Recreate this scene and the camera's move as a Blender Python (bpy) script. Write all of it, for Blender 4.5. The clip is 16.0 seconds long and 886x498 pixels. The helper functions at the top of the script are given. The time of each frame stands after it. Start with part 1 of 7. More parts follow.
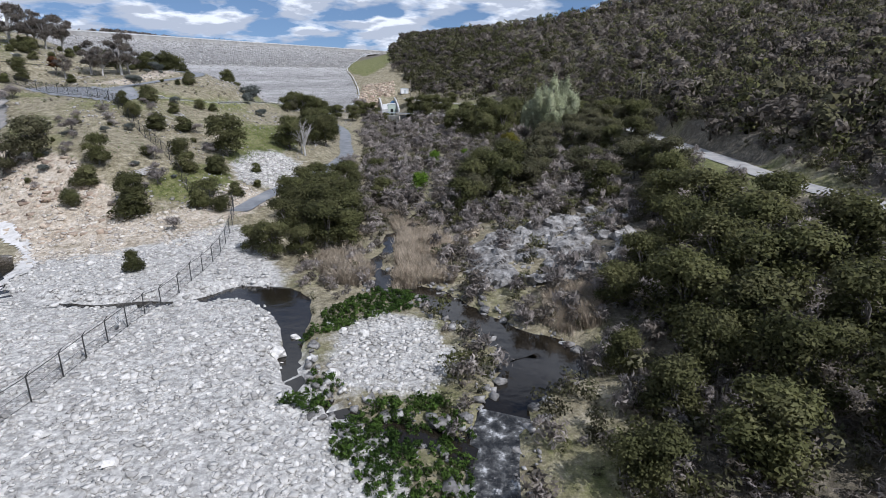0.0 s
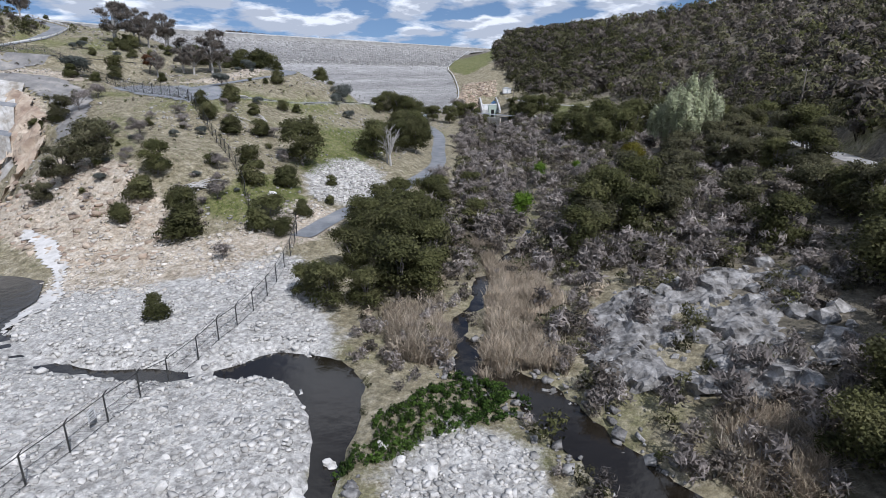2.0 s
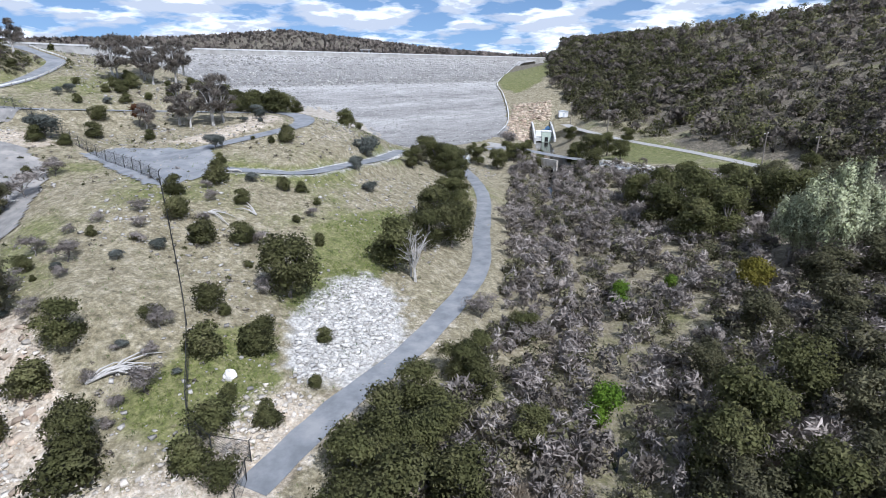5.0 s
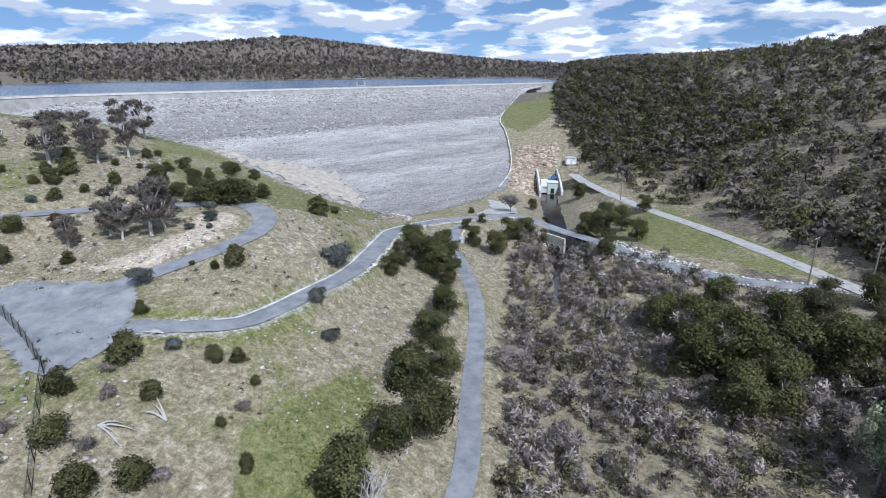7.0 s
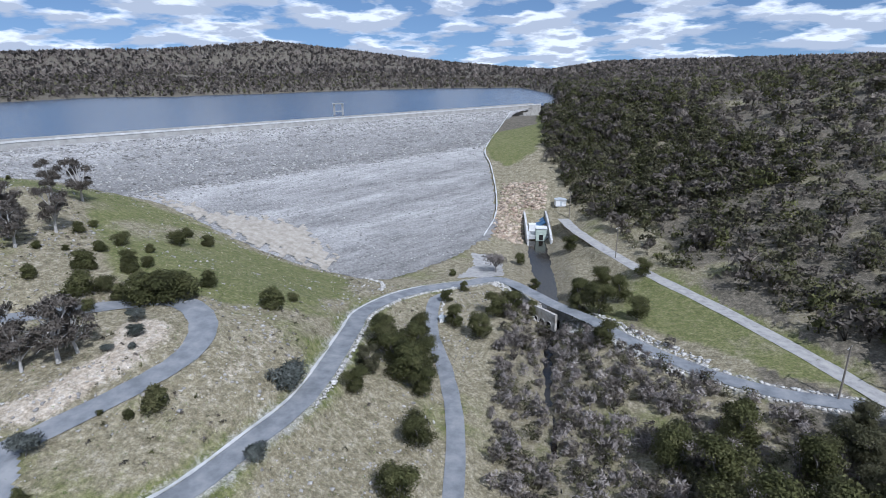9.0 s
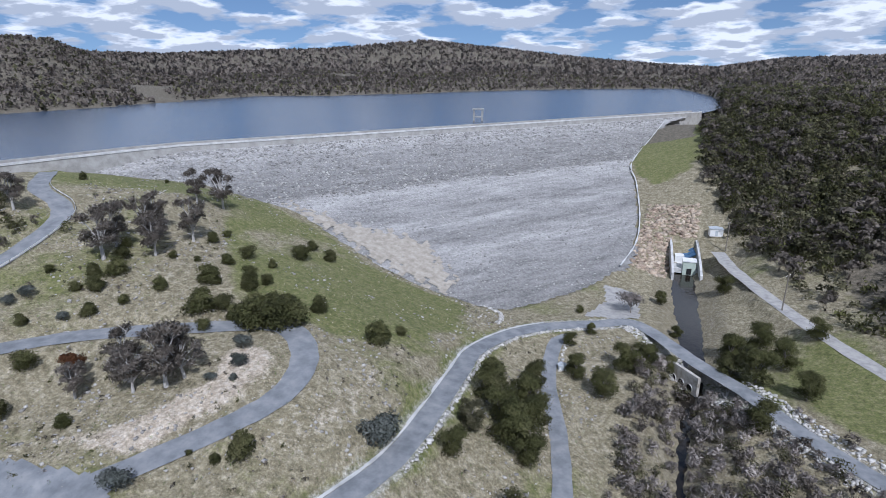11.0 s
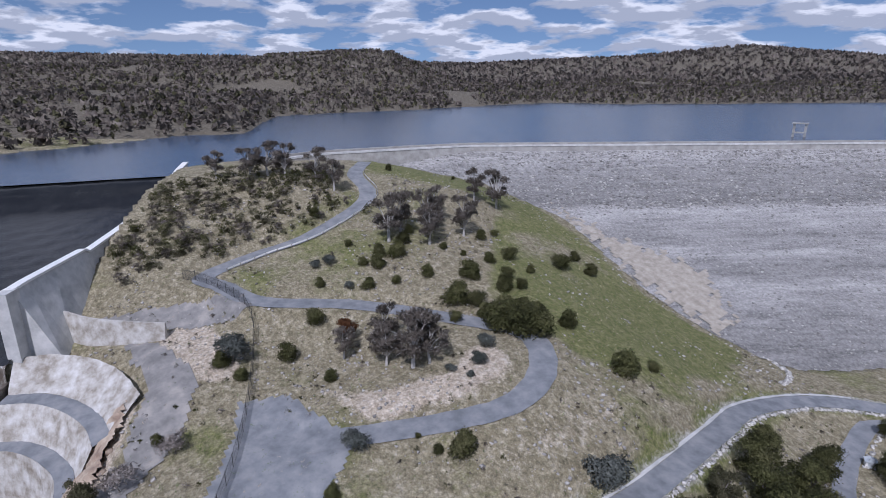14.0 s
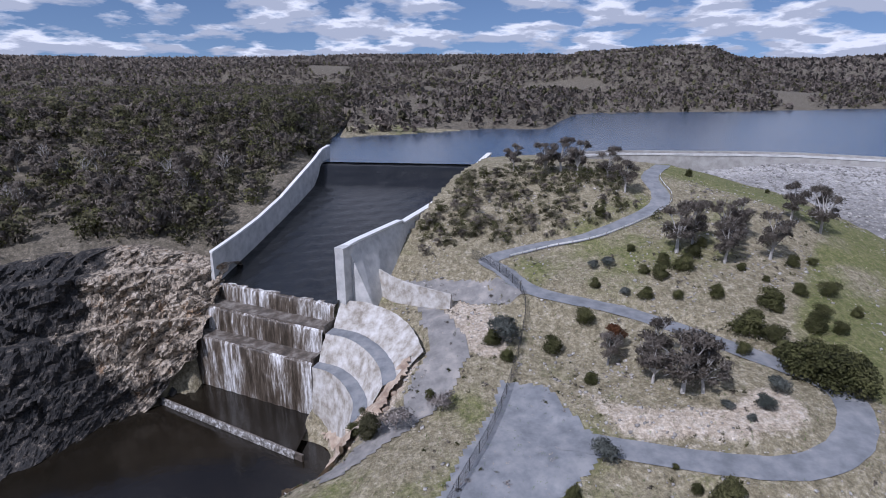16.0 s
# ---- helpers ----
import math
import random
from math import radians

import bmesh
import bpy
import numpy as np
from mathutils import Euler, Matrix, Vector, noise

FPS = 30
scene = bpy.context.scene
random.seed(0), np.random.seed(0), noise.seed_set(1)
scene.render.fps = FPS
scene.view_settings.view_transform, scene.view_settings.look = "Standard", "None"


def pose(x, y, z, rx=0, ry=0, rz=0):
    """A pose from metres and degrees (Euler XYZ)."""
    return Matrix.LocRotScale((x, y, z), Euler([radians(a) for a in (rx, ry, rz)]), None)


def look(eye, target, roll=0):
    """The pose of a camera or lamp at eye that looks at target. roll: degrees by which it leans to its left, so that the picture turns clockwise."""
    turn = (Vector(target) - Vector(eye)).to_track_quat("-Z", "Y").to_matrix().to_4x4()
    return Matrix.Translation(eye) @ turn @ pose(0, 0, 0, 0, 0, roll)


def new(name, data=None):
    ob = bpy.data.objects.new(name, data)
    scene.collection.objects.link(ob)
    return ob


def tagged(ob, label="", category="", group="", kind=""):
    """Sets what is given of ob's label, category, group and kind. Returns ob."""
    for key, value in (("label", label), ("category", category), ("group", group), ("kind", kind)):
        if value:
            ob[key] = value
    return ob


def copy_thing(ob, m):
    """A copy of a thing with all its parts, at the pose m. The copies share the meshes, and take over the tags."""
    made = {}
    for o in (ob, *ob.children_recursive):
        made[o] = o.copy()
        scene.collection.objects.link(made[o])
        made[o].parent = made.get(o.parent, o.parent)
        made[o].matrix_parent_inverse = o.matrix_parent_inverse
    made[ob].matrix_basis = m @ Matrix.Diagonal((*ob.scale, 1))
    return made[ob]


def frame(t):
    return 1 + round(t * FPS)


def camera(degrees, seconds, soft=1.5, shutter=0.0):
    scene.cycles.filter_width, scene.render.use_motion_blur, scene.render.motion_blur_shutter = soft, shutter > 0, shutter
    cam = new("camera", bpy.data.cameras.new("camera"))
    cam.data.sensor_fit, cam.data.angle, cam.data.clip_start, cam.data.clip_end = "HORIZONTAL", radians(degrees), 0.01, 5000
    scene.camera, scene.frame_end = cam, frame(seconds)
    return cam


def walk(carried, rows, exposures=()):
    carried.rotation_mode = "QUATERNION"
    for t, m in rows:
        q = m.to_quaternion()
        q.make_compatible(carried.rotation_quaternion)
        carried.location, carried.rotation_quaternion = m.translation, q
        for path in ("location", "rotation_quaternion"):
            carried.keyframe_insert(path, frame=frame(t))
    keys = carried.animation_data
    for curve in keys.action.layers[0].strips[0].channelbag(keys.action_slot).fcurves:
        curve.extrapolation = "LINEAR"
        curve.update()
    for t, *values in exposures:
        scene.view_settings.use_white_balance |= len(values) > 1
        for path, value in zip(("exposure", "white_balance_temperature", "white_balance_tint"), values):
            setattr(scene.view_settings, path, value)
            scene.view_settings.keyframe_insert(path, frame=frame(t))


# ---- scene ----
cam = camera(77.0, 16.0, soft=0.9)
# seconds, x, y, z, yaw to the left, pitch
PATH = [
    (0.0, 0.00, 0.13, 25.16, -2.61, -17.16),
    (0.5, -0.02, 5.34, 25.11, 2.30, -17.19),
    (1.0, -0.16, 10.43, 25.01, 5.38, -17.20),
    (1.5, -0.51, 15.56, 24.97, 6.69, -17.23),
    (2.0, -0.85, 20.99, 25.07, 7.43, -17.27),
    (2.5, -1.44, 26.54, 25.39, 7.90, -17.34),
    (3.0, -2.00, 32.24, 26.21, 9.05, -17.42),
    (3.5, -2.56, 38.15, 27.84, 9.68, -17.51),
    (4.0, -3.23, 44.29, 30.57, 10.25, -17.62),
    (4.5, -4.44, 50.69, 34.12, 11.99, -17.74),
    (5.0, -5.50, 57.11, 38.23, 12.23, -17.82),
    (5.2, -5.88, 59.66, 39.87, 12.32, -17.88),
    (7.3, -8.10, 91.51, 59.32, 12.85, -17.73),
    (7.5, -8.40, 94.21, 60.94, 11.90, -17.76),
    (8.0, -9.13, 100.86, 64.98, 8.68, -17.73),
    (8.5, -9.73, 106.98, 68.57, 7.15, -17.51),
    (9.0, -9.99, 110.75, 70.72, 11.53, -17.64),
    (9.5, -10.33, 114.51, 72.36, 19.48, -17.61),
    (9.7, -10.46, 116.01, 72.98, 22.66, -17.64),
    (11.8, -11.44, 128.87, 76.08, 27.76, -17.77),
    (12.0, -11.61, 129.37, 75.82, 28.82, -17.56),
    (12.5, -11.98, 130.45, 75.25, 32.82, -17.19),
    (13.0, -12.17, 131.00, 74.96, 38.83, -17.10),
    (13.5, -12.17, 131.01, 74.96, 46.77, -17.19),
    (14.0, -12.17, 131.01, 74.96, 54.94, -17.23),
    (14.5, -12.17, 131.01, 74.96, 62.85, -17.30),
    (15.0, -12.19, 131.01, 74.96, 70.27, -17.37),
    (15.5, -12.19, 131.01, 74.96, 77.69, -17.39),
    (16.0, -12.21, 131.01, 74.95, 84.47, -17.42),
]
walk(cam, [(t, pose(x, y, z, 90 + pitch, 0, yaw)) for t, x, y, z, yaw, pitch in PATH], ((0.0, 0.02, 5850.0, 14.0), (3.0, -0.04, 5850.0, 14.0), (5.0, 0.38, 5700.0, 13.0), (9.0, 0.04, 5500.0, 13.0), (12.5, -0.18, 5600.0, 18.0), (14.5, -0.36, 5600.0, 22.0), (16.0, -0.22, 5600.0, 22.0)))

# ---- light ----
sun_dir = Vector((0.44, -0.50, 0.75)).normalized()      # towards the sun
world = bpy.data.worlds.new("world")
scene.world = world
world.use_nodes = True


def sky_world():
    nt = world.node_tree
    nt.nodes.clear()
    out = nt.nodes.new("ShaderNodeOutputWorld")
    bg = nt.nodes.new("ShaderNodeBackground")
    sky = nt.nodes.new("ShaderNodeTexSky")
    sky.sky_type = "NISHITA"
    sky.sun_disc = False
    sky.air_density, sky.dust_density, sky.ozone_density = 1.0, 0.0, 2.6
    sky.sun_elevation = math.asin(sun_dir.z)
    sky.sun_rotation = math.atan2(sun_dir.x, sun_dir.y)
    # broken cumulus on a plane overhead: the direction divided by its height
    co = nt.nodes.new("ShaderNodeTexCoord")
    sep = nt.nodes.new("ShaderNodeSeparateXYZ")
    nt.links.new(co.outputs["Generated"], sep.inputs[0])
    up = nt.nodes.new("ShaderNodeMath")
    up.operation = "MAXIMUM"
    up.inputs[1].default_value = 0.0
    nt.links.new(sep.outputs[2], up.inputs[0])
    lift = nt.nodes.new("ShaderNodeMath")
    lift.operation = "ADD"
    lift.inputs[1].default_value = 0.22
    nt.links.new(up.outputs[0], lift.inputs[0])
    div = nt.nodes.new("ShaderNodeVectorMath")
    div.operation = "DIVIDE"
    comb = nt.nodes.new("ShaderNodeCombineXYZ")
    for i in range(3):
        nt.links.new(lift.outputs[0], comb.inputs[i])
    nt.links.new(co.outputs["Generated"], div.inputs[0])
    nt.links.new(comb.outputs[0], div.inputs[1])
    def puffs(push):
        """Cloud density on the plane, looked up a little nearer or farther."""
        sc = nt.nodes.new("ShaderNodeVectorMath")
        sc.operation = "SCALE"
        sc.inputs["Scale"].default_value = push
        nt.links.new(div.outputs[0], sc.inputs[0])
        n = nt.nodes.new("ShaderNodeTexNoise")
        n.inputs["Scale"].default_value = 3.0
        n.inputs["Detail"].default_value = 7.0
        n.inputs["Roughness"].default_value = 0.52
        nt.links.new(sc.outputs[0], n.inputs["Vector"])
        return n.outputs[0]

    here, beyond = puffs(1.0), puffs(1.03)
    cover = nt.nodes.new("ShaderNodeMapRange")
    cover.inputs["From Min"].default_value = 0.452
    cover.inputs["From Max"].default_value = 0.54
    nt.links.new(here, cover.inputs["Value"])
    # tops catch the sun, bases stay grey
    edge = nt.nodes.new("ShaderNodeMath")
    edge.operation = "SUBTRACT"
    nt.links.new(beyond, edge.inputs[0])
    nt.links.new(here, edge.inputs[1])
    shade = nt.nodes.new("ShaderNodeValToRGB")
    shade.color_ramp.elements[0].position = 0.0
    shade.color_ramp.elements[0].color = (6.0, 6.5, 7.2, 1)
    shade.color_ramp.elements[1].position = 1.0
    shade.color_ramp.elements[1].color = (11.2, 11.5, 11.6, 1)
    spread = nt.nodes.new("ShaderNodeMapRange")
    spread.inputs["From Min"].default_value, spread.inputs["From Max"].default_value = -0.035, 0.05
    nt.links.new(edge.outputs[0], spread.inputs["Value"])
    nt.links.new(spread.outputs[0], shade.inputs[0])
    mix = nt.nodes.new("ShaderNodeMix")
    mix.data_type = "RGBA"
    nt.links.new(cover.outputs[0], mix.inputs["Factor"])
    nt.links.new(sky.outputs[0], mix.inputs["A"])
    nt.links.new(shade.outputs[0], mix.inputs["B"])
    # clear mountain air: the blue of a higher band reaches down to the hills
    rise = nt.nodes.new("ShaderNodeVectorMath")
    rise.operation = "ADD"
    rise.inputs[1].default_value = (0, 0, 0.13)
    nt.links.new(co.outputs["Generated"], rise.inputs[0])
    unit = nt.nodes.new("ShaderNodeVectorMath")
    unit.operation = "NORMALIZE"
    nt.links.new(rise.outputs[0], unit.inputs[0])
    nt.links.new(unit.outputs[0], sky.inputs["Vector"])
    bg.inputs["Strength"].default_value = 0.085
    nt.links.new(mix.outputs["Result"], bg.inputs["Color"])
    nt.links.new(bg.outputs[0], out.inputs[0])


sky_world()
sun = new("sun", bpy.data.lights.new("sun", "SUN"))
sun.data.energy = 3.75
sun.data.angle = radians(0.53)
sun.data.color = (1.0, 0.965, 0.92)
sun.matrix_world = look((0, 0, 200), Vector((0, 0, 200)) - sun_dir)
scene.view_settings.exposure = 0.0


# ---- materials ----
def material(name, colours, scale=1.0, rough=0.9, bump=0.0, metal=0.0, detail=6.0, bump_scale=None, spots=None, island=0.0, random_object=0.0, translucent=0.0):
    """Colours blended by noise at two scales; optional relief, spots and change from piece to piece."""
    m = bpy.data.materials.new(name)
    m.use_nodes = True
    nt = m.node_tree
    bsdf = nt.nodes["Principled BSDF"]
    bsdf.inputs["Roughness"].default_value = rough
    bsdf.inputs["Metallic"].default_value = metal
    co = nt.nodes.new("ShaderNodeNewGeometry")
    n1 = nt.nodes.new("ShaderNodeTexNoise")
    n1.inputs["Scale"].default_value = scale
    n1.inputs["Detail"].default_value = detail
    n1.inputs["Roughness"].default_value = 0.62
    nt.links.new(co.outputs["Position"], n1.inputs["Vector"])
    ramp = nt.nodes.new("ShaderNodeValToRGB")
    els = ramp.color_ramp.elements
    while len(els) < len(colours):
        els.new(0.5)
    for i, c in enumerate(colours):
        els[i].position = 0.33 + 0.34 * i / max(1, len(colours) - 1)
        els[i].color = (*c, 1)
    nt.links.new(n1.outputs[0], ramp.inputs[0])
    col = ramp.outputs[0]
    if island or random_object:
        src = co.outputs["Random Per Island"] if island else nt.nodes.new("ShaderNodeObjectInfo").outputs["Random"]
        k = island or random_object
        rng = nt.nodes.new("ShaderNodeMapRange")
        rng.inputs["To Min"].default_value = 1 - k
        rng.inputs["To Max"].default_value = 1 + k
        nt.links.new(src, rng.inputs["Value"])
        hsv = nt.nodes.new("ShaderNodeHueSaturation")
        nt.links.new(rng.outputs[0], hsv.inputs["Value"])
        nt.links.new(col, hsv.inputs["Color"])
        col = hsv.outputs[0]
    nt.links.new(col, bsdf.inputs["Base Color"])
    if bump:
        n2 = nt.nodes.new("ShaderNodeTexNoise")
        n2.inputs["Scale"].default_value = bump_scale or scale * 4
        n2.inputs["Detail"].default_value = 6.0
        nt.links.new(co.outputs["Position"], n2.inputs["Vector"])
        b = nt.nodes.new("ShaderNodeBump")
        b.inputs["Strength"].default_value = 1.0
        b.inputs["Distance"].default_value = bump
        nt.links.new(n2.outputs[0], b.inputs["Height"])
        nt.links.new(b.outputs[0], bsdf.inputs["Normal"])
    return m


M = {}
M["asphalt"] = material("asphalt", [(0.155, 0.165, 0.175), (0.215, 0.225, 0.235), (0.285, 0.288, 0.288)], 0.35, 0.85, 0.01, bump_scale=20)
M["gravel_road"] = material("gravel_road", [(0.27, 0.26, 0.25), (0.36, 0.35, 0.33), (0.44, 0.42, 0.38)], 0.6, 0.9, 0.02, bump_scale=12)
M["concrete"] = material("concrete", [(0.40, 0.40, 0.39), (0.52, 0.52, 0.50), (0.62, 0.61, 0.59)], 0.35, 0.85, 0.01, bump_scale=8)
M["stone"] = material("stone", [(0.34, 0.325, 0.295), (0.50, 0.482, 0.445), (0.62, 0.595, 0.55)], 1.3, 0.9, 0.05, island=0.3)
M["water"] = material("water", [(0.011, 0.009, 0.006), (0.02, 0.016, 0.011)], 0.05, 0.1, 0.03, bump_scale=0.9)
M["lake_water"] = material("lake_water", [(0.035, 0.06, 0.105), (0.05, 0.08, 0.13)], 0.008, 0.2, 0.10, bump_scale=0.5)


def ground_material():
    """Dry grass, green grass, pale stones, bare earth and leaf litter, laid out by the sheet's cover weights and broken up by noise."""
    m = bpy.data.materials.new("ground")
    m.use_nodes = True
    nt = m.node_tree
    bsdf = nt.nodes["Principled BSDF"]
    bsdf.inputs["Roughness"].default_value = 0.95
    geo = nt.nodes.new("ShaderNodeNewGeometry")

    def noise_node(scale, detail=6.0, rough=0.6):
        n = nt.nodes.new("ShaderNodeTexNoise")
        n.inputs["Scale"].default_value, n.inputs["Detail"].default_value, n.inputs["Roughness"].default_value = scale, detail, rough
        nt.links.new(geo.outputs["Position"], n.inputs["Vector"])
        return n.outputs[0]

    def ramp(src, stops):
        r = nt.nodes.new("ShaderNodeValToRGB")
        while len(r.color_ramp.elements) < len(stops):
            r.color_ramp.elements.new(0.5)
        for e, (p, c) in zip(r.color_ramp.elements, stops):
            e.position, e.color = p, (*c, 1)
        nt.links.new(src, r.inputs[0])
        return r.outputs[0]

    def blend(fac, a, b):
        x = nt.nodes.new("ShaderNodeMix")
        x.data_type = "RGBA"
        nt.links.new(fac, x.inputs["Factor"])
        nt.links.new(a, x.inputs["A"])
        nt.links.new(b, x.inputs["B"])
        return x.outputs["Result"]

    def weight(src, broken, lo=0.42, hi=0.62):
        """A cover weight with a ragged edge."""
        add = nt.nodes.new("ShaderNodeMath")
        add.operation = "MULTIPLY_ADD"
        nt.links.new(broken, add.inputs[0])
        add.inputs[1].default_value = 0.9
        sub = nt.nodes.new("ShaderNodeMath")
        sub.operation = "ADD"
        nt.links.new(src, sub.inputs[0])
        sub.inputs[1].default_value = -0.45
        nt.links.new(sub.outputs[0], add.inputs[2])
        r = nt.nodes.new("ShaderNodeMapRange")
        r.inputs["From Min"].default_value, r.inputs["From Max"].default_value = lo, hi
        nt.links.new(add.outputs[0], r.inputs["Value"])
        return r.outputs[0]

    at = nt.nodes.new("ShaderNodeAttribute")
    at.attribute_name = "cover"
    sep = nt.nodes.new("ShaderNodeSeparateColor")
    nt.links.new(at.outputs["Color"], sep.inputs[0])
    fine, mid, big = noise_node(2.2, 8), noise_node(0.6, 12, 0.86), noise_node(0.12, 9, 0.78)
    speck = nt.nodes.new("ShaderNodeTexVoronoi")
    speck.inputs["Scale"].default_value = 1.4
    nt.links.new(geo.outputs["Position"], speck.inputs["Vector"])
    dry = ramp(mid, [(0.33, (0.075, 0.07, 0.034)), (0.43, (0.165, 0.14, 0.085)), (0.51, (0.25, 0.22, 0.14)), (0.58, (0.35, 0.31, 0.22)), (0.68, (0.54, 0.50, 0.43))])
    grass = ramp(mid, [(0.33, (0.062, 0.075, 0.02)), (0.45, (0.118, 0.13, 0.038)), (0.56, (0.19, 0.185, 0.075)), (0.67, (0.30, 0.27, 0.16))])
    stones = ramp(speck.outputs["Color"], [(0.2, (0.40, 0.39, 0.37)), (0.55, (0.52, 0.51, 0.48)), (0.85, (0.64, 0.62, 0.58))])
    gaps = ramp(fine, [(0.38, (0.15, 0.135, 0.11)), (0.58, (0.52, 0.50, 0.455))])
    pale = nt.nodes.new("ShaderNodeMix")
    pale.data_type = "RGBA"
    pale.inputs["Factor"].default_value = 0.5
    nt.links.new(stones, pale.inputs["A"])
    nt.links.new(gaps, pale.inputs["B"])
    earth = ramp(mid, [(0.34, (0.25, 0.20, 0.145)), (0.46, (0.40, 0.335, 0.25)), (0.54, (0.50, 0.435, 0.345)), (0.64, (0.62, 0.57, 0.49))])
    litter = ramp(mid, [(0.36, (0.06, 0.055, 0.036)), (0.5, (0.13, 0.112, 0.08)), (0.63, (0.27, 0.235, 0.18))])
    col = blend(weight(sep.outputs[0], big), dry, grass)
    col = blend(weight(at.outputs["Alpha"], mid), col, litter)
    col = blend(weight(sep.outputs[2], mid), col, earth)
    col = blend(weight(sep.outputs[1], mid), col, pale.outputs["Result"])
    grit = nt.nodes.new("ShaderNodeMapRange")
    grit.inputs["From Min"].default_value, grit.inputs["From Max"].default_value = 0.32, 0.68
    grit.inputs["To Min"].default_value, grit.inputs["To Max"].default_value = 0.5, 1.5
    nt.links.new(noise_node(1.7, 8, 0.75), grit.inputs["Value"])
    tone = nt.nodes.new("ShaderNodeHueSaturation")
    nt.links.new(grit.outputs[0], tone.inputs["Value"])
    nt.links.new(col, tone.inputs["Color"])
    nt.links.new(tone.outputs[0], bsdf.inputs["Base Color"])
    b = nt.nodes.new("ShaderNodeBump")
    b.inputs["Distance"].default_value = 0.25
    nt.links.new(fine, b.inputs["Height"])
    nt.links.new(b.outputs[0], bsdf.inputs["Normal"])
    return m


M["ground"] = ground_material()


M["dam_stone"] = material("dam_stone", [(0.20, 0.195, 0.185), (0.31, 0.30, 0.28), (0.43, 0.42, 0.39)], 0.4, 0.92, island=0.42)
M["white_water"] = material("white_water", [(0.62, 0.62, 0.60), (0.78, 0.78, 0.77)], 3.0, 0.5, 0.05)
M["dark_concrete"] = material("dark_concrete", [(0.05, 0.042, 0.034), (0.12, 0.10, 0.08), (0.26, 0.24, 0.21)], 0.5, 0.5, 0.03, bump_scale=3)
M["stained_concrete"] = material("stained_concrete", [(0.24, 0.21, 0.165), (0.44, 0.415, 0.37), (0.60, 0.59, 0.56)], 0.45, 0.85, 0.12, bump_scale=1.5, detail=10)
M["steel"] = material("steel", [(0.12, 0.12, 0.12), (0.2, 0.2, 0.19)], 2.0, 0.5, metal=0.6)
M["dark_steel"] = material("dark_steel", [(0.02, 0.02, 0.02), (0.05, 0.05, 0.045)], 2.0, 0.55)
M["grey_paint"] = material("grey_paint", [(0.42, 0.46, 0.48), (0.52, 0.55, 0.57)], 1.0, 0.5)
M["white_paint"] = material("white_paint", [(0.72, 0.72, 0.70), (0.80, 0.80, 0.78)], 1.0, 0.6)
M["bark"] = material("bark", [(0.10, 0.085, 0.07), (0.19, 0.17, 0.15), (0.30, 0.28, 0.26)], 2.5, 0.9, 0.02)
M["dead_wood"] = material("dead_wood", [(0.36, 0.34, 0.31), (0.5, 0.48, 0.45)], 3.0, 0.9, 0.02)
M["pole_wood"] = material("pole_wood", [(0.16, 0.14, 0.11), (0.24, 0.21, 0.18)], 3.0, 0.9)


def leaf_material(name, stops, island=0.22):
    """Leaves lit by the swell of their clump, with change from leaf to leaf and from plant to plant."""
    m = material(name, stops, 0.25, 0.75, island=island)
    nt = m.node_tree
    bsdf = nt.nodes["Principled BSDF"]
    bsdf.inputs["Specular IOR Level"].default_value = 0.2
    soft = nt.nodes.new("ShaderNodeAttribute")
    soft.attribute_name = "soft"
    turn_ = nt.nodes.new("ShaderNodeVectorTransform")
    turn_.vector_type, turn_.convert_from, turn_.convert_to = "NORMAL", "OBJECT", "WORLD"
    nt.links.new(soft.outputs["Vector"], turn_.inputs[0])
    nt.links.new(turn_.outputs[0], bsdf.inputs["Normal"])
    tint = nt.nodes.new("ShaderNodeAttribute")
    tint.attribute_name = "tint"
    info = nt.nodes.new("ShaderNodeObjectInfo")
    add = nt.nodes.new("ShaderNodeMath")
    add.operation = "MULTIPLY_ADD"
    add.inputs[1].default_value = 0.4
    nt.links.new(info.outputs["Random"], add.inputs[0])
    nt.links.new(tint.outputs["Fac"], add.inputs[2])
    lift = nt.nodes.new("ShaderNodeMath")
    lift.operation = "ADD"
    lift.inputs[1].default_value = 0.8
    nt.links.new(add.outputs[0], lift.inputs[0])
    hsv = nt.nodes.new("ShaderNodeHueSaturation")
    nt.links.new(lift.outputs[0], hsv.inputs["Value"])
    nt.links.new(bsdf.inputs["Base Color"].links[0].from_socket, hsv.inputs["Color"])
    nt.links.new(hsv.outputs[0], bsdf.inputs["Base Color"])
    thin = nt.nodes.new("ShaderNodeBsdfTranslucent")
    nt.links.new(hsv.outputs[0], thin.inputs["Color"])
    both = nt.nodes.new("ShaderNodeMixShader")
    both.inputs[0].default_value = 0.36
    nt.links.new(bsdf.outputs[0], both.inputs[1])
    nt.links.new(thin.outputs[0], both.inputs[2])
    nt.links.new(both.outputs[0], nt.nodes["Material Output"].inputs[0])
    return m


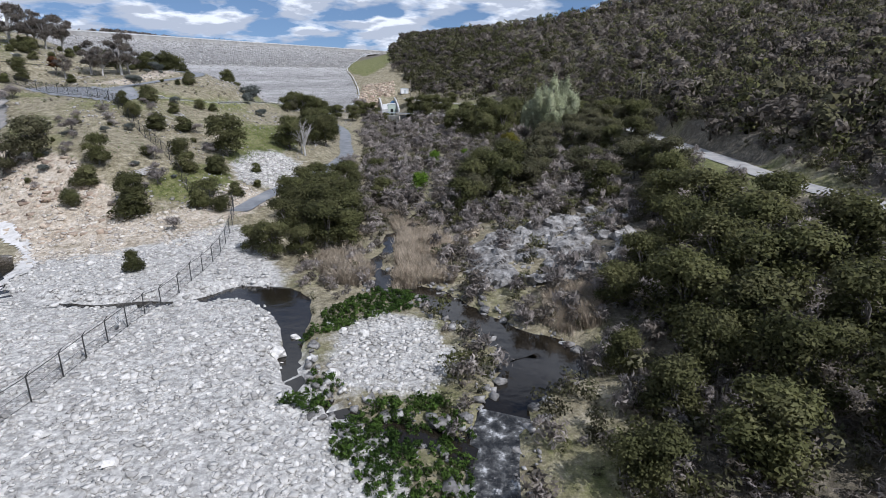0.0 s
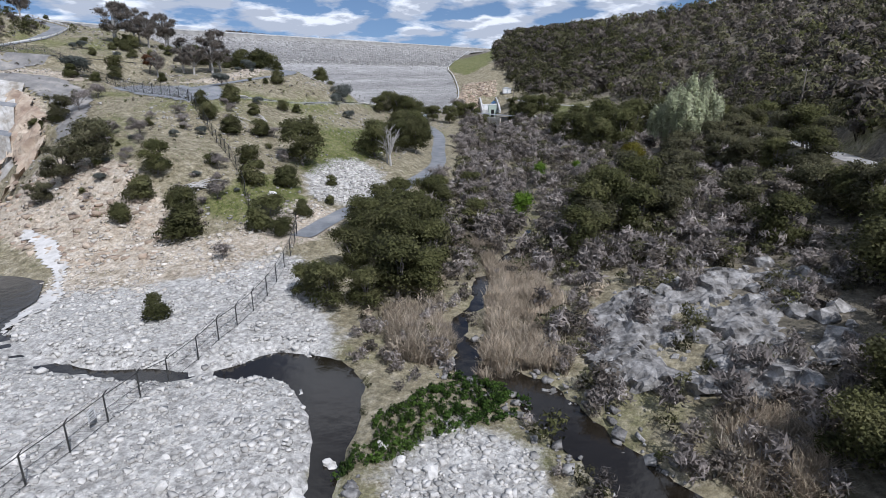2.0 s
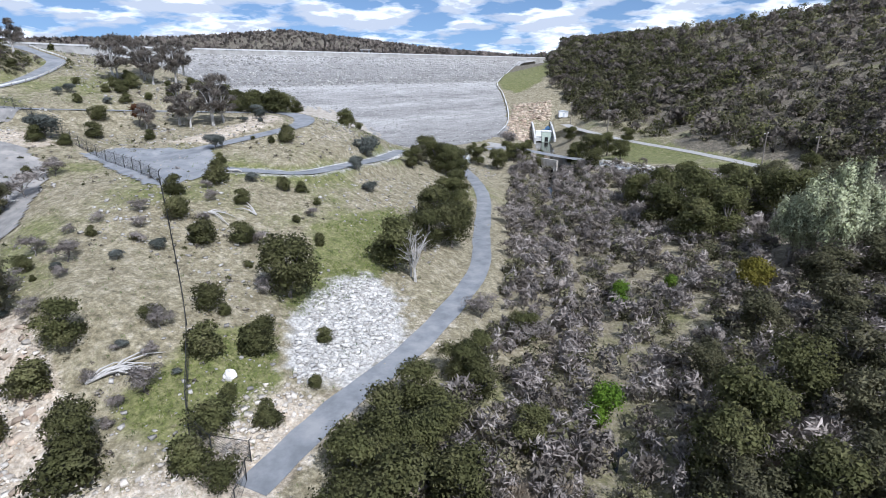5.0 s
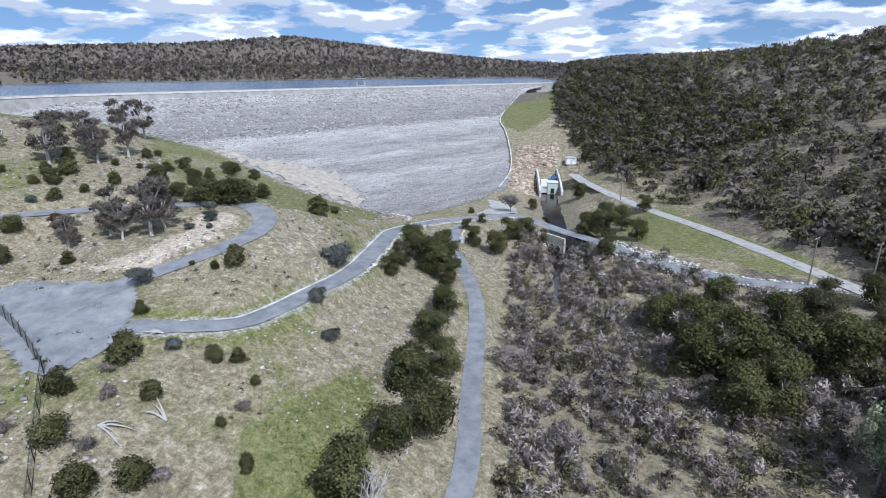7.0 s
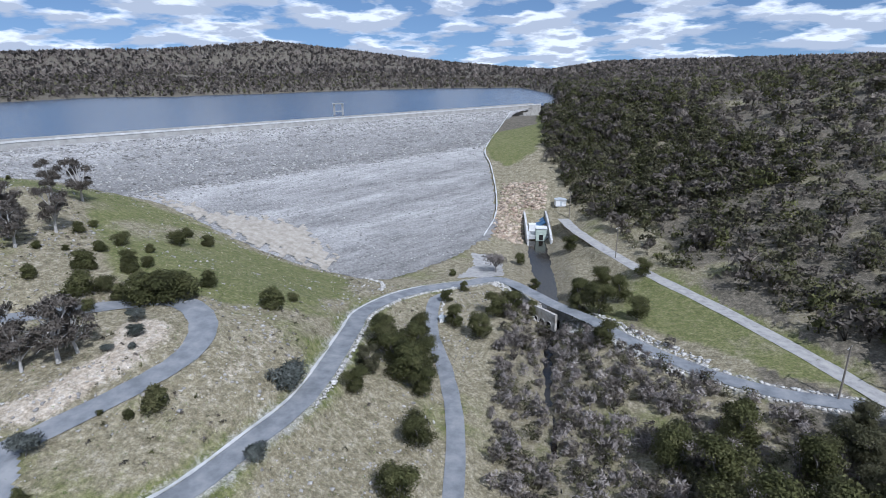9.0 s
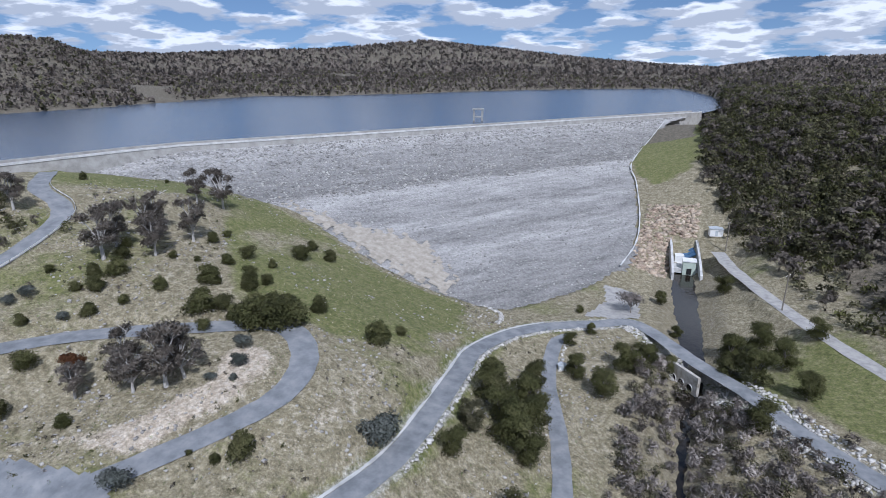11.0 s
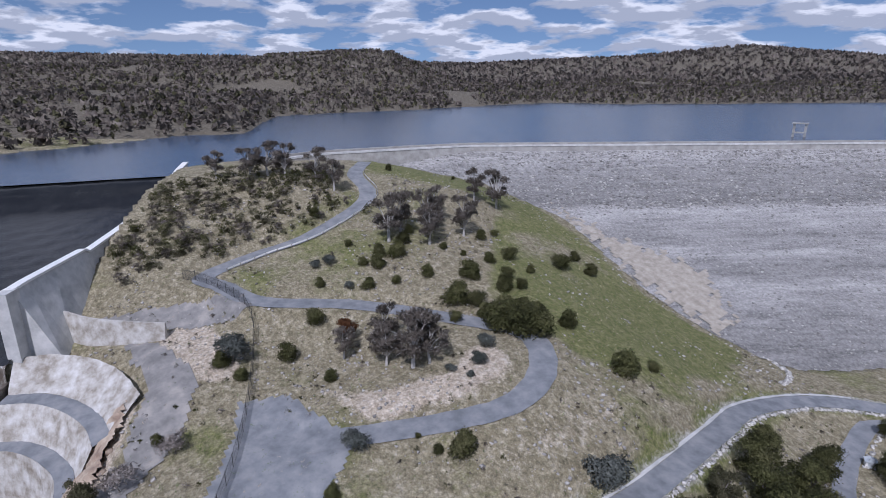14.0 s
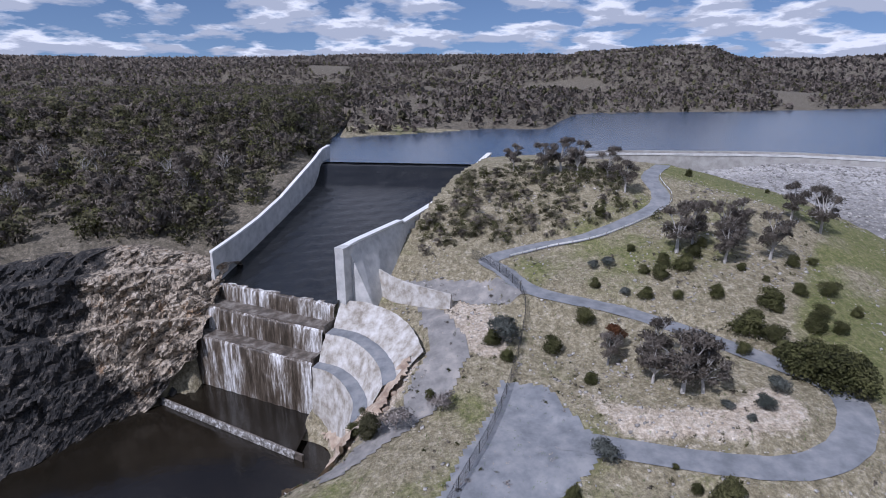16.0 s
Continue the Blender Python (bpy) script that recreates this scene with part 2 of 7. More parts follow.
M["leaf_dark"] = leaf_material("leaf_dark", [(0.08, 0.086, 0.032), (0.125, 0.128, 0.05), (0.18, 0.175, 0.08)])
M["leaf_olive"] = leaf_material("leaf_olive", [(0.09, 0.09, 0.046), (0.135, 0.13, 0.07), (0.195, 0.182, 0.108)])
M["leaf_brown"] = leaf_material("leaf_brown", [(0.13, 0.112, 0.09), (0.19, 0.165, 0.138), (0.26, 0.23, 0.195)])
M["leaf_grey"] = leaf_material("leaf_grey", [(0.10, 0.115, 0.10), (0.16, 0.175, 0.155), (0.22, 0.235, 0.21)])
M["leaf_poplar"] = leaf_material("leaf_poplar", [(0.40, 0.43, 0.26), (0.50, 0.53, 0.34), (0.60, 0.62, 0.42)], 0.2)
M["leaf_bright"] = leaf_material("leaf_bright", [(0.10, 0.18, 0.02), (0.16, 0.26, 0.03), (0.22, 0.32, 0.06)], 0.2)
M["leaf_yellow"] = leaf_material("leaf_yellow", [(0.14, 0.13, 0.02), (0.2, 0.18, 0.03), (0.26, 0.22, 0.05)], 0.2)
M["twig"] = leaf_material("twig", [(0.27, 0.235, 0.21), (0.37, 0.33, 0.30), (0.49, 0.44, 0.40)])
M["reed"] = leaf_material("reed", [(0.34, 0.28, 0.205), (0.46, 0.385, 0.29), (0.58, 0.50, 0.39)], 0.2)
M["weed"] = leaf_material("weed", [(0.05, 0.10, 0.018), (0.085, 0.15, 0.026), (0.12, 0.19, 0.04)], 0.2)
M["lush"] = leaf_material("lush", [(0.12, 0.165, 0.03), (0.16, 0.21, 0.045), (0.21, 0.25, 0.07)], 0.2)
M["leaf_rust"] = leaf_material("leaf_rust", [(0.13, 0.055, 0.025), (0.20, 0.09, 0.04), (0.26, 0.13, 0.06)], 0.2)
M["rock"] = material("rock", [(0.075, 0.07, 0.062), (0.235, 0.225, 0.21), (0.43, 0.415, 0.39)], 1.0, 0.9, 0.2, bump_scale=3.0, detail=10, island=0.3)
M["cliff_rock"] = material("cliff_rock", [(0.016, 0.016, 0.016), (0.035, 0.033, 0.03), (0.09, 0.08, 0.068), (0.20, 0.165, 0.125), (0.36, 0.30, 0.22)], 0.22, 0.85, 0.5, bump_scale=0.9, detail=12, island=0.35)
M["tan_rock"] = material("tan_rock", [(0.26, 0.19, 0.14), (0.40, 0.32, 0.24), (0.54, 0.46, 0.36)], 0.35, 0.9, 0.15, bump_scale=2.0, detail=9, island=0.3)
M["blue_paint"] = material("blue_paint", [(0.05, 0.12, 0.22), (0.08, 0.16, 0.28)], 1.0, 0.5)
M["green_paint"] = material("green_paint", [(0.42, 0.50, 0.42), (0.52, 0.58, 0.50)], 1.0, 0.6)
# near-black: shade inside tunnel and pipes as colour; also the valve house door
M["shade_and_door_black"] = material("shade_and_door_black", [(0.012, 0.012, 0.012), (0.02, 0.02, 0.02)], 1.0, 0.9)
M["tan_stone"] = material("tan_stone", [(0.40, 0.36, 0.30), (0.54, 0.49, 0.42), (0.64, 0.60, 0.53)], 1.3, 0.9, 0.05, island=0.3)
M["silt"] = material("silt", [(0.46, 0.44, 0.41), (0.60, 0.58, 0.54), (0.70, 0.68, 0.65)], 0.8, 0.9, 0.05, bump_scale=4)
M["field_stone"] = material("field_stone", [(0.24, 0.225, 0.20), (0.36, 0.34, 0.31), (0.48, 0.46, 0.42)], 1.3, 0.9, 0.05, island=0.35)
M["grey_gravel"] = material("grey_gravel", [(0.17, 0.165, 0.155), (0.25, 0.24, 0.225), (0.36, 0.335, 0.30)], 0.3, 0.92, 0.03, bump_scale=6, detail=11)
M["stone_piece"] = material("stone_piece", [(0.34, 0.325, 0.295), (0.50, 0.482, 0.445), (0.62, 0.595, 0.55)], 1.3, 0.9, 0.05, random_object=0.3)
M["parapet"] = material("parapet", [(0.26, 0.25, 0.23), (0.34, 0.33, 0.305), (0.42, 0.41, 0.385)], 0.3, 0.85, 0.02, bump_scale=4)
# far crowns: the haze of distance is put into their brown
M["leaf_far_haze"] = leaf_material("leaf_far_haze", [(0.13, 0.108, 0.09), (0.175, 0.148, 0.126), (0.23, 0.20, 0.172)])

# ---- the lie of the land ----
LAKE = 44.8        # water level behind the dam
CREST = 48.0       # top of the parapet
DAM_A = Vector((-198.0, 275.0))     # ends of the straight dam crest
DAM_B = Vector((-31.0, 545.0))
DAM_U = (DAM_B - DAM_A).normalized()
DAM_N = Vector((DAM_U.y, -DAM_U.x))  # downstream
LIP_R = Vector((-131.0, 118.0))     # the brink of the spillway chute
LIP_L = Vector((-148.5, 87.5))
SILL_R = Vector((-205.0, 163.0))    # its sill at the lake
SILL_L = Vector((-217.0, 107.0))
LIP_Z, SILL_Z = 25.0, 44.4

# break lines of the ground: (x, y, z) along each
LINES = {
    "creek": [(2, -60, -7), (3, 0, -4), (3.5, 22, -2), (4, 29, -.6), (6, 36, .3), (12, 46, .6), (3, 60, .8), (-4, 68, 1), (-6, 84, 1.4), (1, 100, 1.8), (3, 122, 2.2), (0, 150, 2.8), (-8, 200, 3.6), (-9, 262, 4.4), (-14, 306, 5), (-16, 330, 5.5)],
    "gravel": [(-30, 20, 1.2), (-12, 20, 0.8), (-4, 22, 0), (-30, 55, 1.6), (-12, 50, 1.4), (-48, 40, 2), (-44, 68, 1.6), (-30, 80, 2.4), (-46, 84, 2.4), (-58, 92, 5), (-70, 20, 3), (-60, 0, 2)],
    "pool": [(-62, 72, -.6), (-80, 66, -1), (-105, 78, -1), (-118, 92, -1), (-90, 84, -.6), (-84, 50, 0)],
    "track": [(-30, 92, 3.8), (-27, 104, 4.6), (-22, 119, 5.2), (-18.5, 144, 5.8), (-21, 166, 6.2), (-25, 196, 7), (-31, 217, 7.6), (-38, 234, 8.6), (-41, 250, 9.6), (-40, 258, 10)],
    "road": [(-70, 150, 20.6), (-62, 154, 19.6), (-56, 160, 18.5), (-52, 175, 18), (-50, 190, 17.2), (-53, 218, 15.2), (-55, 232, 13.4), (-52, 248, 11.2), (-45, 258, 10.4), (-34, 266, 10), (-24, 271, 9.8), (-9, 256, 9.8), (2, 246, 9.8), (10, 236, 9.9), (22, 224, 10.6), (34, 216, 11.6), (48, 212, 12.6)],
    "hairpin": [(-76, 146, 21), (-92, 150, 21.4), (-80, 160, 22.5), (-72, 174, 24.4), (-69, 185, 25.4), (-73, 195, 26.4), (-83, 201, 27), (-94, 195, 27.4), (-112, 179, 28.6), (-122, 162, 30), (-133, 157, 31), (-140, 155, 31.6), (-145, 168, 33), (-145, 182, 35.6), (-153, 201, 39.8), (-162, 208, 42), (-174, 210, 45), (-190, 222, 46)],
    "bank": [(-38, 106, 7), (-46, 108, 9.8), (-58, 103, 13), (-71, 109, 13.5), (-55, 120, 13), (-34, 122, 7.5), (-40, 140, 12), (-60, 140, 17.5), (-70, 136, 19.6), (-80, 130, 19), (-45, 165, 15), (-38, 190, 11), (-38, 215, 10.5), (-60, 180, 22.5), (-60, 205, 21.5), (-66, 222, 20.5)],
    "knoll": [(-104, 165, 24), (-100, 178, 27), (-84, 190, 27), (-110, 205, 31), (-95, 220, 27.5), (-80, 232, 20.5), (-130, 190, 34.5), (-135, 230, 36), (-150, 235, 41), (-165, 190, 43.5), (-176, 178, 45.5), (-165, 160, 40.5), (-150, 146, 34.5), (-178, 150, 44)],
    "ledge": [(-131, 126, 22), (-124, 135, 24.6), (-117, 138, 24.4), (-110, 139.5, 23.6), (-116, 131, 17), (-105.5, 134, 21), (-103.6, 131, 19.4), (-100.6, 126.5, 14.8), (-98.6, 122.6, 13.6), (-96, 118, 6), (-121, 121, 12), (-110, 127, 12.5), (-114, 119, 3), (-105, 122, 6), (-97, 122, 12), (-98, 132, 18), (-128, 140, 25.2), (-124, 150, 26.4), (-90, 112, 9), (-78, 106, 11), (-140, 130, 26), (-150, 138, 32), (-100, 116, 1), (-92, 106, 0.6), (-84, 98, 3.4)],
    "right_bank": [(14, 20, 0.5), (24, 40, 3), (20, 60, 3.4), (12, 78, 3.8), (26, 84, 5), (38, 60, 7), (54, 72, 10.8), (60, 30, 10.5), (48, 120, 11), (52, 170, 12), (54, 214, 12.8), (20, 120, 5), (16, 160, 6), (24, 190, 8), (8, 215, 7.4), (30, 240, 12), (12, 262, 10), (35, 251, 13), (16, 284, 12.6), (0, 318, 13), (-6, 340, 13.2), (0, 330, 13)],
    "far_left": [(-133, 74, -1), (-125, 66, -1), (-108, 48, -1), (-100, 28, -.5), (-141, 75, 13), (-135, 60, 13), (-124, 42, 12), (-114, 22, 11), (-154, 83, 27), (-152, 66, 29), (-146, 46, 29), (-138, 20, 27), (-172, 84, 35), (-190, 60, 41), (-205, 92, 44), (-230, 80, 45), (-220, 30, 45), (-180, 20, 38)],
    "hill": [(90, 90, 24), (100, 160, 30), (100, 230, 34), (70, 260, 25), (50, 290, 22), (32, 306, 17.5), (20, 360, 26), (60, 350, 38), (-8, 380, 26), (-20, 400, 32), (-18, 450, 43), (10, 480, 52), (-8, 540, 50), (40, 560, 67), (140, 530, 82), (150, 300, 56), (220, 265, 76), (240, 150, 66), (160, 60, 42), (260, 420, 104)],
    "toe": [(-216, 223, 43.5), (-186, 250, 39.6), (-171, 261, 37), (-154, 265.3, 33), (-137.6, 269.3, 29.2), (-116, 265.3, 22.6), (-103, 262.5, 19), (-89, 261.6, 14.8), (-76, 262.5, 11.8), (-66, 264, 10), (-60, 266, 9.4), (-52, 278, 9), (-43, 295, 9), (-37, 316, 9.6), (-35, 337, 12.8), (-37.4, 361, 17.5), (-44, 393.5, 24.8), (-49.7, 415, 30), (-47, 461.7, 37.2), (-44, 508, 44.4), (-30, 500, 46), (-34, 524, 46.6), (-24, 550, 48.2), (-34, 560, 46.4)],
}


def surface(points):
    """A smooth sheet through scattered heights, as a function of arrays x, y."""
    p = np.array(points, float)
    c2 = 16.0
    d = np.sqrt((p[:, None, 0] - p[None, :, 0]) ** 2 + (p[:, None, 1] - p[None, :, 1]) ** 2 + c2)
    n = len(p)
    a = np.zeros((n + 3, n + 3))
    a[:n, :n] = d - np.eye(n) * 0.6
    a[:n, n], a[:n, n + 1:], a[n, :n], a[n + 1:, :n] = 1, p[:, :2], 1, p[:, :2].T
    w = np.linalg.solve(a, np.concatenate([p[:, 2], np.zeros(3)]))

    def at(x, y):
        z = w[n] + w[n + 1] * x + w[n + 2] * y
        for (px, py, _), k in zip(p, w[:n]):
            z = z + k * np.sqrt((x - px) ** 2 + (y - py) ** 2 + c2)
        return z
    return at


core = surface([q for line in LINES.values() for q in line])


def smooth(a, b, v):
    u = np.clip((v - a) / (b - a), 0, 1)
    return u * u * (3 - 2 * u)


def lumps(x, y, size, seed=0.0):
    """Cheap rolling noise, about -1 to 1."""
    u, v = x / size + seed * 1.7, y / size - seed * 2.3
    return (np.sin(u * 1.9 + 1.3 * np.sin(v * 1.3 + seed)) + np.sin(v * 2.3 + 1.7 * np.sin(u * 1.1 + 2 * seed)) + np.sin((u + v) * 1.4 + np.sin(u - 1.6 * v))) / 3


def polyline_distance(x, y, line):
    """Distance to a polyline, and the height along it."""
    best = np.full(np.shape(x), 1e9)
    height = np.zeros(np.shape(x))
    for (ax, ay, az), (bx, by, bz) in zip(line, line[1:]):
        ux, uy = bx - ax, by - ay
        k = np.clip(((x - ax) * ux + (y - ay) * uy) / (ux * ux + uy * uy), 0, 1)
        d = np.hypot(x - ax - k * ux, y - ay - k * uy)
        near = d < best
        best = np.where(near, d, best)
        height = np.where(near, az + k * (bz - az), height)
    return best, height


def spline(points, steps=8):
    """A smooth line through the points (Catmull-Rom)."""
    p = [Vector(q) for q in points]
    p = [2 * p[0] - p[1]] + p + [2 * p[-1] - p[-2]]
    out = []
    for i in range(1, len(p) - 2):
        for k in range(steps):
            t = k / steps
            out.append(0.5 * (2 * p[i] + (p[i + 1] - p[i - 1]) * t + (2 * p[i - 1] - 5 * p[i] + 4 * p[i + 1] - p[i + 2]) * t * t + (3 * p[i] - p[i - 1] - 3 * p[i + 1] + p[i + 2]) * t ** 3))
    return [tuple(q) for q in out] + [tuple(p[-2])]


GRAVEL_ROAD = spline([(-6, 338, 13.2), (0, 318, 13), (16, 283, 12.8), (35, 250, 13), (50, 220, 12.8), (57, 200, 12.4), (58, 150, 11.6), (55, 100, 11), (53, 72, 10.8), (60, 40, 10.6), (74, 0, 10)])
TRACK = spline(LINES["track"][:-1] + [(-40, 258.5, 10)])
ROAD = spline(LINES["road"])
HAIRPIN = spline([(-84, 153, 21.4)] + LINES["hairpin"][2:])
ROADS = [(GRAVEL_ROAD, 2.6), (TRACK, 2.0), (ROAD, 2.3), (HAIRPIN, 2.6)]


def dam_side(x, y):
    """Metres downstream of the crest line, and along it."""
    dx, dy = x - DAM_A.x, y - DAM_A.y
    return dx * DAM_N.x + dy * DAM_N.y, dx * DAM_U.x + dy * DAM_U.y


def dam_z(x, y):
    off, _ = dam_side(x, y)
    return 45.2 - (off - 5.0) / 3.1


def chute(x, y):
    """How far up the spillway chute (0 brink, 1 sill) and across it (0 right wall, 1 left wall)."""
    mid0, mid1 = (LIP_L + LIP_R) / 2, (SILL_L + SILL_R) / 2
    up = ((x - mid0.x) * (mid1.x - mid0.x) + (y - mid0.y) * (mid1.y - mid0.y)) / (mid1 - mid0).length_squared
    rx, ry = LIP_R.x + up * (SILL_R.x - LIP_R.x), LIP_R.y + up * (SILL_R.y - LIP_R.y)
    lx, ly = LIP_L.x + up * (SILL_L.x - LIP_L.x), LIP_L.y + up * (SILL_L.y - LIP_L.y)
    across = ((x - rx) * (lx - rx) + (y - ry) * (ly - ry)) / ((lx - rx) ** 2 + (ly - ry) ** 2)
    for _ in range(4):
        k = np.clip(across, -1.5, 2.5)
        ax, ay = LIP_R.x + k * (LIP_L.x - LIP_R.x), LIP_R.y + k * (LIP_L.y - LIP_R.y)
        bx, by = SILL_R.x + k * (SILL_L.x - SILL_R.x), SILL_R.y + k * (SILL_L.y - SILL_R.y)
        up = ((x - ax) * (bx - ax) + (y - ay) * (by - ay)) / ((bx - ax) ** 2 + (by - ay) ** 2)
        u = np.clip(up, -0.6, 1.3)
        rx, ry = LIP_R.x + u * (SILL_R.x - LIP_R.x), LIP_R.y + u * (SILL_R.y - LIP_R.y)
        lx, ly = LIP_L.x + u * (SILL_L.x - LIP_L.x), LIP_L.y + u * (SILL_L.y - LIP_L.y)
        across = ((x - rx) * (lx - rx) + (y - ry) * (ly - ry)) / ((lx - rx) ** 2 + (ly - ry) ** 2)
    return up, across


HUB = (-12.0, 131.0)     # the far country is laid out in rings round this point
# bearing (degrees left of north), shore distance, height of the first ridge, of the far ridge
RINGS = [(-180, 0, 40, 60), (-90, 0, 95, 110), (-40, 0, 90, 110), (-4, 0, 78, 90), (1, 700, 60, 66), (4, 985, 70, 70), (14, 900, 76, 96), (28, 740, 70, 142),
         (37, 680, 72, 120), (44, 690, 68, 112), (52, 600, 62, 102), (56, 545, 84, 104), (60, 520, 112, 108), (71, 470, 112, 110), (74, 335, 98, 118), (84, 312, 94, 120),
         (92, 292, 92, 118), (97, 262, 90, 112), (101, 0, 88, 108), (112, 0, 84, 104), (124, 0, 82, 104), (180, 0, 40, 60)]


def far_country(x, y):
    dx, dy = x - HUB[0], y - HUB[1]
    r, b = np.hypot(dx, dy), np.degrees(np.arctan2(-dx, dy))
    ring = np.array(RINGS, float)
    shore, first, last = (np.interp(b, ring[:, 0], ring[:, k]) for k in (1, 2, 3))
    shore = np.where(shore > 0, shore + 9 * lumps(x, y, 40, 3) + 5 * lumps(x, y, 17, 6), shore)
    low = np.where(b > 99, 42.0 + 2.5 * lumps(x, y, 60, 7), LAKE - 6.0)
    low = np.where(b < 0, 58.0, low)
    rise = np.maximum(shore, 480)
    z = low + (first - 6 - low) * smooth(rise, rise + 420, r) + 7 * lumps(x, y, 120, 1) * smooth(rise, rise + 200, r)
    z = np.maximum(z, np.where(r > shore, LAKE + np.minimum((r - shore) * 0.09, 14 + 4 * lumps(x, y, 60, 9)), -99))
    z = z + (last * 1.1 - z) * smooth(1300, 2000, r) * (1 + 0.10 * lumps(x, y, 420, 3))
    return z + (40 * np.clip(lumps(x, y, 700, 8), 0, 1) - 30) * smooth(2600, 3600, r), b, r


# streams: x, y, water level, half width
CREEK = spline([(3, -70, -7.6, 2), (3, 0, -4.6, 1.8), (3.6, 22, -2.4, 1.5), (4.4, 29, -1.2, 1.2), (5.6, 35, 0, 1.1), (8.5, 41, 0.35, 1.8), (11.8, 46, 0.4, 3.2), (8.4, 50.5, 0.45, 1.5), (4, 57, 0.6, 1.1), (0.6, 61.5, 0.7, 1.1), (-3.9, 64, 0.8, 0.5), (-5, 68.5, 0.85, 0.3), (-6.2, 73, 0.95, 0.2), (-4.3, 78, 1.1, 0.2), (-4.1, 84.6, 1.25, 0.3), (-0.7, 94, 1.5, 0.2), (2, 108, 1.8, -0.4), (2.5, 124, 2.1, -0.5), (0.5, 152, 2.7, -0.3), (-5, 185, 3.3, -0.4), (-9, 225, 3.9, 0.2), (-9, 262, 4.3, 2.0), (-13, 300, 4.9, 3.0), (-16.5, 331, 5.3, 3.0)])
POND = spline([(-57, 70, 0.75, 1.6), (-48, 62.5, 0.75, 0.1), (-39, 59.3, 0.72, 0.1), (-27, 60, 0.7, 0.3), (-20.5, 62.4, 0.7, 1.7), (-15.8, 60.5, 0.68, 2.2), (-13, 53, 0.65, 0.6), (-11.8, 46.5, 0.62, 0.3), (-9.4, 40.5, 0.5, -0.2), (-3, 36, 0.3, 0.5), (4, 33.5, -0.2, 0.6)])


def stream_cut(x, y, z):
    for line in (CREEK, POND):
        best, cut = np.full(np.shape(x), 1e9), np.full(np.shape(x), 1e9)
        for (ax, ay, az, aw), (bx, by, bz, bw) in zip(line, line[1:]):
            ux, uy = bx - ax, by - ay
            k = np.clip(((x - ax) * ux + (y - ay) * uy) / (ux * ux + uy * uy), 0, 1)
            d = np.hypot(x - ax - k * ux, y - ay - k * uy)
            near = d < best
            best = np.where(near, d, best)
            d = d + 0.45 * lumps(x, y, 1.6, 2) + 0.5 * lumps(y, x, 4.0, 5)
            cut = np.where(near, az + k * (bz - az) - 0.35 + np.maximum(d - aw - k * (bw - aw), -0.6) * 0.55, cut)
        z = np.minimum(z, cut)
    return z


TOE_EDGE = [(q[0], q[1]) for q in LINES["toe"][:20]]
DAM_FOOTPRINT = TOE_EDGE + [(-36, 530), (-31, 545), (-198, 275), (-209, 213)]
POOL = [(-132, 76), (-124, 65), (-106, 44), (-100, 20), (-78, 26), (-60, 48), (-52, 62), (-54, 73), (-62, 84), (-80, 93), (-90, 103), (-101, 118), (-116, 117)]


def inside(x, y, poly):
    x, y = np.asarray(x, float), np.asarray(y, float)
    hit = np.zeros(x.shape, bool)
    for (ax, ay), (bx, by) in zip(poly, poly[1:] + poly[:1]):
        cross = (ay > y) != (by > y)
        hit ^= cross & (x < (bx - ax) * (y - ay) / ((by - ay) if by != ay else 1e-9) + ax)
    return hit


def fractal(x, y, size, seed):
    return lumps(x, y, size, seed) + 0.5 * lumps(x, y, size * 0.43, seed + 1) + 0.3 * lumps(y, x, size * 0.19, seed + 2)


CLIFF = [(-112, 8), (-92, 22), (-104, 50), (-122, 68), (-130, 80), (-152, 90), (-160, 70), (-156, 40), (-146, 8)]
CUT = [(-80, 90), (-58, 82), (-46, 84), (-50, 94), (-60, 101), (-74, 106), (-86, 108)]
BENCH = [(-116, 116), (-100, 122), (-84, 100), (-78, 92), (-90, 110), (-96, 128), (-110, 136)]


def chute_z(up):
    return np.interp(up, [0, 0.86, 0.93, 0.97, 1.0, 1.05], [LIP_Z, 37.6, 40.6, 43.6, SILL_Z, 44.2])


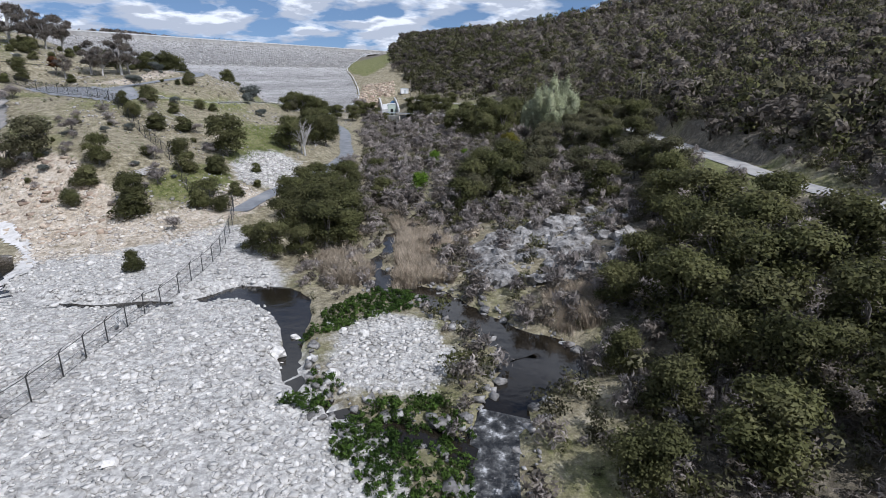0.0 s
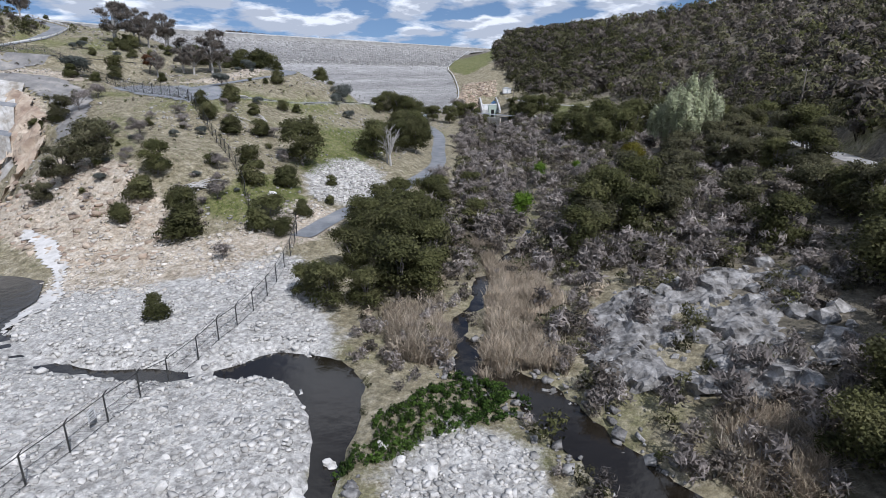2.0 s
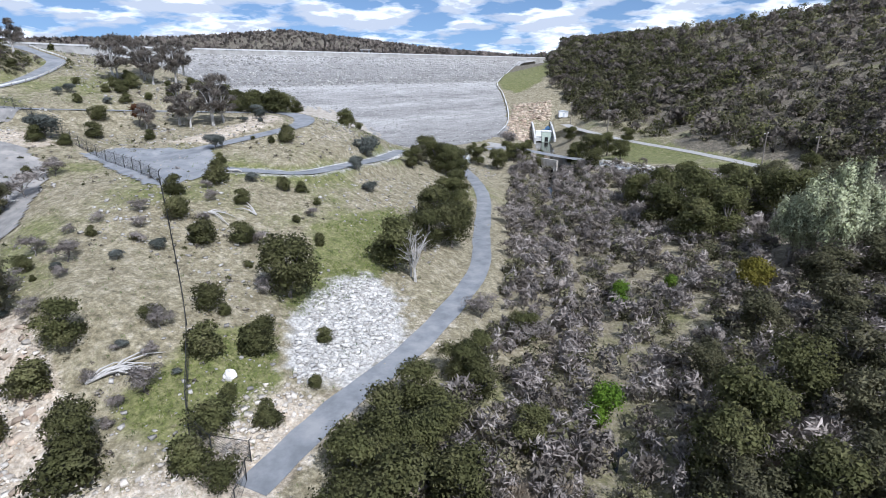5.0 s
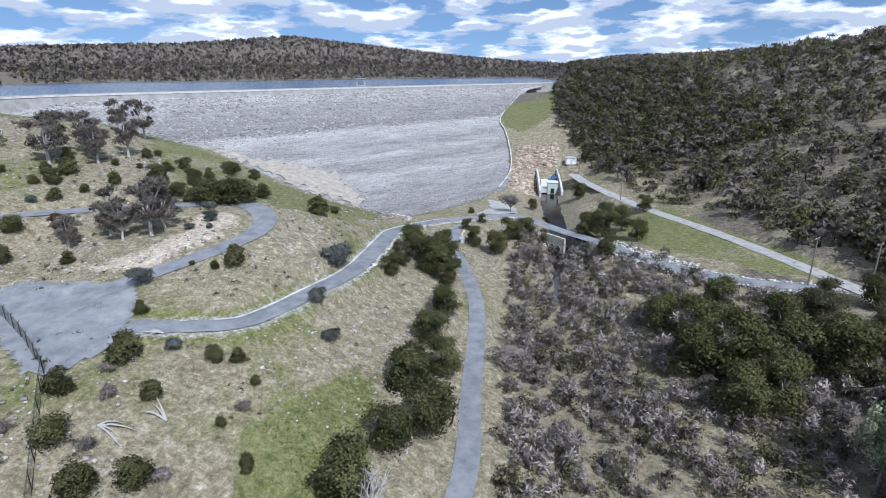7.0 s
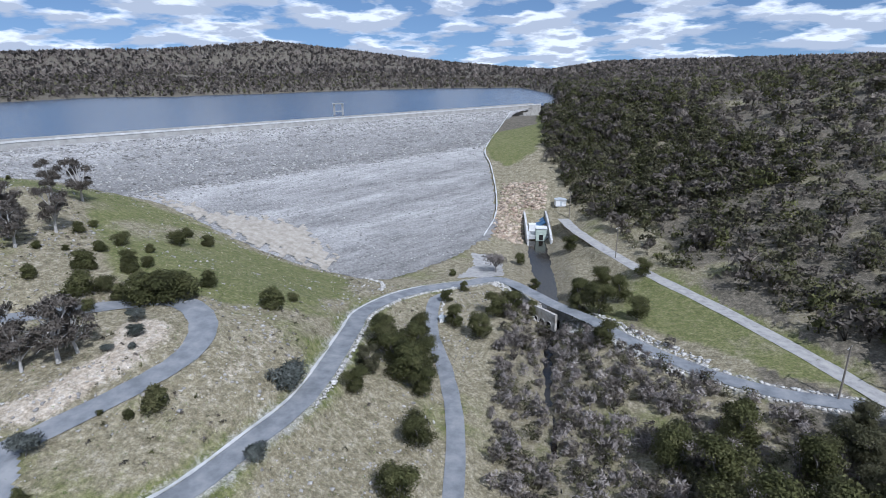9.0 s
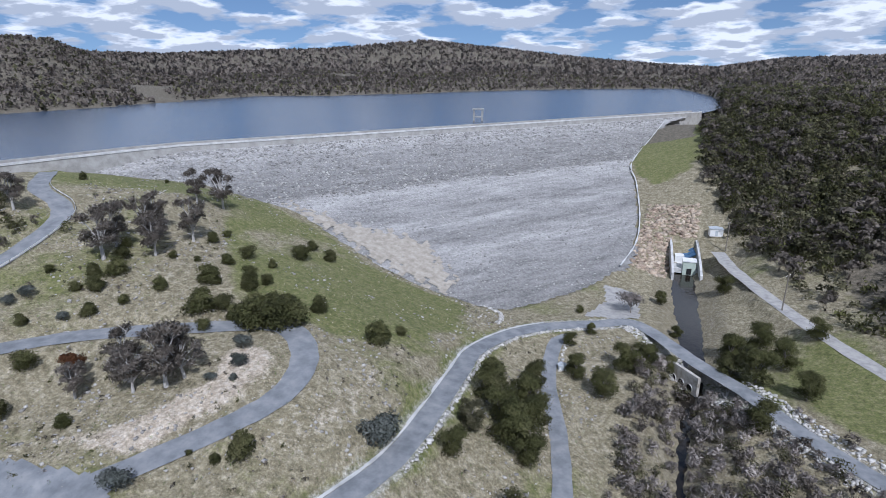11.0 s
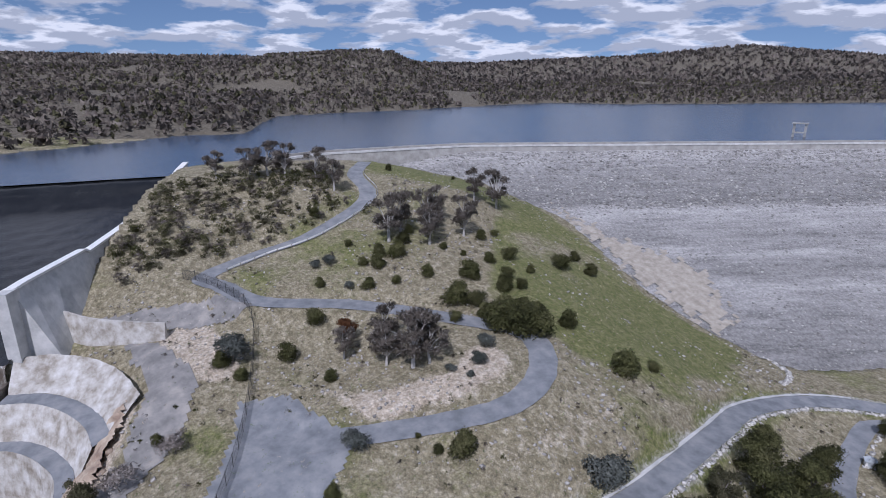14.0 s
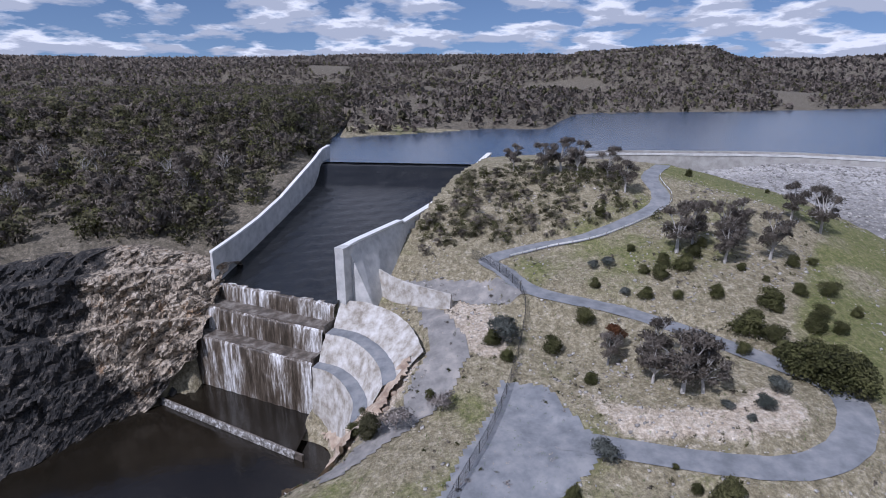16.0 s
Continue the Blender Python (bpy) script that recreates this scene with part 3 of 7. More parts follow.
def ground(x, y):
    x, y = np.asarray(x, float), np.asarray(y, float)
    z = core(x, y)
    far, b, r = far_country(x, y)
    off, along = dam_side(x, y)
    w = smooth(0, 20, -(off + 3)) * smooth(2.7, 6, b) * smooth(0, 12, along + 62)
    west = np.interp(y, [100, 107, 163, 176, 190], [-217, -216, -204, -208, -212])
    w = np.maximum(w, smooth(0, 6, west - x) * smooth(102, 110, y))
    w = np.maximum(w, smooth(60, 130, np.hypot(x + 140, y - 70)) * smooth(150, 185, -x) * smooth(112, 96, y))
    w = np.maximum(w, smooth(300, 440, r))
    z = z + (far - z) * w
    for line, half in ROADS:
        d, h = polyline_distance(x, y, line)
        z = z + (h - 0.06 - z) * smooth(half + 3.0, half + 0.5, d)
    rocky = inside(x, y, CLIFF) * 1.0 + inside(x, y, CUT) * 0.45 + inside(x, y, BENCH) * 0.5
    z = z + rocky * (1.3 * fractal(x, y, 4.2, 3) + 0.8 * np.abs(lumps(x + z, y - z, 2.0, 6)))
    z = z + 0.10 * fractal(x, y, 3.0, 1) * (r < 330)
    z = stream_cut(x, y, z)
    z = np.where(inside(x, y, DAM_FOOTPRINT), np.minimum(z, dam_z(x, y) - 1.3), z)
    up, across = chute(x, y)
    bed = chute_z(up) - 0.8
    z = np.where((up > 0.0) & (up < 1.02) & (across > -0.02) & (across < 1.02), bed, z)
    foot = (up <= 0.0) & (up > -0.42) & (across > -0.02) & (across < 1.03)
    return np.where(foot, np.minimum(z, -1.0), z)




def spaced(a, b, step, reach, grow):
    """Even steps from a to b, then growing steps out to the reach on both sides."""
    mid = list(np.arange(a, b + step / 2, step))
    out, d, s = [], 0.0, step
    while d < reach:
        s *= grow
        d += s
        out.append(d)
    return np.array([a - v for v in reversed(out)] + mid + [b + v for v in out])


def grid_mesh(name, xs, ys, zs, keep=None):
    nx, ny = len(xs), len(ys)
    gx, gy = np.meshgrid(xs, ys)
    co = np.stack([gx, gy, zs], -1).reshape(-1, 3)
    i, j = np.meshgrid(np.arange(nx - 1), np.arange(ny - 1))
    q = np.stack([j * nx + i, j * nx + i + 1, (j + 1) * nx + i + 1, (j + 1) * nx + i], -1).reshape(-1, 4)
    if keep is not None:
        q = q[keep.reshape(-1)]
    me = bpy.data.meshes.new(name)
    me.vertices.add(len(co))
    me.vertices.foreach_set("co", co.ravel())
    me.loops.add(q.size)
    me.loops.foreach_set("vertex_index", q.ravel())
    me.polygons.add(len(q))
    me.polygons.foreach_set("loop_start", np.arange(0, q.size, 4))
    me.polygons.foreach_set("use_smooth", np.ones(len(q), bool))
    me.update(calc_edges=True)
    return me


GX = spaced(-235.0, 110.0, 1.45, 4200.0, 1.055)
GY = spaced(0.0, 420.0, 1.45, 4200.0, 1.055)
mx, my = np.meshgrid(GX, GY)
GZ = ground(mx, my)


def lie(x, y):
    """The height of the ground sheet at a place."""
    i = min(max(int(np.searchsorted(GX, x)) - 1, 0), len(GX) - 2)
    j = min(max(int(np.searchsorted(GY, y)) - 1, 0), len(GY) - 2)
    u, v = (x - GX[i]) / (GX[i + 1] - GX[i]), (y - GY[j]) / (GY[j + 1] - GY[j])
    return float((GZ[j, i] * (1 - u) + GZ[j, i + 1] * u) * (1 - v) + (GZ[j + 1, i] * (1 - u) + GZ[j + 1, i + 1] * u) * v)


# ---- the ground and the waters ----
def link(name, me, mat, label="", category="", kind="structure"):
    ob = new(name, me)
    if mat:
        me.materials.append(mat)
    return tagged(ob, label, category, "", kind)


def near_line(x, y, line):
    return polyline_distance(x, y, [q[:3] for q in line])[0]


GRAVEL_BED = [(-1, 18), (-1, 29), (-4, 33), (-8.3, 39.5), (-13, 47), (-16, 57), (-19, 68.5), (-25, 78), (-27, 86), (-31, 83), (-40, 75), (-57, 74), (-55, 60), (-62, 40), (-80, 20), (-80, 0)]
ISLAND = [(-8, 40), (-8, 50), (-5, 56), (1, 54), (3.4, 46), (1, 40)]
RIPRAP = [(-37, 122), (-34, 131), (-29, 129), (-25.5, 121), (-27, 112), (-32, 105.5), (-35.5, 112)]
SAND = [(-58, 74), (-40, 73), (-32, 79), (-29.5, 88), (-29, 102), (-31, 106), (-36, 104), (-40, 92), (-48, 88), (-58, 86)]
EARTH_CUT = [(-80, 166), (-75, 178), (-75, 188), (-80, 193), (-86, 190), (-81, 180), (-86, 168), (-96, 160)]
EARTH_BANK = [(-128, 142), (-112, 141), (-104, 150), (-112, 154), (-126, 150)]
PINK_BANK = [(-60, 212), (-57, 190), (-60, 172), (-66, 176), (-64, 200), (-66, 222)]
GREEN_STRIP = [(-34, 388), (-42, 400), (-47, 420), (-43, 470), (-38, 510), (-22, 505), (-18, 450), (-22, 400)]
VERGE = [(22, 276), (44, 242), (54, 222), (50, 214), (36, 224), (16, 242), (12, 262)]
KNOLL_GREEN = [(-140, 240), (-100, 205), (-72, 205), (-62, 235), (-70, 258), (-104, 258), (-140, 264), (-200, 240), (-186, 214)]
ROADSIDE = [(44, 70), (51, 70), (54, 112), (48, 112), (45, 90)]
GREEN_SLOPE = [(-36, 92), (-46, 96), (-44, 108), (-34, 122), (-30, 140), (-36, 165), (-44, 140), (-40, 118), (-34, 104)]
ROCK_SHELF = [(6, 62), (7, 75), (14, 80), (28, 84), (30, 70), (20, 58)]


def soft_inside(x, y, poly):
    """Polygon weight with ragged edges: the mean over a few shifted looks."""
    total = 0.0
    for k, (ox, oy) in enumerate([(0, 0), (1.6, 0.5), (-1.2, 1.4), (0.3, -1.8), (2.2, -2.0), (-2.4, -0.6)]):
        total = total + inside(x + ox + 1.2 * lumps(x, y, 5, k), y + oy + 1.2 * lumps(y, x, 5, k + 3), poly)
    return total / 6


def cover(x, y):
    """Weights of green grass, pale stones, bare earth and leaf litter."""
    off, along = dam_side(x, y)
    b = np.degrees(np.arctan2(-(x - HUB[0]), y - HUB[1]))
    r = np.hypot(x - HUB[0], y - HUB[1])
    grass = 0.37 + 0.2 * lumps(x, y, 26, 2) + 0.12 * lumps(x, y, 8, 6) + 0.55 * soft_inside(x, y, GREEN_STRIP) + 0.4 * soft_inside(x, y, VERGE) + 0.34 * soft_inside(x, y, KNOLL_GREEN) + 0.55 * soft_inside(x, y, GREEN_SLOPE) + 0.5 * soft_inside(x, y, ROADSIDE)
    stones = 0.31 + 0.9 * np.maximum.reduce([soft_inside(x, y, p) for p in (GRAVEL_BED, RIPRAP)] + [0.5 * soft_inside(x, y, ISLAND)])
    track_d, road_d = near_line(x, y, TRACK), near_line(x, y, ROAD)
    grass = grass + 0.22 * smooth(5, 3, road_d)
    stones = np.maximum(stones, 0.2 + 0.34 * smooth(4.4, 3.0, road_d))
    earth = 0.18 + 0.42 * soft_inside(x, y, SAND) + 0.7 * np.maximum.reduce([soft_inside(x, y, p) for p in (CUT, EARTH_CUT, EARTH_BANK, BENCH)]) + 0.28 * soft_inside(x, y, PINK_BANK) + 0.3 * smooth(4.5, 2.2, track_d) * (y < 130)
    creek_d = near_line(x, y, CREEK)
    right = smooth(8, 20, x - np.interp(y, [0, 240, 340, 400, 560], [0, 20, 10, -14, -12])) * (y < 900) * (b < 2)
    litter = 0.12 + 0.75 * right + 0.35 * smooth(16, 8, creek_d) * (y > 84)
    glade = right * np.maximum(smooth(-0.5, -0.7, lumps(x, y, 22, 4)), 0.8 * smooth(-0.55, -0.8, lumps(x, y, 8, 2)))
    litter = litter - 0.5 * glade
    grass = grass + 0.1 * glade
    litter = np.where((soft_inside(x, y, VERGE) > 0.3) | (soft_inside(x, y, ROADSIDE) > 0.3), 0.1, litter)
    litter = np.maximum(litter, np.where((r > 320) & (b > 2) | (r > 520), 0.9, 0))
    litter = np.maximum(litter, np.where((b > 98) & (x < -140), 0.75, 0))
    grass = np.where((b > 2) & (r > 330) | (r > 520), 0.3 + 0.3 * lumps(x, y, 90, 5), grass)
    earth = np.where((r > 330), 0.1, earth)
    return np.stack([grass, stones, earth, litter], -1)


ground_mesh = grid_mesh("ground", GX, GY, GZ)
attr = ground_mesh.attributes.new("cover", "FLOAT_COLOR", "POINT")
attr.data.foreach_set("color", np.clip(cover(mx, my), 0, 1).astype(np.float32).ravel())
link("ground", ground_mesh, M["ground"], "stony valley ground with dry grass and bare earth", "ground")


def outline_mesh(name, points, z):
    me = bpy.data.meshes.new(name)
    me.from_pydata([(x, y, z) for x, y in points], [], [tuple(range(len(points)))])
    return me


link("water_lake", outline_mesh("water_lake", [(-205, 163), (-209, 213), (-199, 274), (-32, 544), (-20, 600), (120, 1400), (-1600, 1400), (-1600, 60), (-217, 60), (-217, 107)][::-1], LAKE),
     M["lake_water"], "blue-grey reservoir water ruffled by light wind", "water")


def part(name, bm, mat, parent=None, label=""):
    me = bpy.data.meshes.new(name)
    bm.to_mesh(me)
    bm.free()
    ob = new(name, me)
    if mat:
        me.materials.append(mat)
    ob.parent = parent
    if label:
        ob["label"] = label
    return ob


def ribbon(name, line, half, lift, mat, label, category, wobble=0.0, kind="structure"):
    """A flat strip along a line of (x, y, z[, half width])."""
    pts = [Vector(q[:3]) for q in line]
    co, fc = [], []
    cols = 5
    for i, p in enumerate(pts):
        d = (pts[min(i + 1, len(pts) - 1)] - pts[max(i - 1, 0)]).xy.normalized()
        h = line[i][3] + 1.1 if half is None else half
        h += wobble * math.sin(i * 1.7) + wobble * 0.6 * math.sin(i * 4.1)
        for k in range(cols):
            s_ = (k / (cols - 1) * 2 - 1) * h
            co.append((p.x + d.y * s_, p.y - d.x * s_, p.z + lift))
        if i:
            for k in range(cols - 1):
                a_ = (i - 1) * cols + k
                fc.append((a_, a_ + 1, a_ + cols + 1, a_ + cols))
    me = bpy.data.meshes.new(name)
    me.from_pydata(co, [], fc)
    me.polygons.foreach_set("use_smooth", np.ones(len(fc), bool))
    ob = link(name, me, mat, label, category, kind)
    return ob


ribbon("road_gravel", GRAVEL_ROAD, 2.3, 0.05, M["gravel_road"], "pale gravel service road along the hillside", "road", 0.12)
ribbon("road_track", TRACK, 1.75, 0.05, M["asphalt"], "narrow sealed track beside the creek", "road", 0.06)
ribbon("road_bridge", ROAD, 2.15, 0.08, M["asphalt"], "grey sealed road crossing the creek to the far bank", "road", 0.05)
ribbon("road_hairpin", HAIRPIN, 2.5, 0.09, M["asphalt"], "grey sealed road with a hairpin up the knoll", "road", 0.08)


def draped(name, poly, lift, mat, label, category, step=1.0):
    """A sheet over the ground inside an outline."""
    px, py = [q[0] for q in poly], [q[1] for q in poly]
    xs, ys = np.arange(min(px), max(px), step), np.arange(min(py), max(py), step)
    gx, gy = np.meshgrid(xs, ys)
    cx, cy = np.meshgrid(xs[:-1] + step / 2, ys[:-1] + step / 2)
    me = grid_mesh(name, xs, ys, ground(gx, gy) + lift, inside(cx + 0.5 * lumps(cx, cy, 3), cy + 0.5 * lumps(cy, cx, 3), poly))
    return link(name, me, mat, label, category)


kerb = []
for i, q in enumerate(ROAD):
    d = (Vector(ROAD[min(i + 1, len(ROAD) - 1)]) - Vector(ROAD[max(i - 1, 0)])).xy.normalized()
    if q[1] < 262 and q[0] < -44 and i > 10:
        kerb.append((q[0] - d.y * 2.5, q[1] + d.x * 2.5, q[2] + 0.06))
ribbon("kerb", kerb, 0.32, 0.06, M["concrete"], "pale concrete gutter beside the sealed road", "kerb", 0.05)


PAD = [(-70, 138), (-74, 136), (-88, 145), (-99, 150), (-96, 157), (-86, 160), (-78, 162), (-72, 154), (-68, 146)]
draped("pavement_pad", PAD, 0.12, M["asphalt"], "worn sealed turning pad beside the fence", "pavement", 0.8)
draped("pavement_yard", [(-38, 270), (-30, 272), (-24, 276), (-26, 292), (-30, 302), (-38, 300), (-35, 286)], 0.12, M["gravel_road"], "pale gravel yard below the dam", "pavement", 0.8)
draped("pavement_ledge", [(-140, 131), (-134, 133), (-122, 154), (-120, 159), (-126, 160), (-134, 148)], 0.15, M["grey_gravel"], "gravel bench behind the spillway wall", "pavement", 0.8)
draped("pavement_terrace", [(-128, 136), (-112, 138), (-98, 132), (-88, 118), (-84, 120), (-96, 140), (-108, 146), (-124, 142)], 0.15, M["grey_gravel"], "grey gravel bench sloping beside the spillway", "pavement", 0.8)
ribbon("water_creek", CREEK, None, 0.0, M["water"], "dark creek water between rocks and reeds", "water")
M["rapids"] = material("rapids", [(0.01, 0.011, 0.011), (0.02, 0.02, 0.02), (0.10, 0.10, 0.095), (0.62, 0.62, 0.61)], 1.1, 0.3, 0.25, bump_scale=3.0, detail=12)
ribbon("water_rapids", [(x, y, z, h - 0.35) for x, y, z, h in CREEK if 16 < y < 38], None, 0.05, M["rapids"], "white broken rapids on the creek", "water")
ribbon("water_pond", POND, None, 0.0, M["water"], "dark shallow pond on the gravel bed", "water")
draped("ground_silt", [(-50, 54), (-50.2, 62), (-51.8, 73.5), (-57.5, 81.5), (-63, 86.5), (-70, 90), (-69, 87.5), (-62, 83.5), (-56, 78), (-54.5, 73), (-53, 62), (-55, 55)], 0.14, M["silt"], "pale dried silt round the edge of the pool", "ground", 0.6)
link("water_pool", outline_mesh("water_pool", POOL[::-1], 0.78), M["water"], "dark plunge pool below the spillway", "water")


def prism(bm, ring_list):
    """Joins rings of points (each a closed loop) into a solid with capped ends."""
    rows = [[bm.verts.new(p) for p in ring] for ring in ring_list]
    n = len(rows[0])
    for a_, b_ in zip(rows, rows[1:]):
        for i in range(n):
            bm.faces.new((a_[i], a_[(i + 1) % n], b_[(i + 1) % n], b_[i]))
    bm.faces.new(rows[0][::-1])
    bm.faces.new(rows[-1])
    bmesh.ops.recalc_face_normals(bm, faces=bm.faces)
    return bm


def box(bm, c, size, rz=0.0):
    m = pose(*c, 0, 0, rz) @ Matrix.Diagonal((*size, 1))
    bmesh.ops.create_cube(bm, size=1.0, matrix=m)
    return bm


def tube(bm, points, radii, sides=6):
    rings = []
    for i, p in enumerate(points):
        p = Vector(p)
        d = (Vector(points[min(i + 1, len(points) - 1)]) - Vector(points[max(i - 1, 0)])).normalized()
        a_ = d.orthogonal().normalized()
        b_ = d.cross(a_)
        rings.append([p + (a_ * math.cos(2 * math.pi * k / sides) + b_ * math.sin(2 * math.pi * k / sides)) * radii[i] for k in range(sides)])
    rows = [[bm.verts.new(q) for q in ring] for ring in rings]
    for r0, r1 in zip(rows, rows[1:]):
        for k in range(sides):
            bm.faces.new((r0[k], r0[(k + 1) % sides], r1[(k + 1) % sides], r1[k]))
    return bm


def thing(name, x, y, z, label, category, group="", rz=0.0, kind=""):
    e = new(name)
    e.matrix_basis = pose(x, y, z, 0, 0, rz)
    return tagged(e, label, category, group, kind)


# ---- the dam ----
def dam_point(u, v, z):
    return (DAM_A.x + u * DAM_U.x + v * DAM_N.x, DAM_A.y + u * DAM_U.y + v * DAM_N.y, z)


def dam_material():
    """Rockfill in bands that follow the height: coarse grey above, pale and dark lifts below, buff dust by the knoll."""
    m = bpy.data.materials.new("dam_face")
    m.use_nodes = True
    nt = m.node_tree
    bsdf = nt.nodes["Principled BSDF"]
    bsdf.inputs["Roughness"].default_value = 0.95
    geo = nt.nodes.new("ShaderNodeNewGeometry")
    sep = nt.nodes.new("ShaderNodeSeparateXYZ")
    nt.links.new(geo.outputs["Position"], sep.inputs[0])
    wide = nt.nodes.new("ShaderNodeTexNoise")
    wide.inputs["Scale"].default_value, wide.inputs["Detail"].default_value = 0.05, 4
    nt.links.new(geo.outputs["Position"], wide.inputs["Vector"])
    add = nt.nodes.new("ShaderNodeMath")
    add.operation = "MULTIPLY_ADD"
    nt.links.new(wide.outputs[0], add.inputs[0])
    add.inputs[1].default_value = 2.2
    nt.links.new(sep.outputs[2], add.inputs[2])
    rng = nt.nodes.new("ShaderNodeMapRange")
    rng.inputs["From Min"].default_value, rng.inputs["From Max"].default_value = 8.0, 46.5
    nt.links.new(add.outputs[0], rng.inputs["Value"])
    lift = nt.nodes.new("ShaderNodeValToRGB")
    stops = [(0.0, 0.20), (0.16, 0.25), (0.27, 0.33), (0.35, 0.23), (0.42, 0.335), (0.48, 0.24), (0.54, 0.32), (0.63, 0.37), (0.655, 0.21), (0.78, 0.245), (0.86, 0.27), (0.95, 0.36)]
    while len(lift.color_ramp.elements) < len(stops):
        lift.color_ramp.elements.new(0.5)
    for e, (p, v) in zip(lift.color_ramp.elements, stops):
        e.position, e.color = p, (v, v * 0.975, v * 0.93, 1)
    nt.links.new(rng.outputs[0], lift.inputs[0])
    cell = nt.nodes.new("ShaderNodeTexVoronoi")
    cell.inputs["Scale"].default_value = 1.3
    nt.links.new(geo.outputs["Position"], cell.inputs["Vector"])
    fine = nt.nodes.new("ShaderNodeTexNoise")
    fine.inputs["Scale"].default_value, fine.inputs["Detail"].default_value, fine.inputs["Roughness"].default_value = 1.1, 12, 0.85
    nt.links.new(geo.outputs["Position"], fine.inputs["Vector"])
    flat = nt.nodes.new("ShaderNodeMapping")
    flat.inputs["Scale"].default_value = (0.05, 0.05, 1.0)
    nt.links.new(geo.outputs["Position"], flat.inputs["Vector"])
    course = nt.nodes.new("ShaderNodeTexNoise")
    course.inputs["Scale"].default_value, course.inputs["Detail"].default_value, course.inputs["Roughness"].default_value = 1.1, 8, 0.7
    nt.links.new(flat.outputs[0], course.inputs["Vector"])
    pair = nt.nodes.new("ShaderNodeMix")
    pair.inputs[0].default_value = 0.36
    nt.links.new(fine.outputs[0], pair.inputs[2])
    nt.links.new(course.outputs[0], pair.inputs[3])
    k = nt.nodes.new("ShaderNodeMapRange")
    k.inputs["From Min"].default_value, k.inputs["From Max"].default_value = 0.37, 0.63
    k.inputs["To Min"].default_value, k.inputs["To Max"].default_value = 0.3, 1.65
    nt.links.new(pair.outputs[0], k.inputs["Value"])
    mul = nt.nodes.new("ShaderNodeVectorMath")
    mul.operation = "MULTIPLY"
    nt.links.new(lift.outputs[0], mul.inputs[0])
    comb = nt.nodes.new("ShaderNodeCombineXYZ")
    for i in range(3):
        nt.links.new(k.outputs[0], comb.inputs[i])
    nt.links.new(comb.outputs[0], mul.inputs[1])
    nt.links.new(mul.outputs[0], bsdf.inputs["Base Color"])
    b = nt.nodes.new("ShaderNodeBump")
    b.inputs["Distance"].default_value = 0.22
    nt.links.new(cell.outputs["Distance"], b.inputs["Height"])
    nt.links.new(b.outputs[0], bsdf.inputs["Normal"])
    return m


def dam():
    length = (DAM_B - DAM_A).length
    us, vs = np.arange(-64, length + 10, 1.6), np.concatenate([[4.0], np.arange(5.0, 124, 1.6)])
    gu, gv = np.meshgrid(us, vs)
    X, Y = DAM_A.x + gu * DAM_U.x + gv * DAM_N.x, DAM_A.y + gu * DAM_U.y + gv * DAM_N.y
    Z = dam_z(X, Y) + 0.30 * np.random.RandomState(3).rand(*gu.shape) * np.where(gv > 40, 0.4, 1.0)
    cu, cv = np.meshgrid(us[:-1] + 0.8, (vs[:-1] + vs[1:]) / 2)
    cx, cy = DAM_A.x + cu * DAM_U.x + cv * DAM_N.x, DAM_A.y + cu * DAM_U.y + cv * DAM_N.y
    keep = inside(cx, cy, DAM_FOOTPRINT) | inside(cx - 3 * DAM_N.x, cy - 3 * DAM_N.y, DAM_FOOTPRINT) | inside(cx + 3, cy, DAM_FOOTPRINT) | inside(cx - 3, cy, DAM_FOOTPRINT)
    me = grid_mesh("dam_face", us, vs, Z, keep)
    me.vertices.foreach_set("co", np.stack([X, Y, Z], -1).ravel())
    me.flip_normals()
    link("dam_face", me, dam_material(), "long rockfill face of an embankment dam in pale and dark bands", "dam")


dam()
DUST = [(-146, 271), (-116, 267), (-103, 264), (-88, 263), (-76, 264), (-80, 272), (-94, 282), (-106, 280), (-118, 274)]
xs, ys = np.arange(-150, -70, 0.9), np.arange(258, 288, 0.9)
dx_, dy_ = np.meshgrid(xs[:-1] + 0.45, ys[:-1] + 0.45)
gx_, gy_ = np.meshgrid(xs, ys)
M["dust"] = material("dust", [(0.28, 0.25, 0.20), (0.36, 0.325, 0.27), (0.44, 0.40, 0.34)], 0.6, 0.95, 0.15, bump_scale=1.5, detail=9)
link("ground_dust", grid_mesh("ground_dust", xs, ys, dam_z(gx_, gy_) + 0.34, inside(dx_ + 3.5 * lumps(dx_, dy_, 1.6, 1), dy_ + 3.5 * lumps(dy_, dx_, 1.6, 3), DUST)), M["dust"], "buff fill spilled over the edge of the dam face", "ground")
CREST_LINE = [(-31 + 6 * DAM_U.x, 545 + 6 * DAM_U.y), (-31, 545), (-198, 275), (-203, 256), (-210, 214), (-206, 196)]


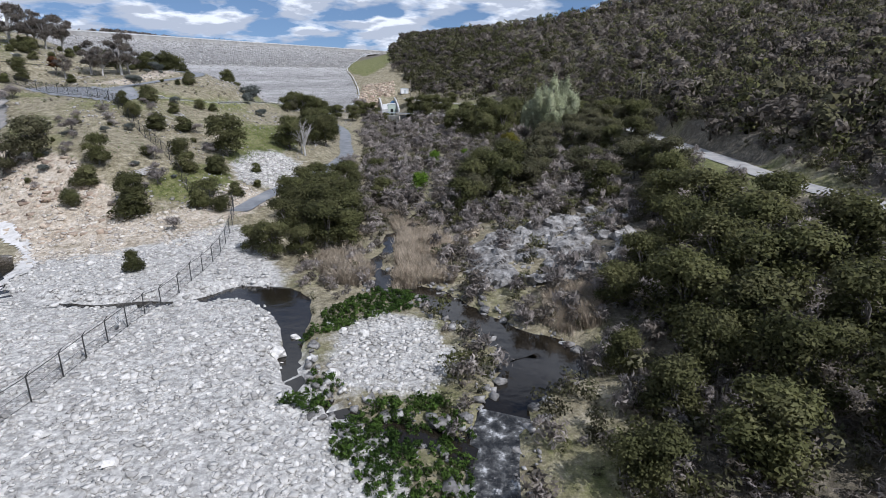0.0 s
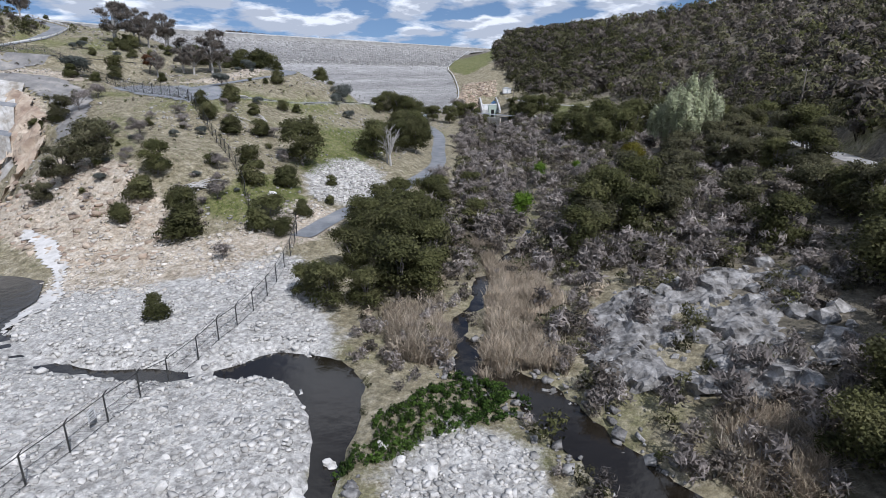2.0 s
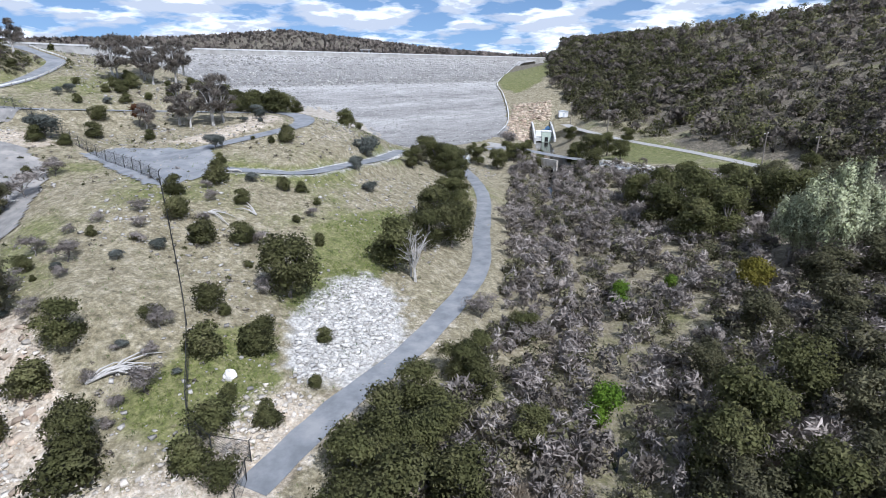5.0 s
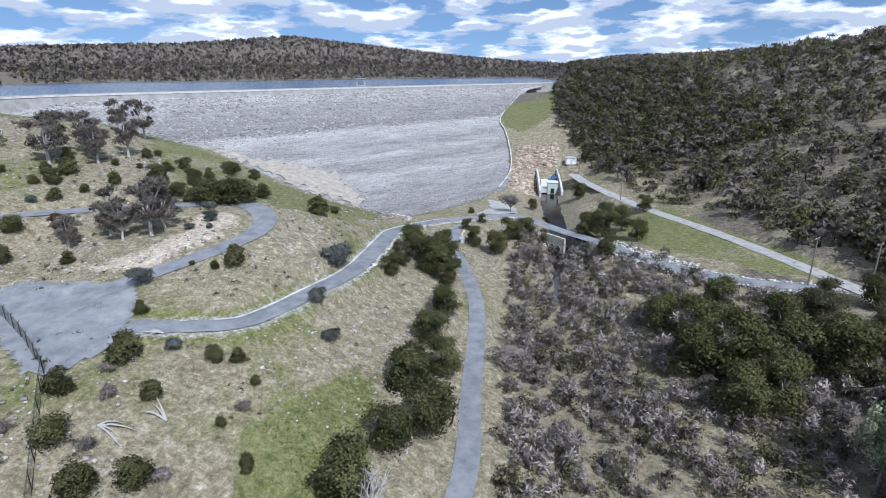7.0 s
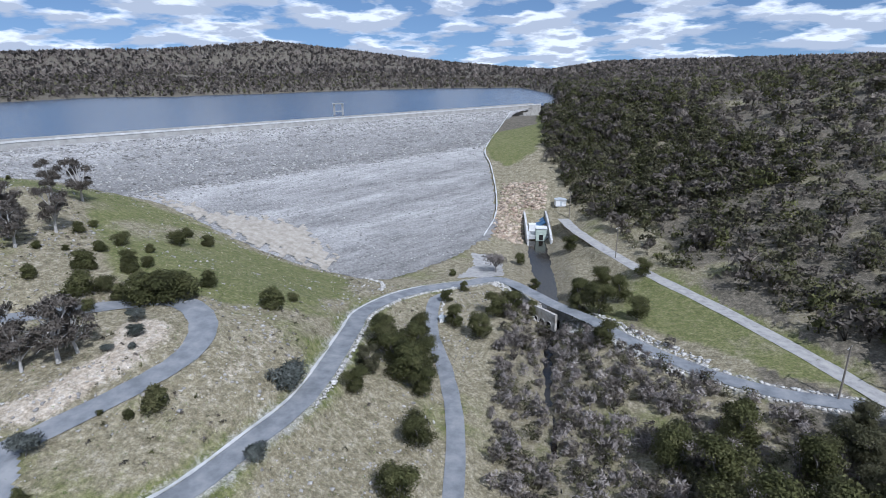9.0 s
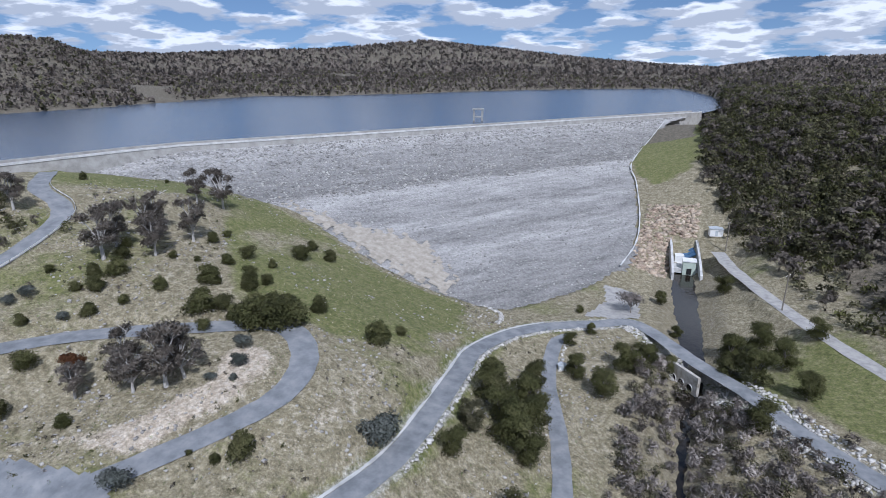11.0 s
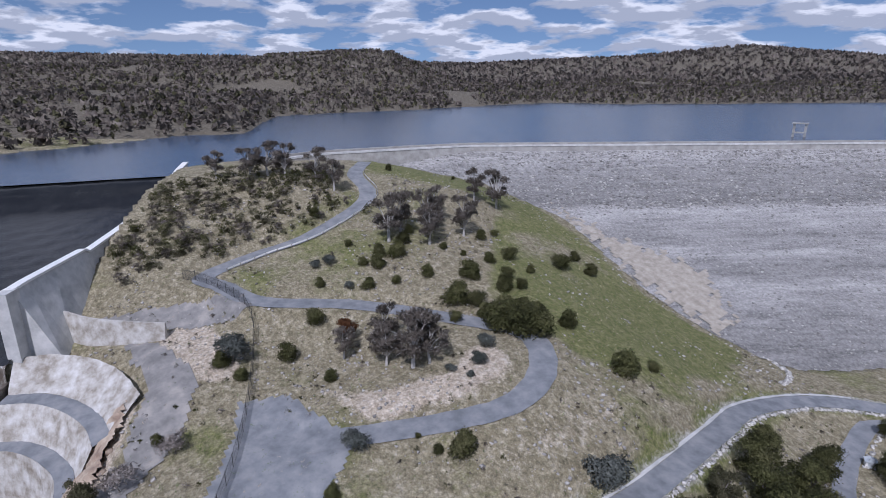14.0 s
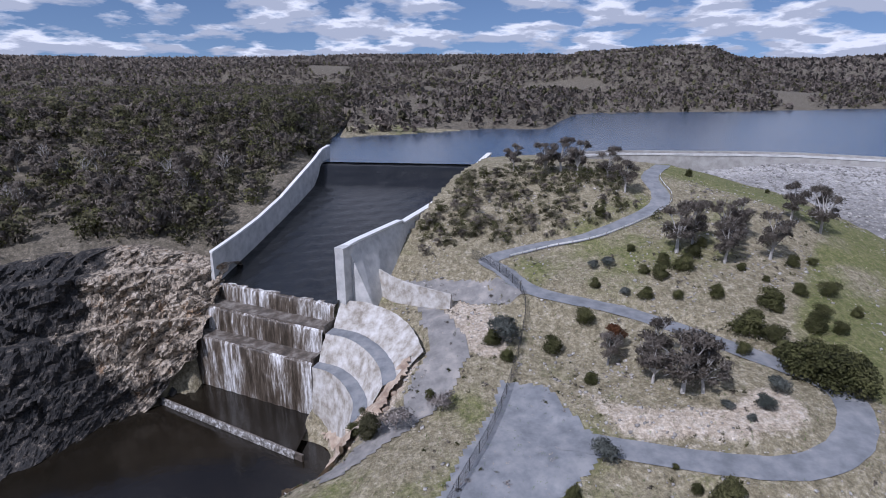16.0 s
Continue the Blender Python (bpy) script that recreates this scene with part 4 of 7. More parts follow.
def crest_wall():
    """Parapet wall along the crest: a battered concrete face with a cap, and the crest roadway behind it."""
    root = thing("wall_crest", -110, 410, 45, "pale concrete parapet along the dam crest", "wall", kind="structure")
    for name, prof, mat in (("face", [(0, 38.0), (5.6, 38.0), (4.4, 47.4), (0.0, 47.4)], M["parapet"]), ("cap", [(3.6, 47.38), (4.6, 47.38), (4.5, 48.0), (3.7, 48.0)], M["concrete"]), ("upstream_kerb", [(-3.6, 38.2), (-2.8, 38.2), (-2.8, 48.1), (-3.6, 48.1)], M["parapet"]), ("roadway", [(-2.8, 44.3), (0, 44.3), (0, 47.3), (-2.8, 47.3)], M["gravel_road"])):
        bm = bmesh.new()
        rings = []
        for i, p in enumerate(CREST_LINE):
            p = Vector(p)
            a_, b_ = Vector(CREST_LINE[max(i - 1, 0)]), Vector(CREST_LINE[min(i + 1, len(CREST_LINE) - 1)])
            d = (b_ - a_).normalized()
            side = Vector((-d.y, d.x))
            rings.append([(p.x + side.x * s_, p.y + side.y * s_, z) for s_, z in prof])
        ob = part(name, prism(bm, rings), mat, root)
        ob.matrix_parent_inverse = root.matrix_basis.inverted()


crest_wall()
edge_line = [(x + 1.2, y, float(dam_z(x, y)) + 0.9) for x, y in TOE_EDGE[13:20]]
ribbon("kerb_drain", spline(edge_line), 0.26, 0.1, M["concrete"], "pale concrete drain down the dam's abutment", "drain", 0.1)


# ---- the spillway ----
def chute_point(up, across, z):
    r = LIP_R.lerp(SILL_R, up)
    l = LIP_L.lerp(SILL_L, up)
    p = r.lerp(l, across)
    return (p.x, p.y, z)


def sheet(name, rows, mat, label="", parent=None, category="", kind="", smooth_faces=True):
    """A surface lofted through rows of points."""
    n = len(rows[0])
    co = [p for row in rows for p in row]
    fc = [(j * n + i, j * n + i + 1, (j + 1) * n + i + 1, (j + 1) * n + i) for j in range(len(rows) - 1) for i in range(n - 1)]
    me = bpy.data.meshes.new(name)
    me.from_pydata(co, [], fc)
    if smooth_faces:
        me.polygons.foreach_set("use_smooth", np.ones(len(fc), bool))
    ob = new(name, me)
    me.materials.append(mat)
    ob.parent = parent
    return tagged(ob, label, category, "", kind)


def falling_water_material():
    """Dark wet concrete under torn white veils that run downwards."""
    m = bpy.data.materials.new("falling_water")
    m.use_nodes = True
    nt = m.node_tree
    bsdf = nt.nodes["Principled BSDF"]
    bsdf.inputs["Roughness"].default_value = 0.35
    geo = nt.nodes.new("ShaderNodeNewGeometry")
    mp = nt.nodes.new("ShaderNodeMapping")
    mp.inputs["Scale"].default_value = (1.0, 1.0, 0.14)
    nt.links.new(geo.outputs["Position"], mp.inputs["Vector"])
    n1 = nt.nodes.new("ShaderNodeTexNoise")
    n1.inputs["Scale"].default_value, n1.inputs["Detail"].default_value, n1.inputs["Roughness"].default_value = 1.1, 11, 0.78
    nt.links.new(mp.outputs[0], n1.inputs["Vector"])
    n2 = nt.nodes.new("ShaderNodeTexNoise")
    n2.inputs["Scale"].default_value = 0.22
    nt.links.new(mp.outputs[0], n2.inputs["Vector"])
    add = nt.nodes.new("ShaderNodeMath")
    add.operation = "MULTIPLY_ADD"
    add.inputs[1].default_value = 0.6
    nt.links.new(n2.outputs[0], add.inputs[0])
    nt.links.new(n1.outputs[0], add.inputs[2])
    r = nt.nodes.new("ShaderNodeValToRGB")
    stops = [(0.68, (0.04, 0.031, 0.021)), (0.80, (0.12, 0.095, 0.07)), (0.87, (0.30, 0.28, 0.25)), (0.97, (0.74, 0.74, 0.73))]
    while len(r.color_ramp.elements) < len(stops):
        r.color_ramp.elements.new(0.5)
    for e, (p, c) in zip(r.color_ramp.elements, stops):
        e.position, e.color = p, (*c, 1)
    nt.links.new(add.outputs[0], r.inputs[0])
    nt.links.new(r.outputs[0], bsdf.inputs["Base Color"])
    b = nt.nodes.new("ShaderNodeBump")
    b.inputs["Distance"].default_value = 0.2
    nt.links.new(n1.outputs[0], b.inputs["Height"])
    nt.links.new(b.outputs[0], bsdf.inputs["Normal"])
    return m


M["falls"] = falling_water_material()
M["weir_foam"] = material("weir_foam", [(0.03, 0.025, 0.02), (0.20, 0.19, 0.17), (0.66, 0.66, 0.65)], 1.4, 0.5, 0.1, detail=10)
M["chute_water"] = material("chute_water", [(0.008, 0.009, 0.010), (0.016, 0.017, 0.018)], 0.2, 0.22, 0.12, bump_scale=0.55)
DOWN = Vector((LIP_R.y - LIP_L.y, LIP_L.x - LIP_R.x)).normalized()     # down the stairs of the spillway


def spillway():
    root = thing("spillway", LIP_R.x, LIP_R.y, LIP_Z, "concrete spillway with dark water over three great steps", "spillway", kind="structure")
    inv = root.matrix_basis.inverted()

    def own(ob):
        ob.parent = root
        ob.matrix_parent_inverse = inv
        return ob
    ups = np.linspace(0, 1.02, 60)
    own(sheet("chute_flow", [[chute_point(u, a, float(chute_z(u)) + 0.05 * math.sin(u * 90 + a * 20) + 0.04 * math.sin(a * 47 + u * 31)) for a in np.linspace(1, 0, 40)] for u in ups], M["chute_water"], "thin dark water sliding down the chute"))
    # training walls: up, top height, base thickness
    left = [(-0.02, 33.0, 1.6), (0.15, 34.4, 1.6), (0.3, 36.0, 1.5), (0.5, 39.0, 1.4), (0.7, 43.0, 1.3), (0.9, 46.6, 1.2), (1.0, 48.8, 1.2), (1.12, 49.4, 1.2)]
    rings, cap = [], []
    for u, top, thick in left:
        base = float(chute_z(min(max(u, 0), 1))) - 2.5
        bend = 0.02 * math.sin(u * 3.1)
        w = (LIP_L.lerp(SILL_L, u) - LIP_R.lerp(SILL_R, u)).length
        a0, a1, a2 = 1.0 - bend, 1.0 - bend + thick / w, 1.0 - bend + 0.6 / w
        rings.append([chute_point(u, a0, base), chute_point(u, a1, base), chute_point(u, a2, top), chute_point(u, a0, top)])
        cap.append([chute_point(u, a0 - 0.25 / w, top), chute_point(u, a2 + 0.25 / w, top), chute_point(u, a2 + 0.25 / w, top + 0.45), chute_point(u, a0 - 0.25 / w, top + 0.45)])
    own(part("wall_left", prism(bmesh.new(), rings), M["concrete"], None, "pale concrete training wall"))
    own(part("coping", prism(bmesh.new(), cap), M["white_paint"], None, "white weathered coping"))
    right = [(0.05, 37.6, 7.5), (0.1, 37.8, 6.6), (0.2, 37.8, 5.2), (0.33, 37.8, 3.6), (0.345, 37.0, 3.4), (0.5, 38.0, 2.6), (0.65, 39.2, 2.0), (0.8, 41.0, 1.6), (0.92, 44.0, 1.4), (1.0, 46.2, 1.4), (1.08, 47.6, 1.4)]
    rings, cap = [], []
    for u, top, thick in right:
        base = float(chute_z(min(max(u, 0), 1))) - 2.5
        w = (LIP_L.lerp(SILL_L, u) - LIP_R.lerp(SILL_R, u)).length
        a1, a2 = -thick / w, -0.9 / w
        rings.append([chute_point(u, 0, base), chute_point(u, a1, base), chute_point(u, a2, top), chute_point(u, 0, top)])
        cap.append([chute_point(u, 0.4 / w, top), chute_point(u, a2 - 0.4 / w, top), chute_point(u, a2 - 0.4 / w, top + 0.5), chute_point(u, 0.4 / w, top + 0.5)])
    own(part("wall_right", prism(bmesh.new(), rings), M["concrete"], None, "tall battered concrete training wall"))
    own(part("coping", prism(bmesh.new(), cap), M["white_paint"], None, "white weathered coping"))
    # upright pier at the free end of the right wall
    own(part("end_pier", prism(bmesh.new(), [[chute_point(u, a, z) for u, a, z in ((0.02, 0.02, zz), (0.02, -0.045, zz), (0.06, -0.045, zz), (0.06, 0.02, zz))] for zz in (23.0, 30, 38.0)]), M["concrete"]))
    # stairs: treads and risers from brink to pool: distance down, height above, height below
    edges = [(0.0, 25.0, 21.0), (5.0, 20.8, 15.2), (9.6, 15.0, 2.2)]
    for k, (d, top, low) in enumerate(edges):
        rows = []
        for z, out in ((top + 0.12, -0.8), (top, 0.15), (top - 0.5, 0.55), ((top + low) / 2, 0.8), (low, 0.95)):
            rows.append([((LIP_R.lerp(LIP_L, a) + DOWN * (d + out + 0.12 * math.sin(a * 60 + k))).x, (LIP_R.lerp(LIP_L, a) + DOWN * (d + out + 0.12 * math.sin(a * 60 + k))).y, z) for a in np.linspace(0, 1, 50)])
        own(sheet("fall", rows, M["falls"], "white veil of falling water"))
        nxt = edges[k + 1][0] if k < 2 else d + 1
        if k < 2:
            bm = bmesh.new()
            a_, b_, dd = LIP_R + DOWN * d, LIP_L + DOWN * d, DOWN * (nxt - d)
            prism(bm, [[(a_.x, a_.y, low - 9), (a_.x + dd.x, a_.y + dd.y, low - 9), (a_.x + dd.x, a_.y + dd.y, low - 0.02), (a_.x, a_.y, low + 0.02)], [(b_.x, b_.y, low - 9), (b_.x + dd.x, b_.y + dd.y, low - 9), (b_.x + dd.x, b_.y + dd.y, low - 0.02), (b_.x, b_.y, low + 0.02)]])
            own(part("tread", bm, M["dark_concrete"]))
        for side in (LIP_R, LIP_L):     # low side kerb of each step
            e = side + DOWN * (d + 0.2)
            f = side + DOWN * (nxt + 0.2)
            out = (LIP_R - LIP_L).normalized() * (0.35 if side is LIP_R else -0.35)
            bm = bmesh.new()
            prism(bm, [[(q.x - out.x, q.y - out.y, low - 1), (q.x + out.x, q.y + out.y, low - 1), (q.x + out.x, q.y + out.y, low + 1.0), (q.x - out.x, q.y - out.y, low + 1.0)] for q in (e, f)])
            own(part("step_kerb", bm, M["dark_concrete"]))
    # stilling basin behind the low weir
    wl, wr = Vector((-132.5, 76.5)), Vector((-109.5, 110.5))
    bl, br = LIP_L + DOWN * 10.4, LIP_R + DOWN * 10.4
    bm = bmesh.new()
    bm.faces.new([bm.verts.new((q.x, q.y, 2.25)) for q in (wl, wr, br, bl)])
    own(part("basin_water", bm, M["water"]))
    wd = (wr - wl).normalized()
    wn = Vector((wd.y, -wd.x))
    bm = bmesh.new()
    prism(bm, [[((q + wn * s_).x, (q + wn * s_).y, z) for s_, z in ((-0.25, -1.5), (0.3, -1.5), (0.25, 2.28), (-0.25, 2.28))] for q in (wl - wd * 2, wr + wd * 2)])
    own(part("weir", bm, M["dark_concrete"], None, "low dark concrete weir"))
    own(sheet("fall", [[((wl.lerp(wr, a) + wn * s_).x, (wl.lerp(wr, a) + wn * s_).y, z) for a in np.linspace(0, 1, 40)] for s_, z in ((0.05, 2.31), (0.25, 2.26), (0.4, 1.7), (0.5, 0.82))], M["weir_foam"], "white lip of water over the weir"))


spillway()


def terraces():
    """Curved concrete-faced benches beside the stairs."""
    lines = [[(-133, 119, 25.3), (-130.5, 125.5, 25.3), (-124.5, 131.5, 25), (-117, 135, 24.6), (-109.5, 136.5, 23.6)],
             [(-128.2, 117.5, 20.6), (-125, 123, 20.6), (-119.5, 127.5, 20.4), (-112.5, 130.5, 20), (-106.5, 131.5, 19.4)],
             [(-125.8, 116, 20.4), (-123, 120.8, 20.4), (-118, 124.8, 20.2), (-111.5, 127.8, 19.6), (-105.5, 128.6, 18.8)],
             [(-122.8, 114.5, 15.2), (-120, 119, 15.2), (-115.5, 122.6, 15), (-109, 125.2, 14.6), (-103.5, 125.5, 14)],
             [(-120.8, 113.4, 15), (-118.4, 117, 15), (-114, 120.2, 14.8), (-108, 122.6, 14.2), (-102, 122.4, 13.4)],
             [(-119.5, 112.4, 0.2), (-115.8, 115.6, 0.2), (-111.5, 118, 0.2), (-106, 119.4, 0.2), (-99.5, 118.6, 0.2)]]
    root = thing("wall_terrace", -118, 124, 15, "curved pale concrete retaining benches streaked with rust and lime", "wall", kind="structure")
    rows = [spline(l, 9) for l in lines]
    rnd = random.Random(5)
    for k, (a_, b_) in enumerate(zip(rows, rows[1:])):
        steps = 6 if k % 2 == 0 else 2
        loft = []
        for j in range(steps + 1):
            t = j / steps
            rough = 0.0 if k % 2 else 0.10
            loft.append([tuple(Vector(p).lerp(Vector(q), t) + Vector((rnd.uniform(-rough, rough), rnd.uniform(-rough, rough), 0))) for p, q in zip(a_, b_)])
        ob = sheet("retaining_face" if k % 2 == 0 else "bench", loft, M["stained_concrete"] if k % 2 == 0 else M["asphalt"], "", root, smooth_faces=False)
        ob.matrix_parent_inverse = root.matrix_basis.inverted()
    # short upper apron wall behind the bench
    bm = bmesh.new()
    top = spline([(-140, 128, 30.2), (-133.5, 132.5, 29.8), (-128, 139, 29.4), (-125.5, 144, 28.8)], 5)
    prism(bm, [[(x, y, z - 6), (x + 1.6, y - 1.0, z - 6), (x + 0.5, y - 0.3, z), (x, y, z)] for x, y, z in top])
    ob = part("retaining_face", bm, M["stained_concrete"], root)
    ob.matrix_parent_inverse = root.matrix_basis.inverted()


terraces()


# ---- plants ----
def leaf_faces(seed, lobes, count, size, long=1.0, droop=0.0, inner=0.25):
    """Small three-cornered leaf sprays on the shells of several lobes (x, y, z, rx, ry, rz), and the swell at each."""
    rs = np.random.RandomState(seed)
    lob = np.array(lobes, float)
    vol = lob[:, 3] * lob[:, 4] + lob[:, 4] * lob[:, 5] + lob[:, 3] * lob[:, 5]
    pick = rs.choice(len(lob), count, p=vol / vol.sum())
    d = rs.normal(size=(count, 3))
    d[:, 2] = np.where(d[:, 2] < -0.5, -d[:, 2], d[:, 2])
    d /= np.linalg.norm(d, axis=1)[:, None]
    rad = (1 - inner * rs.rand(count) ** 1.5) * (1 + 0.2 * rs.normal(size=count))
    c = lob[pick, :3] + d * lob[pick, 3:] * rad[:, None]
    n = d * 0.9 + rs.normal(size=(count, 3)) * 0.6
    n /= np.linalg.norm(n, axis=1)[:, None]
    t = np.cross(n, rs.normal(size=(count, 3)))
    t[:, 2] -= droop
    t /= np.linalg.norm(t, axis=1)[:, None]
    b = np.cross(n, t)
    s = size * (0.55 + 0.9 * rs.rand(count))[:, None]
    t, b = t * s * long, b * s
    q = np.stack([c - t - b * 0.6, c + t * 1.1 + b * 0.1, c - t * 0.3 + b * 0.95], 1)
    whole = c - lob[:, :3].mean(0) * (1, 1, 0.8)
    whole /= np.linalg.norm(whole, axis=1)[:, None] + 1e-6
    soft = d * 0.5 + whole * 0.5 + rs.normal(size=(count, 3)) * 0.42
    return q, soft / (np.linalg.norm(soft, axis=1)[:, None] + 1e-6)


def leaf_mesh(name, seed, lobes, count, size, mat, long=1.0, droop=0.0, inner=0.25):
    """A crown of many small leaf sprays."""
    q, soft = leaf_faces(seed, lobes, int(count * 2.4), size * 0.74, long, droop, inner)
    return quads(name, q, mat, soft)


def quads(name, q, mat, soft=None, tint=None):
    """A mesh of loose faces, all with the same number of corners."""
    q = np.asarray(q, float)
    n, k = len(q), q.shape[1]
    me = bpy.data.meshes.new(name)
    me.vertices.add(k * n)
    me.vertices.foreach_set("co", q.ravel())
    me.loops.add(k * n)
    me.loops.foreach_set("vertex_index", np.arange(k * n))
    me.polygons.add(n)
    me.polygons.foreach_set("loop_start", np.arange(0, k * n, k))
    me.update(calc_edges=True)
    if soft is not None:
        at = me.attributes.new("soft", "FLOAT_VECTOR", "POINT")
        at.data.foreach_set("vector", np.repeat(soft, k, 0).astype(np.float32).ravel())
    if tint is not None:
        at = me.attributes.new("tint", "FLOAT", "POINT")
        at.data.foreach_set("value", np.repeat(tint, k).astype(np.float32))
    if mat:
        me.materials.append(mat)
    return me


def lobes_of(seed, n, spread, low, high, radius, flat=0.8):
    r = random.Random(seed)
    out = []
    for i in range(n):
        a = 2 * math.pi * (i / n + r.uniform(-0.08, 0.08))
        k = spread * (0.35 + 0.65 * r.random())
        q = radius * r.uniform(0.75, 1.2)
        out.append((k * math.cos(a), k * math.sin(a), r.uniform(low, high), q, q * r.uniform(0.85, 1.15), q * flat))
    out.append((0, 0, high * 0.96, radius * 0.9, radius * 0.9, radius * flat))
    return out


def limb_mesh(name, seed, lobes, height, radius, mat, twigs=0):
    """A tapered, slightly bent trunk with a limb to each lobe, and thin twigs beyond."""
    r = random.Random(seed)
    bm = bmesh.new()
    fork = height * 0.32
    lean = (r.uniform(-0.3, 0.3), r.uniform(-0.3, 0.3))
    tube(bm, [(0, 0, -0.3), (lean[0] * 0.3, lean[1] * 0.3, fork * 0.5), (lean[0], lean[1], fork)], [radius, radius * 0.8, radius * 0.65], 7)
    for x, y, z, *_ in lobes:
        mid = (lean[0] + (x - lean[0]) * 0.45 + r.uniform(-0.3, 0.3), lean[1] + (y - lean[1]) * 0.45 + r.uniform(-0.3, 0.3), fork + (z - fork) * 0.6)
        tube(bm, [(lean[0], lean[1], fork * 0.92), mid, (x, y, z)], [radius * 0.5, radius * 0.32, radius * 0.12], 5)
        for _ in range(twigs):
            e = Vector((x, y, z)) + Vector((r.uniform(-1, 1), r.uniform(-1, 1), r.uniform(-0.1, 1))) * height * 0.17
            k = Vector(mid).lerp(Vector((x, y, z)), r.uniform(0.3, 1))
            tube(bm, [k, k.lerp(e, 0.5) + Vector((r.uniform(-.1, .1), r.uniform(-.1, .1), 0.1)), e], [radius * 0.16, radius * 0.1, radius * 0.03], 3)
    me = bpy.data.meshes.new(name)
    bm.to_mesh(me)
    bm.free()
    me.materials.append(mat)
    return me


KINDS = {}


def kind_of(key, name, category, label, height, parts):
    KINDS[key] = (name, category, label, height, parts)


for i in range(3):
    lb = lobes_of(10 + i, 8, 0.8, 0.45, 2.2, 0.72, 1.0) + [(0, 0, 0.7, 1.15, 1.15, 0.8)]
    kind_of(f"bush{i}", "bush", "bush", "rounded dark green bush on stony grass", 3.0,
            [("stem", limb_mesh("stem", i, lb[:4], 2.0, 0.09, M["bark"])), ("crown", leaf_mesh("crown", 20 + i, lb, 1500, 0.125, M["leaf_dark"]))])
    lb = lobes_of(30 + i, 11, 1.8, 1.2, 5.0, 1.15, 0.95) + [(0.3, -0.2, 1.5, 1.9, 1.9, 1.3)]
    kind_of(f"tree{i}", "tree", "tree", "dense dark green wattle tree beside the creek", 6.5,
            [("trunk", limb_mesh("trunk", i + 3, lb, 5, 0.2, M["bark"])), ("crown", leaf_mesh("crown", 40 + i, lb, 3500, 0.155, M["leaf_dark"], inner=0.5))])
    lb = lobes_of(50 + i, 11, 1.9, 1.5, 5.0, 1.0, 0.95) + [(0.1, 0.4, 1.6, 1.7, 1.7, 1.2)]
    kind_of(f"olive{i}", "tree", "tree", "olive-brown spreading tree on the valley slope", 6.5,
            [("trunk", limb_mesh("trunk", i + 9, lb, 5, 0.2, M["bark"], 4)), ("crown", leaf_mesh("crown", 60 + i, lb, 3300, 0.145, M["leaf_olive"], inner=0.6))])
    lb = lobes_of(70 + i, 13, 2.6, 3.0, 8.4, 1.1, 0.85)
    kind_of(f"gum{i}", "gum_tree", "tree", "tall gum tree with grey limbs and thin brown crown", 9.5,
            [("trunk", limb_mesh("trunk", i + 15, lb, 8, 0.32, M["dead_wood"], 9)), ("crown", leaf_mesh("crown", 80 + i, lb, 1900, 0.18, M["leaf_brown"], 1.4, 0.4, 0.7))])
    lb = lobes_of(90 + i, 6, 0.9, 0.9, 1.9, 0.75)
    kind_of(f"grey{i}", "shrub", "shrub", "blue-grey wattle shrub on the bank", 2.8,
            [("stem", limb_mesh("stem", i + 25, lb[:4], 2.0, 0.08, M["bark"])), ("crown", leaf_mesh("crown", 95 + i, lb, 1200, 0.12, M["leaf_grey"]))])
    lb = lobes_of(110 + i, 8, 1.2, 1.0, 2.4, 0.8)
    kind_of(f"bare{i}", "shrub", "shrub", "bare grey-brown shrub with fine twigs", 3.0,
            [("stem", limb_mesh("stem", i + 35, lb, 2.4, 0.08, M["bark"], 6)), ("crown", leaf_mesh("crown", 115 + i, lb, 620, 0.07, M["twig"], 3.2, 0.0, 1.0))])


def special(key, name, label, mat, height, lobes, count, size, long=1.0, droop=0.0, bark="bark"):
    kind_of(key, name, "tree" if height > 4 else "bush", label, height, [("trunk", limb_mesh("trunk", 77, lobes[:6], height * 0.7, height * 0.03, M[bark], 3)), ("crown", leaf_mesh("crown", 78, lobes, count, size, mat, long, droop, 0.5))])


pop = []
for k in range(22):
    a, r_ = k * 2.4, 0.35 + 2.6 * (k / 22) ** 0.6
    pop.append((r_ * math.cos(a), r_ * math.sin(a), 3.2 + 6.0 * ((k * 7) % 22) / 22 * (1.15 - r_ / 4.5), 0.75, 0.75, 2.1))
special("poplar", "poplar", "pale silvery-green poplar standing above dark scrub", M["leaf_poplar"], 11.5, pop, 5200, 0.17, 1.0)
special("bright", "willow_bush", "bright yellow-green willow bush among grey scrub", M["leaf_bright"], 4.0, lobes_of(5, 7, 1.0, 0.9, 2.9, 0.9, 1.2), 2200, 0.13)
special("yellow", "wattle", "yellow-flowering wattle tree in dark scrub", M["leaf_yellow"], 4.5, lobes_of(6, 7, 1.4, 1.6, 3.4, 1.0), 2200, 0.15)
special("rust", "shrub", "rust-brown dying shrub below a gum tree", M["leaf_rust"], 4.2, lobes_of(8, 6, 1.1, 1.4, 3.2, 0.9), 1200, 0.15)
dead_lobes = lobes_of(9, 10, 1.9, 2.5, 6.5, 0.6)
kind_of("dead", "dead_tree", "tree", "bleached dead tree with bare white limbs", 7.0, [("trunk", limb_mesh("trunk", 99, dead_lobes, 6.0, 0.24, M["dead_wood"], 7))])
first_made = {}


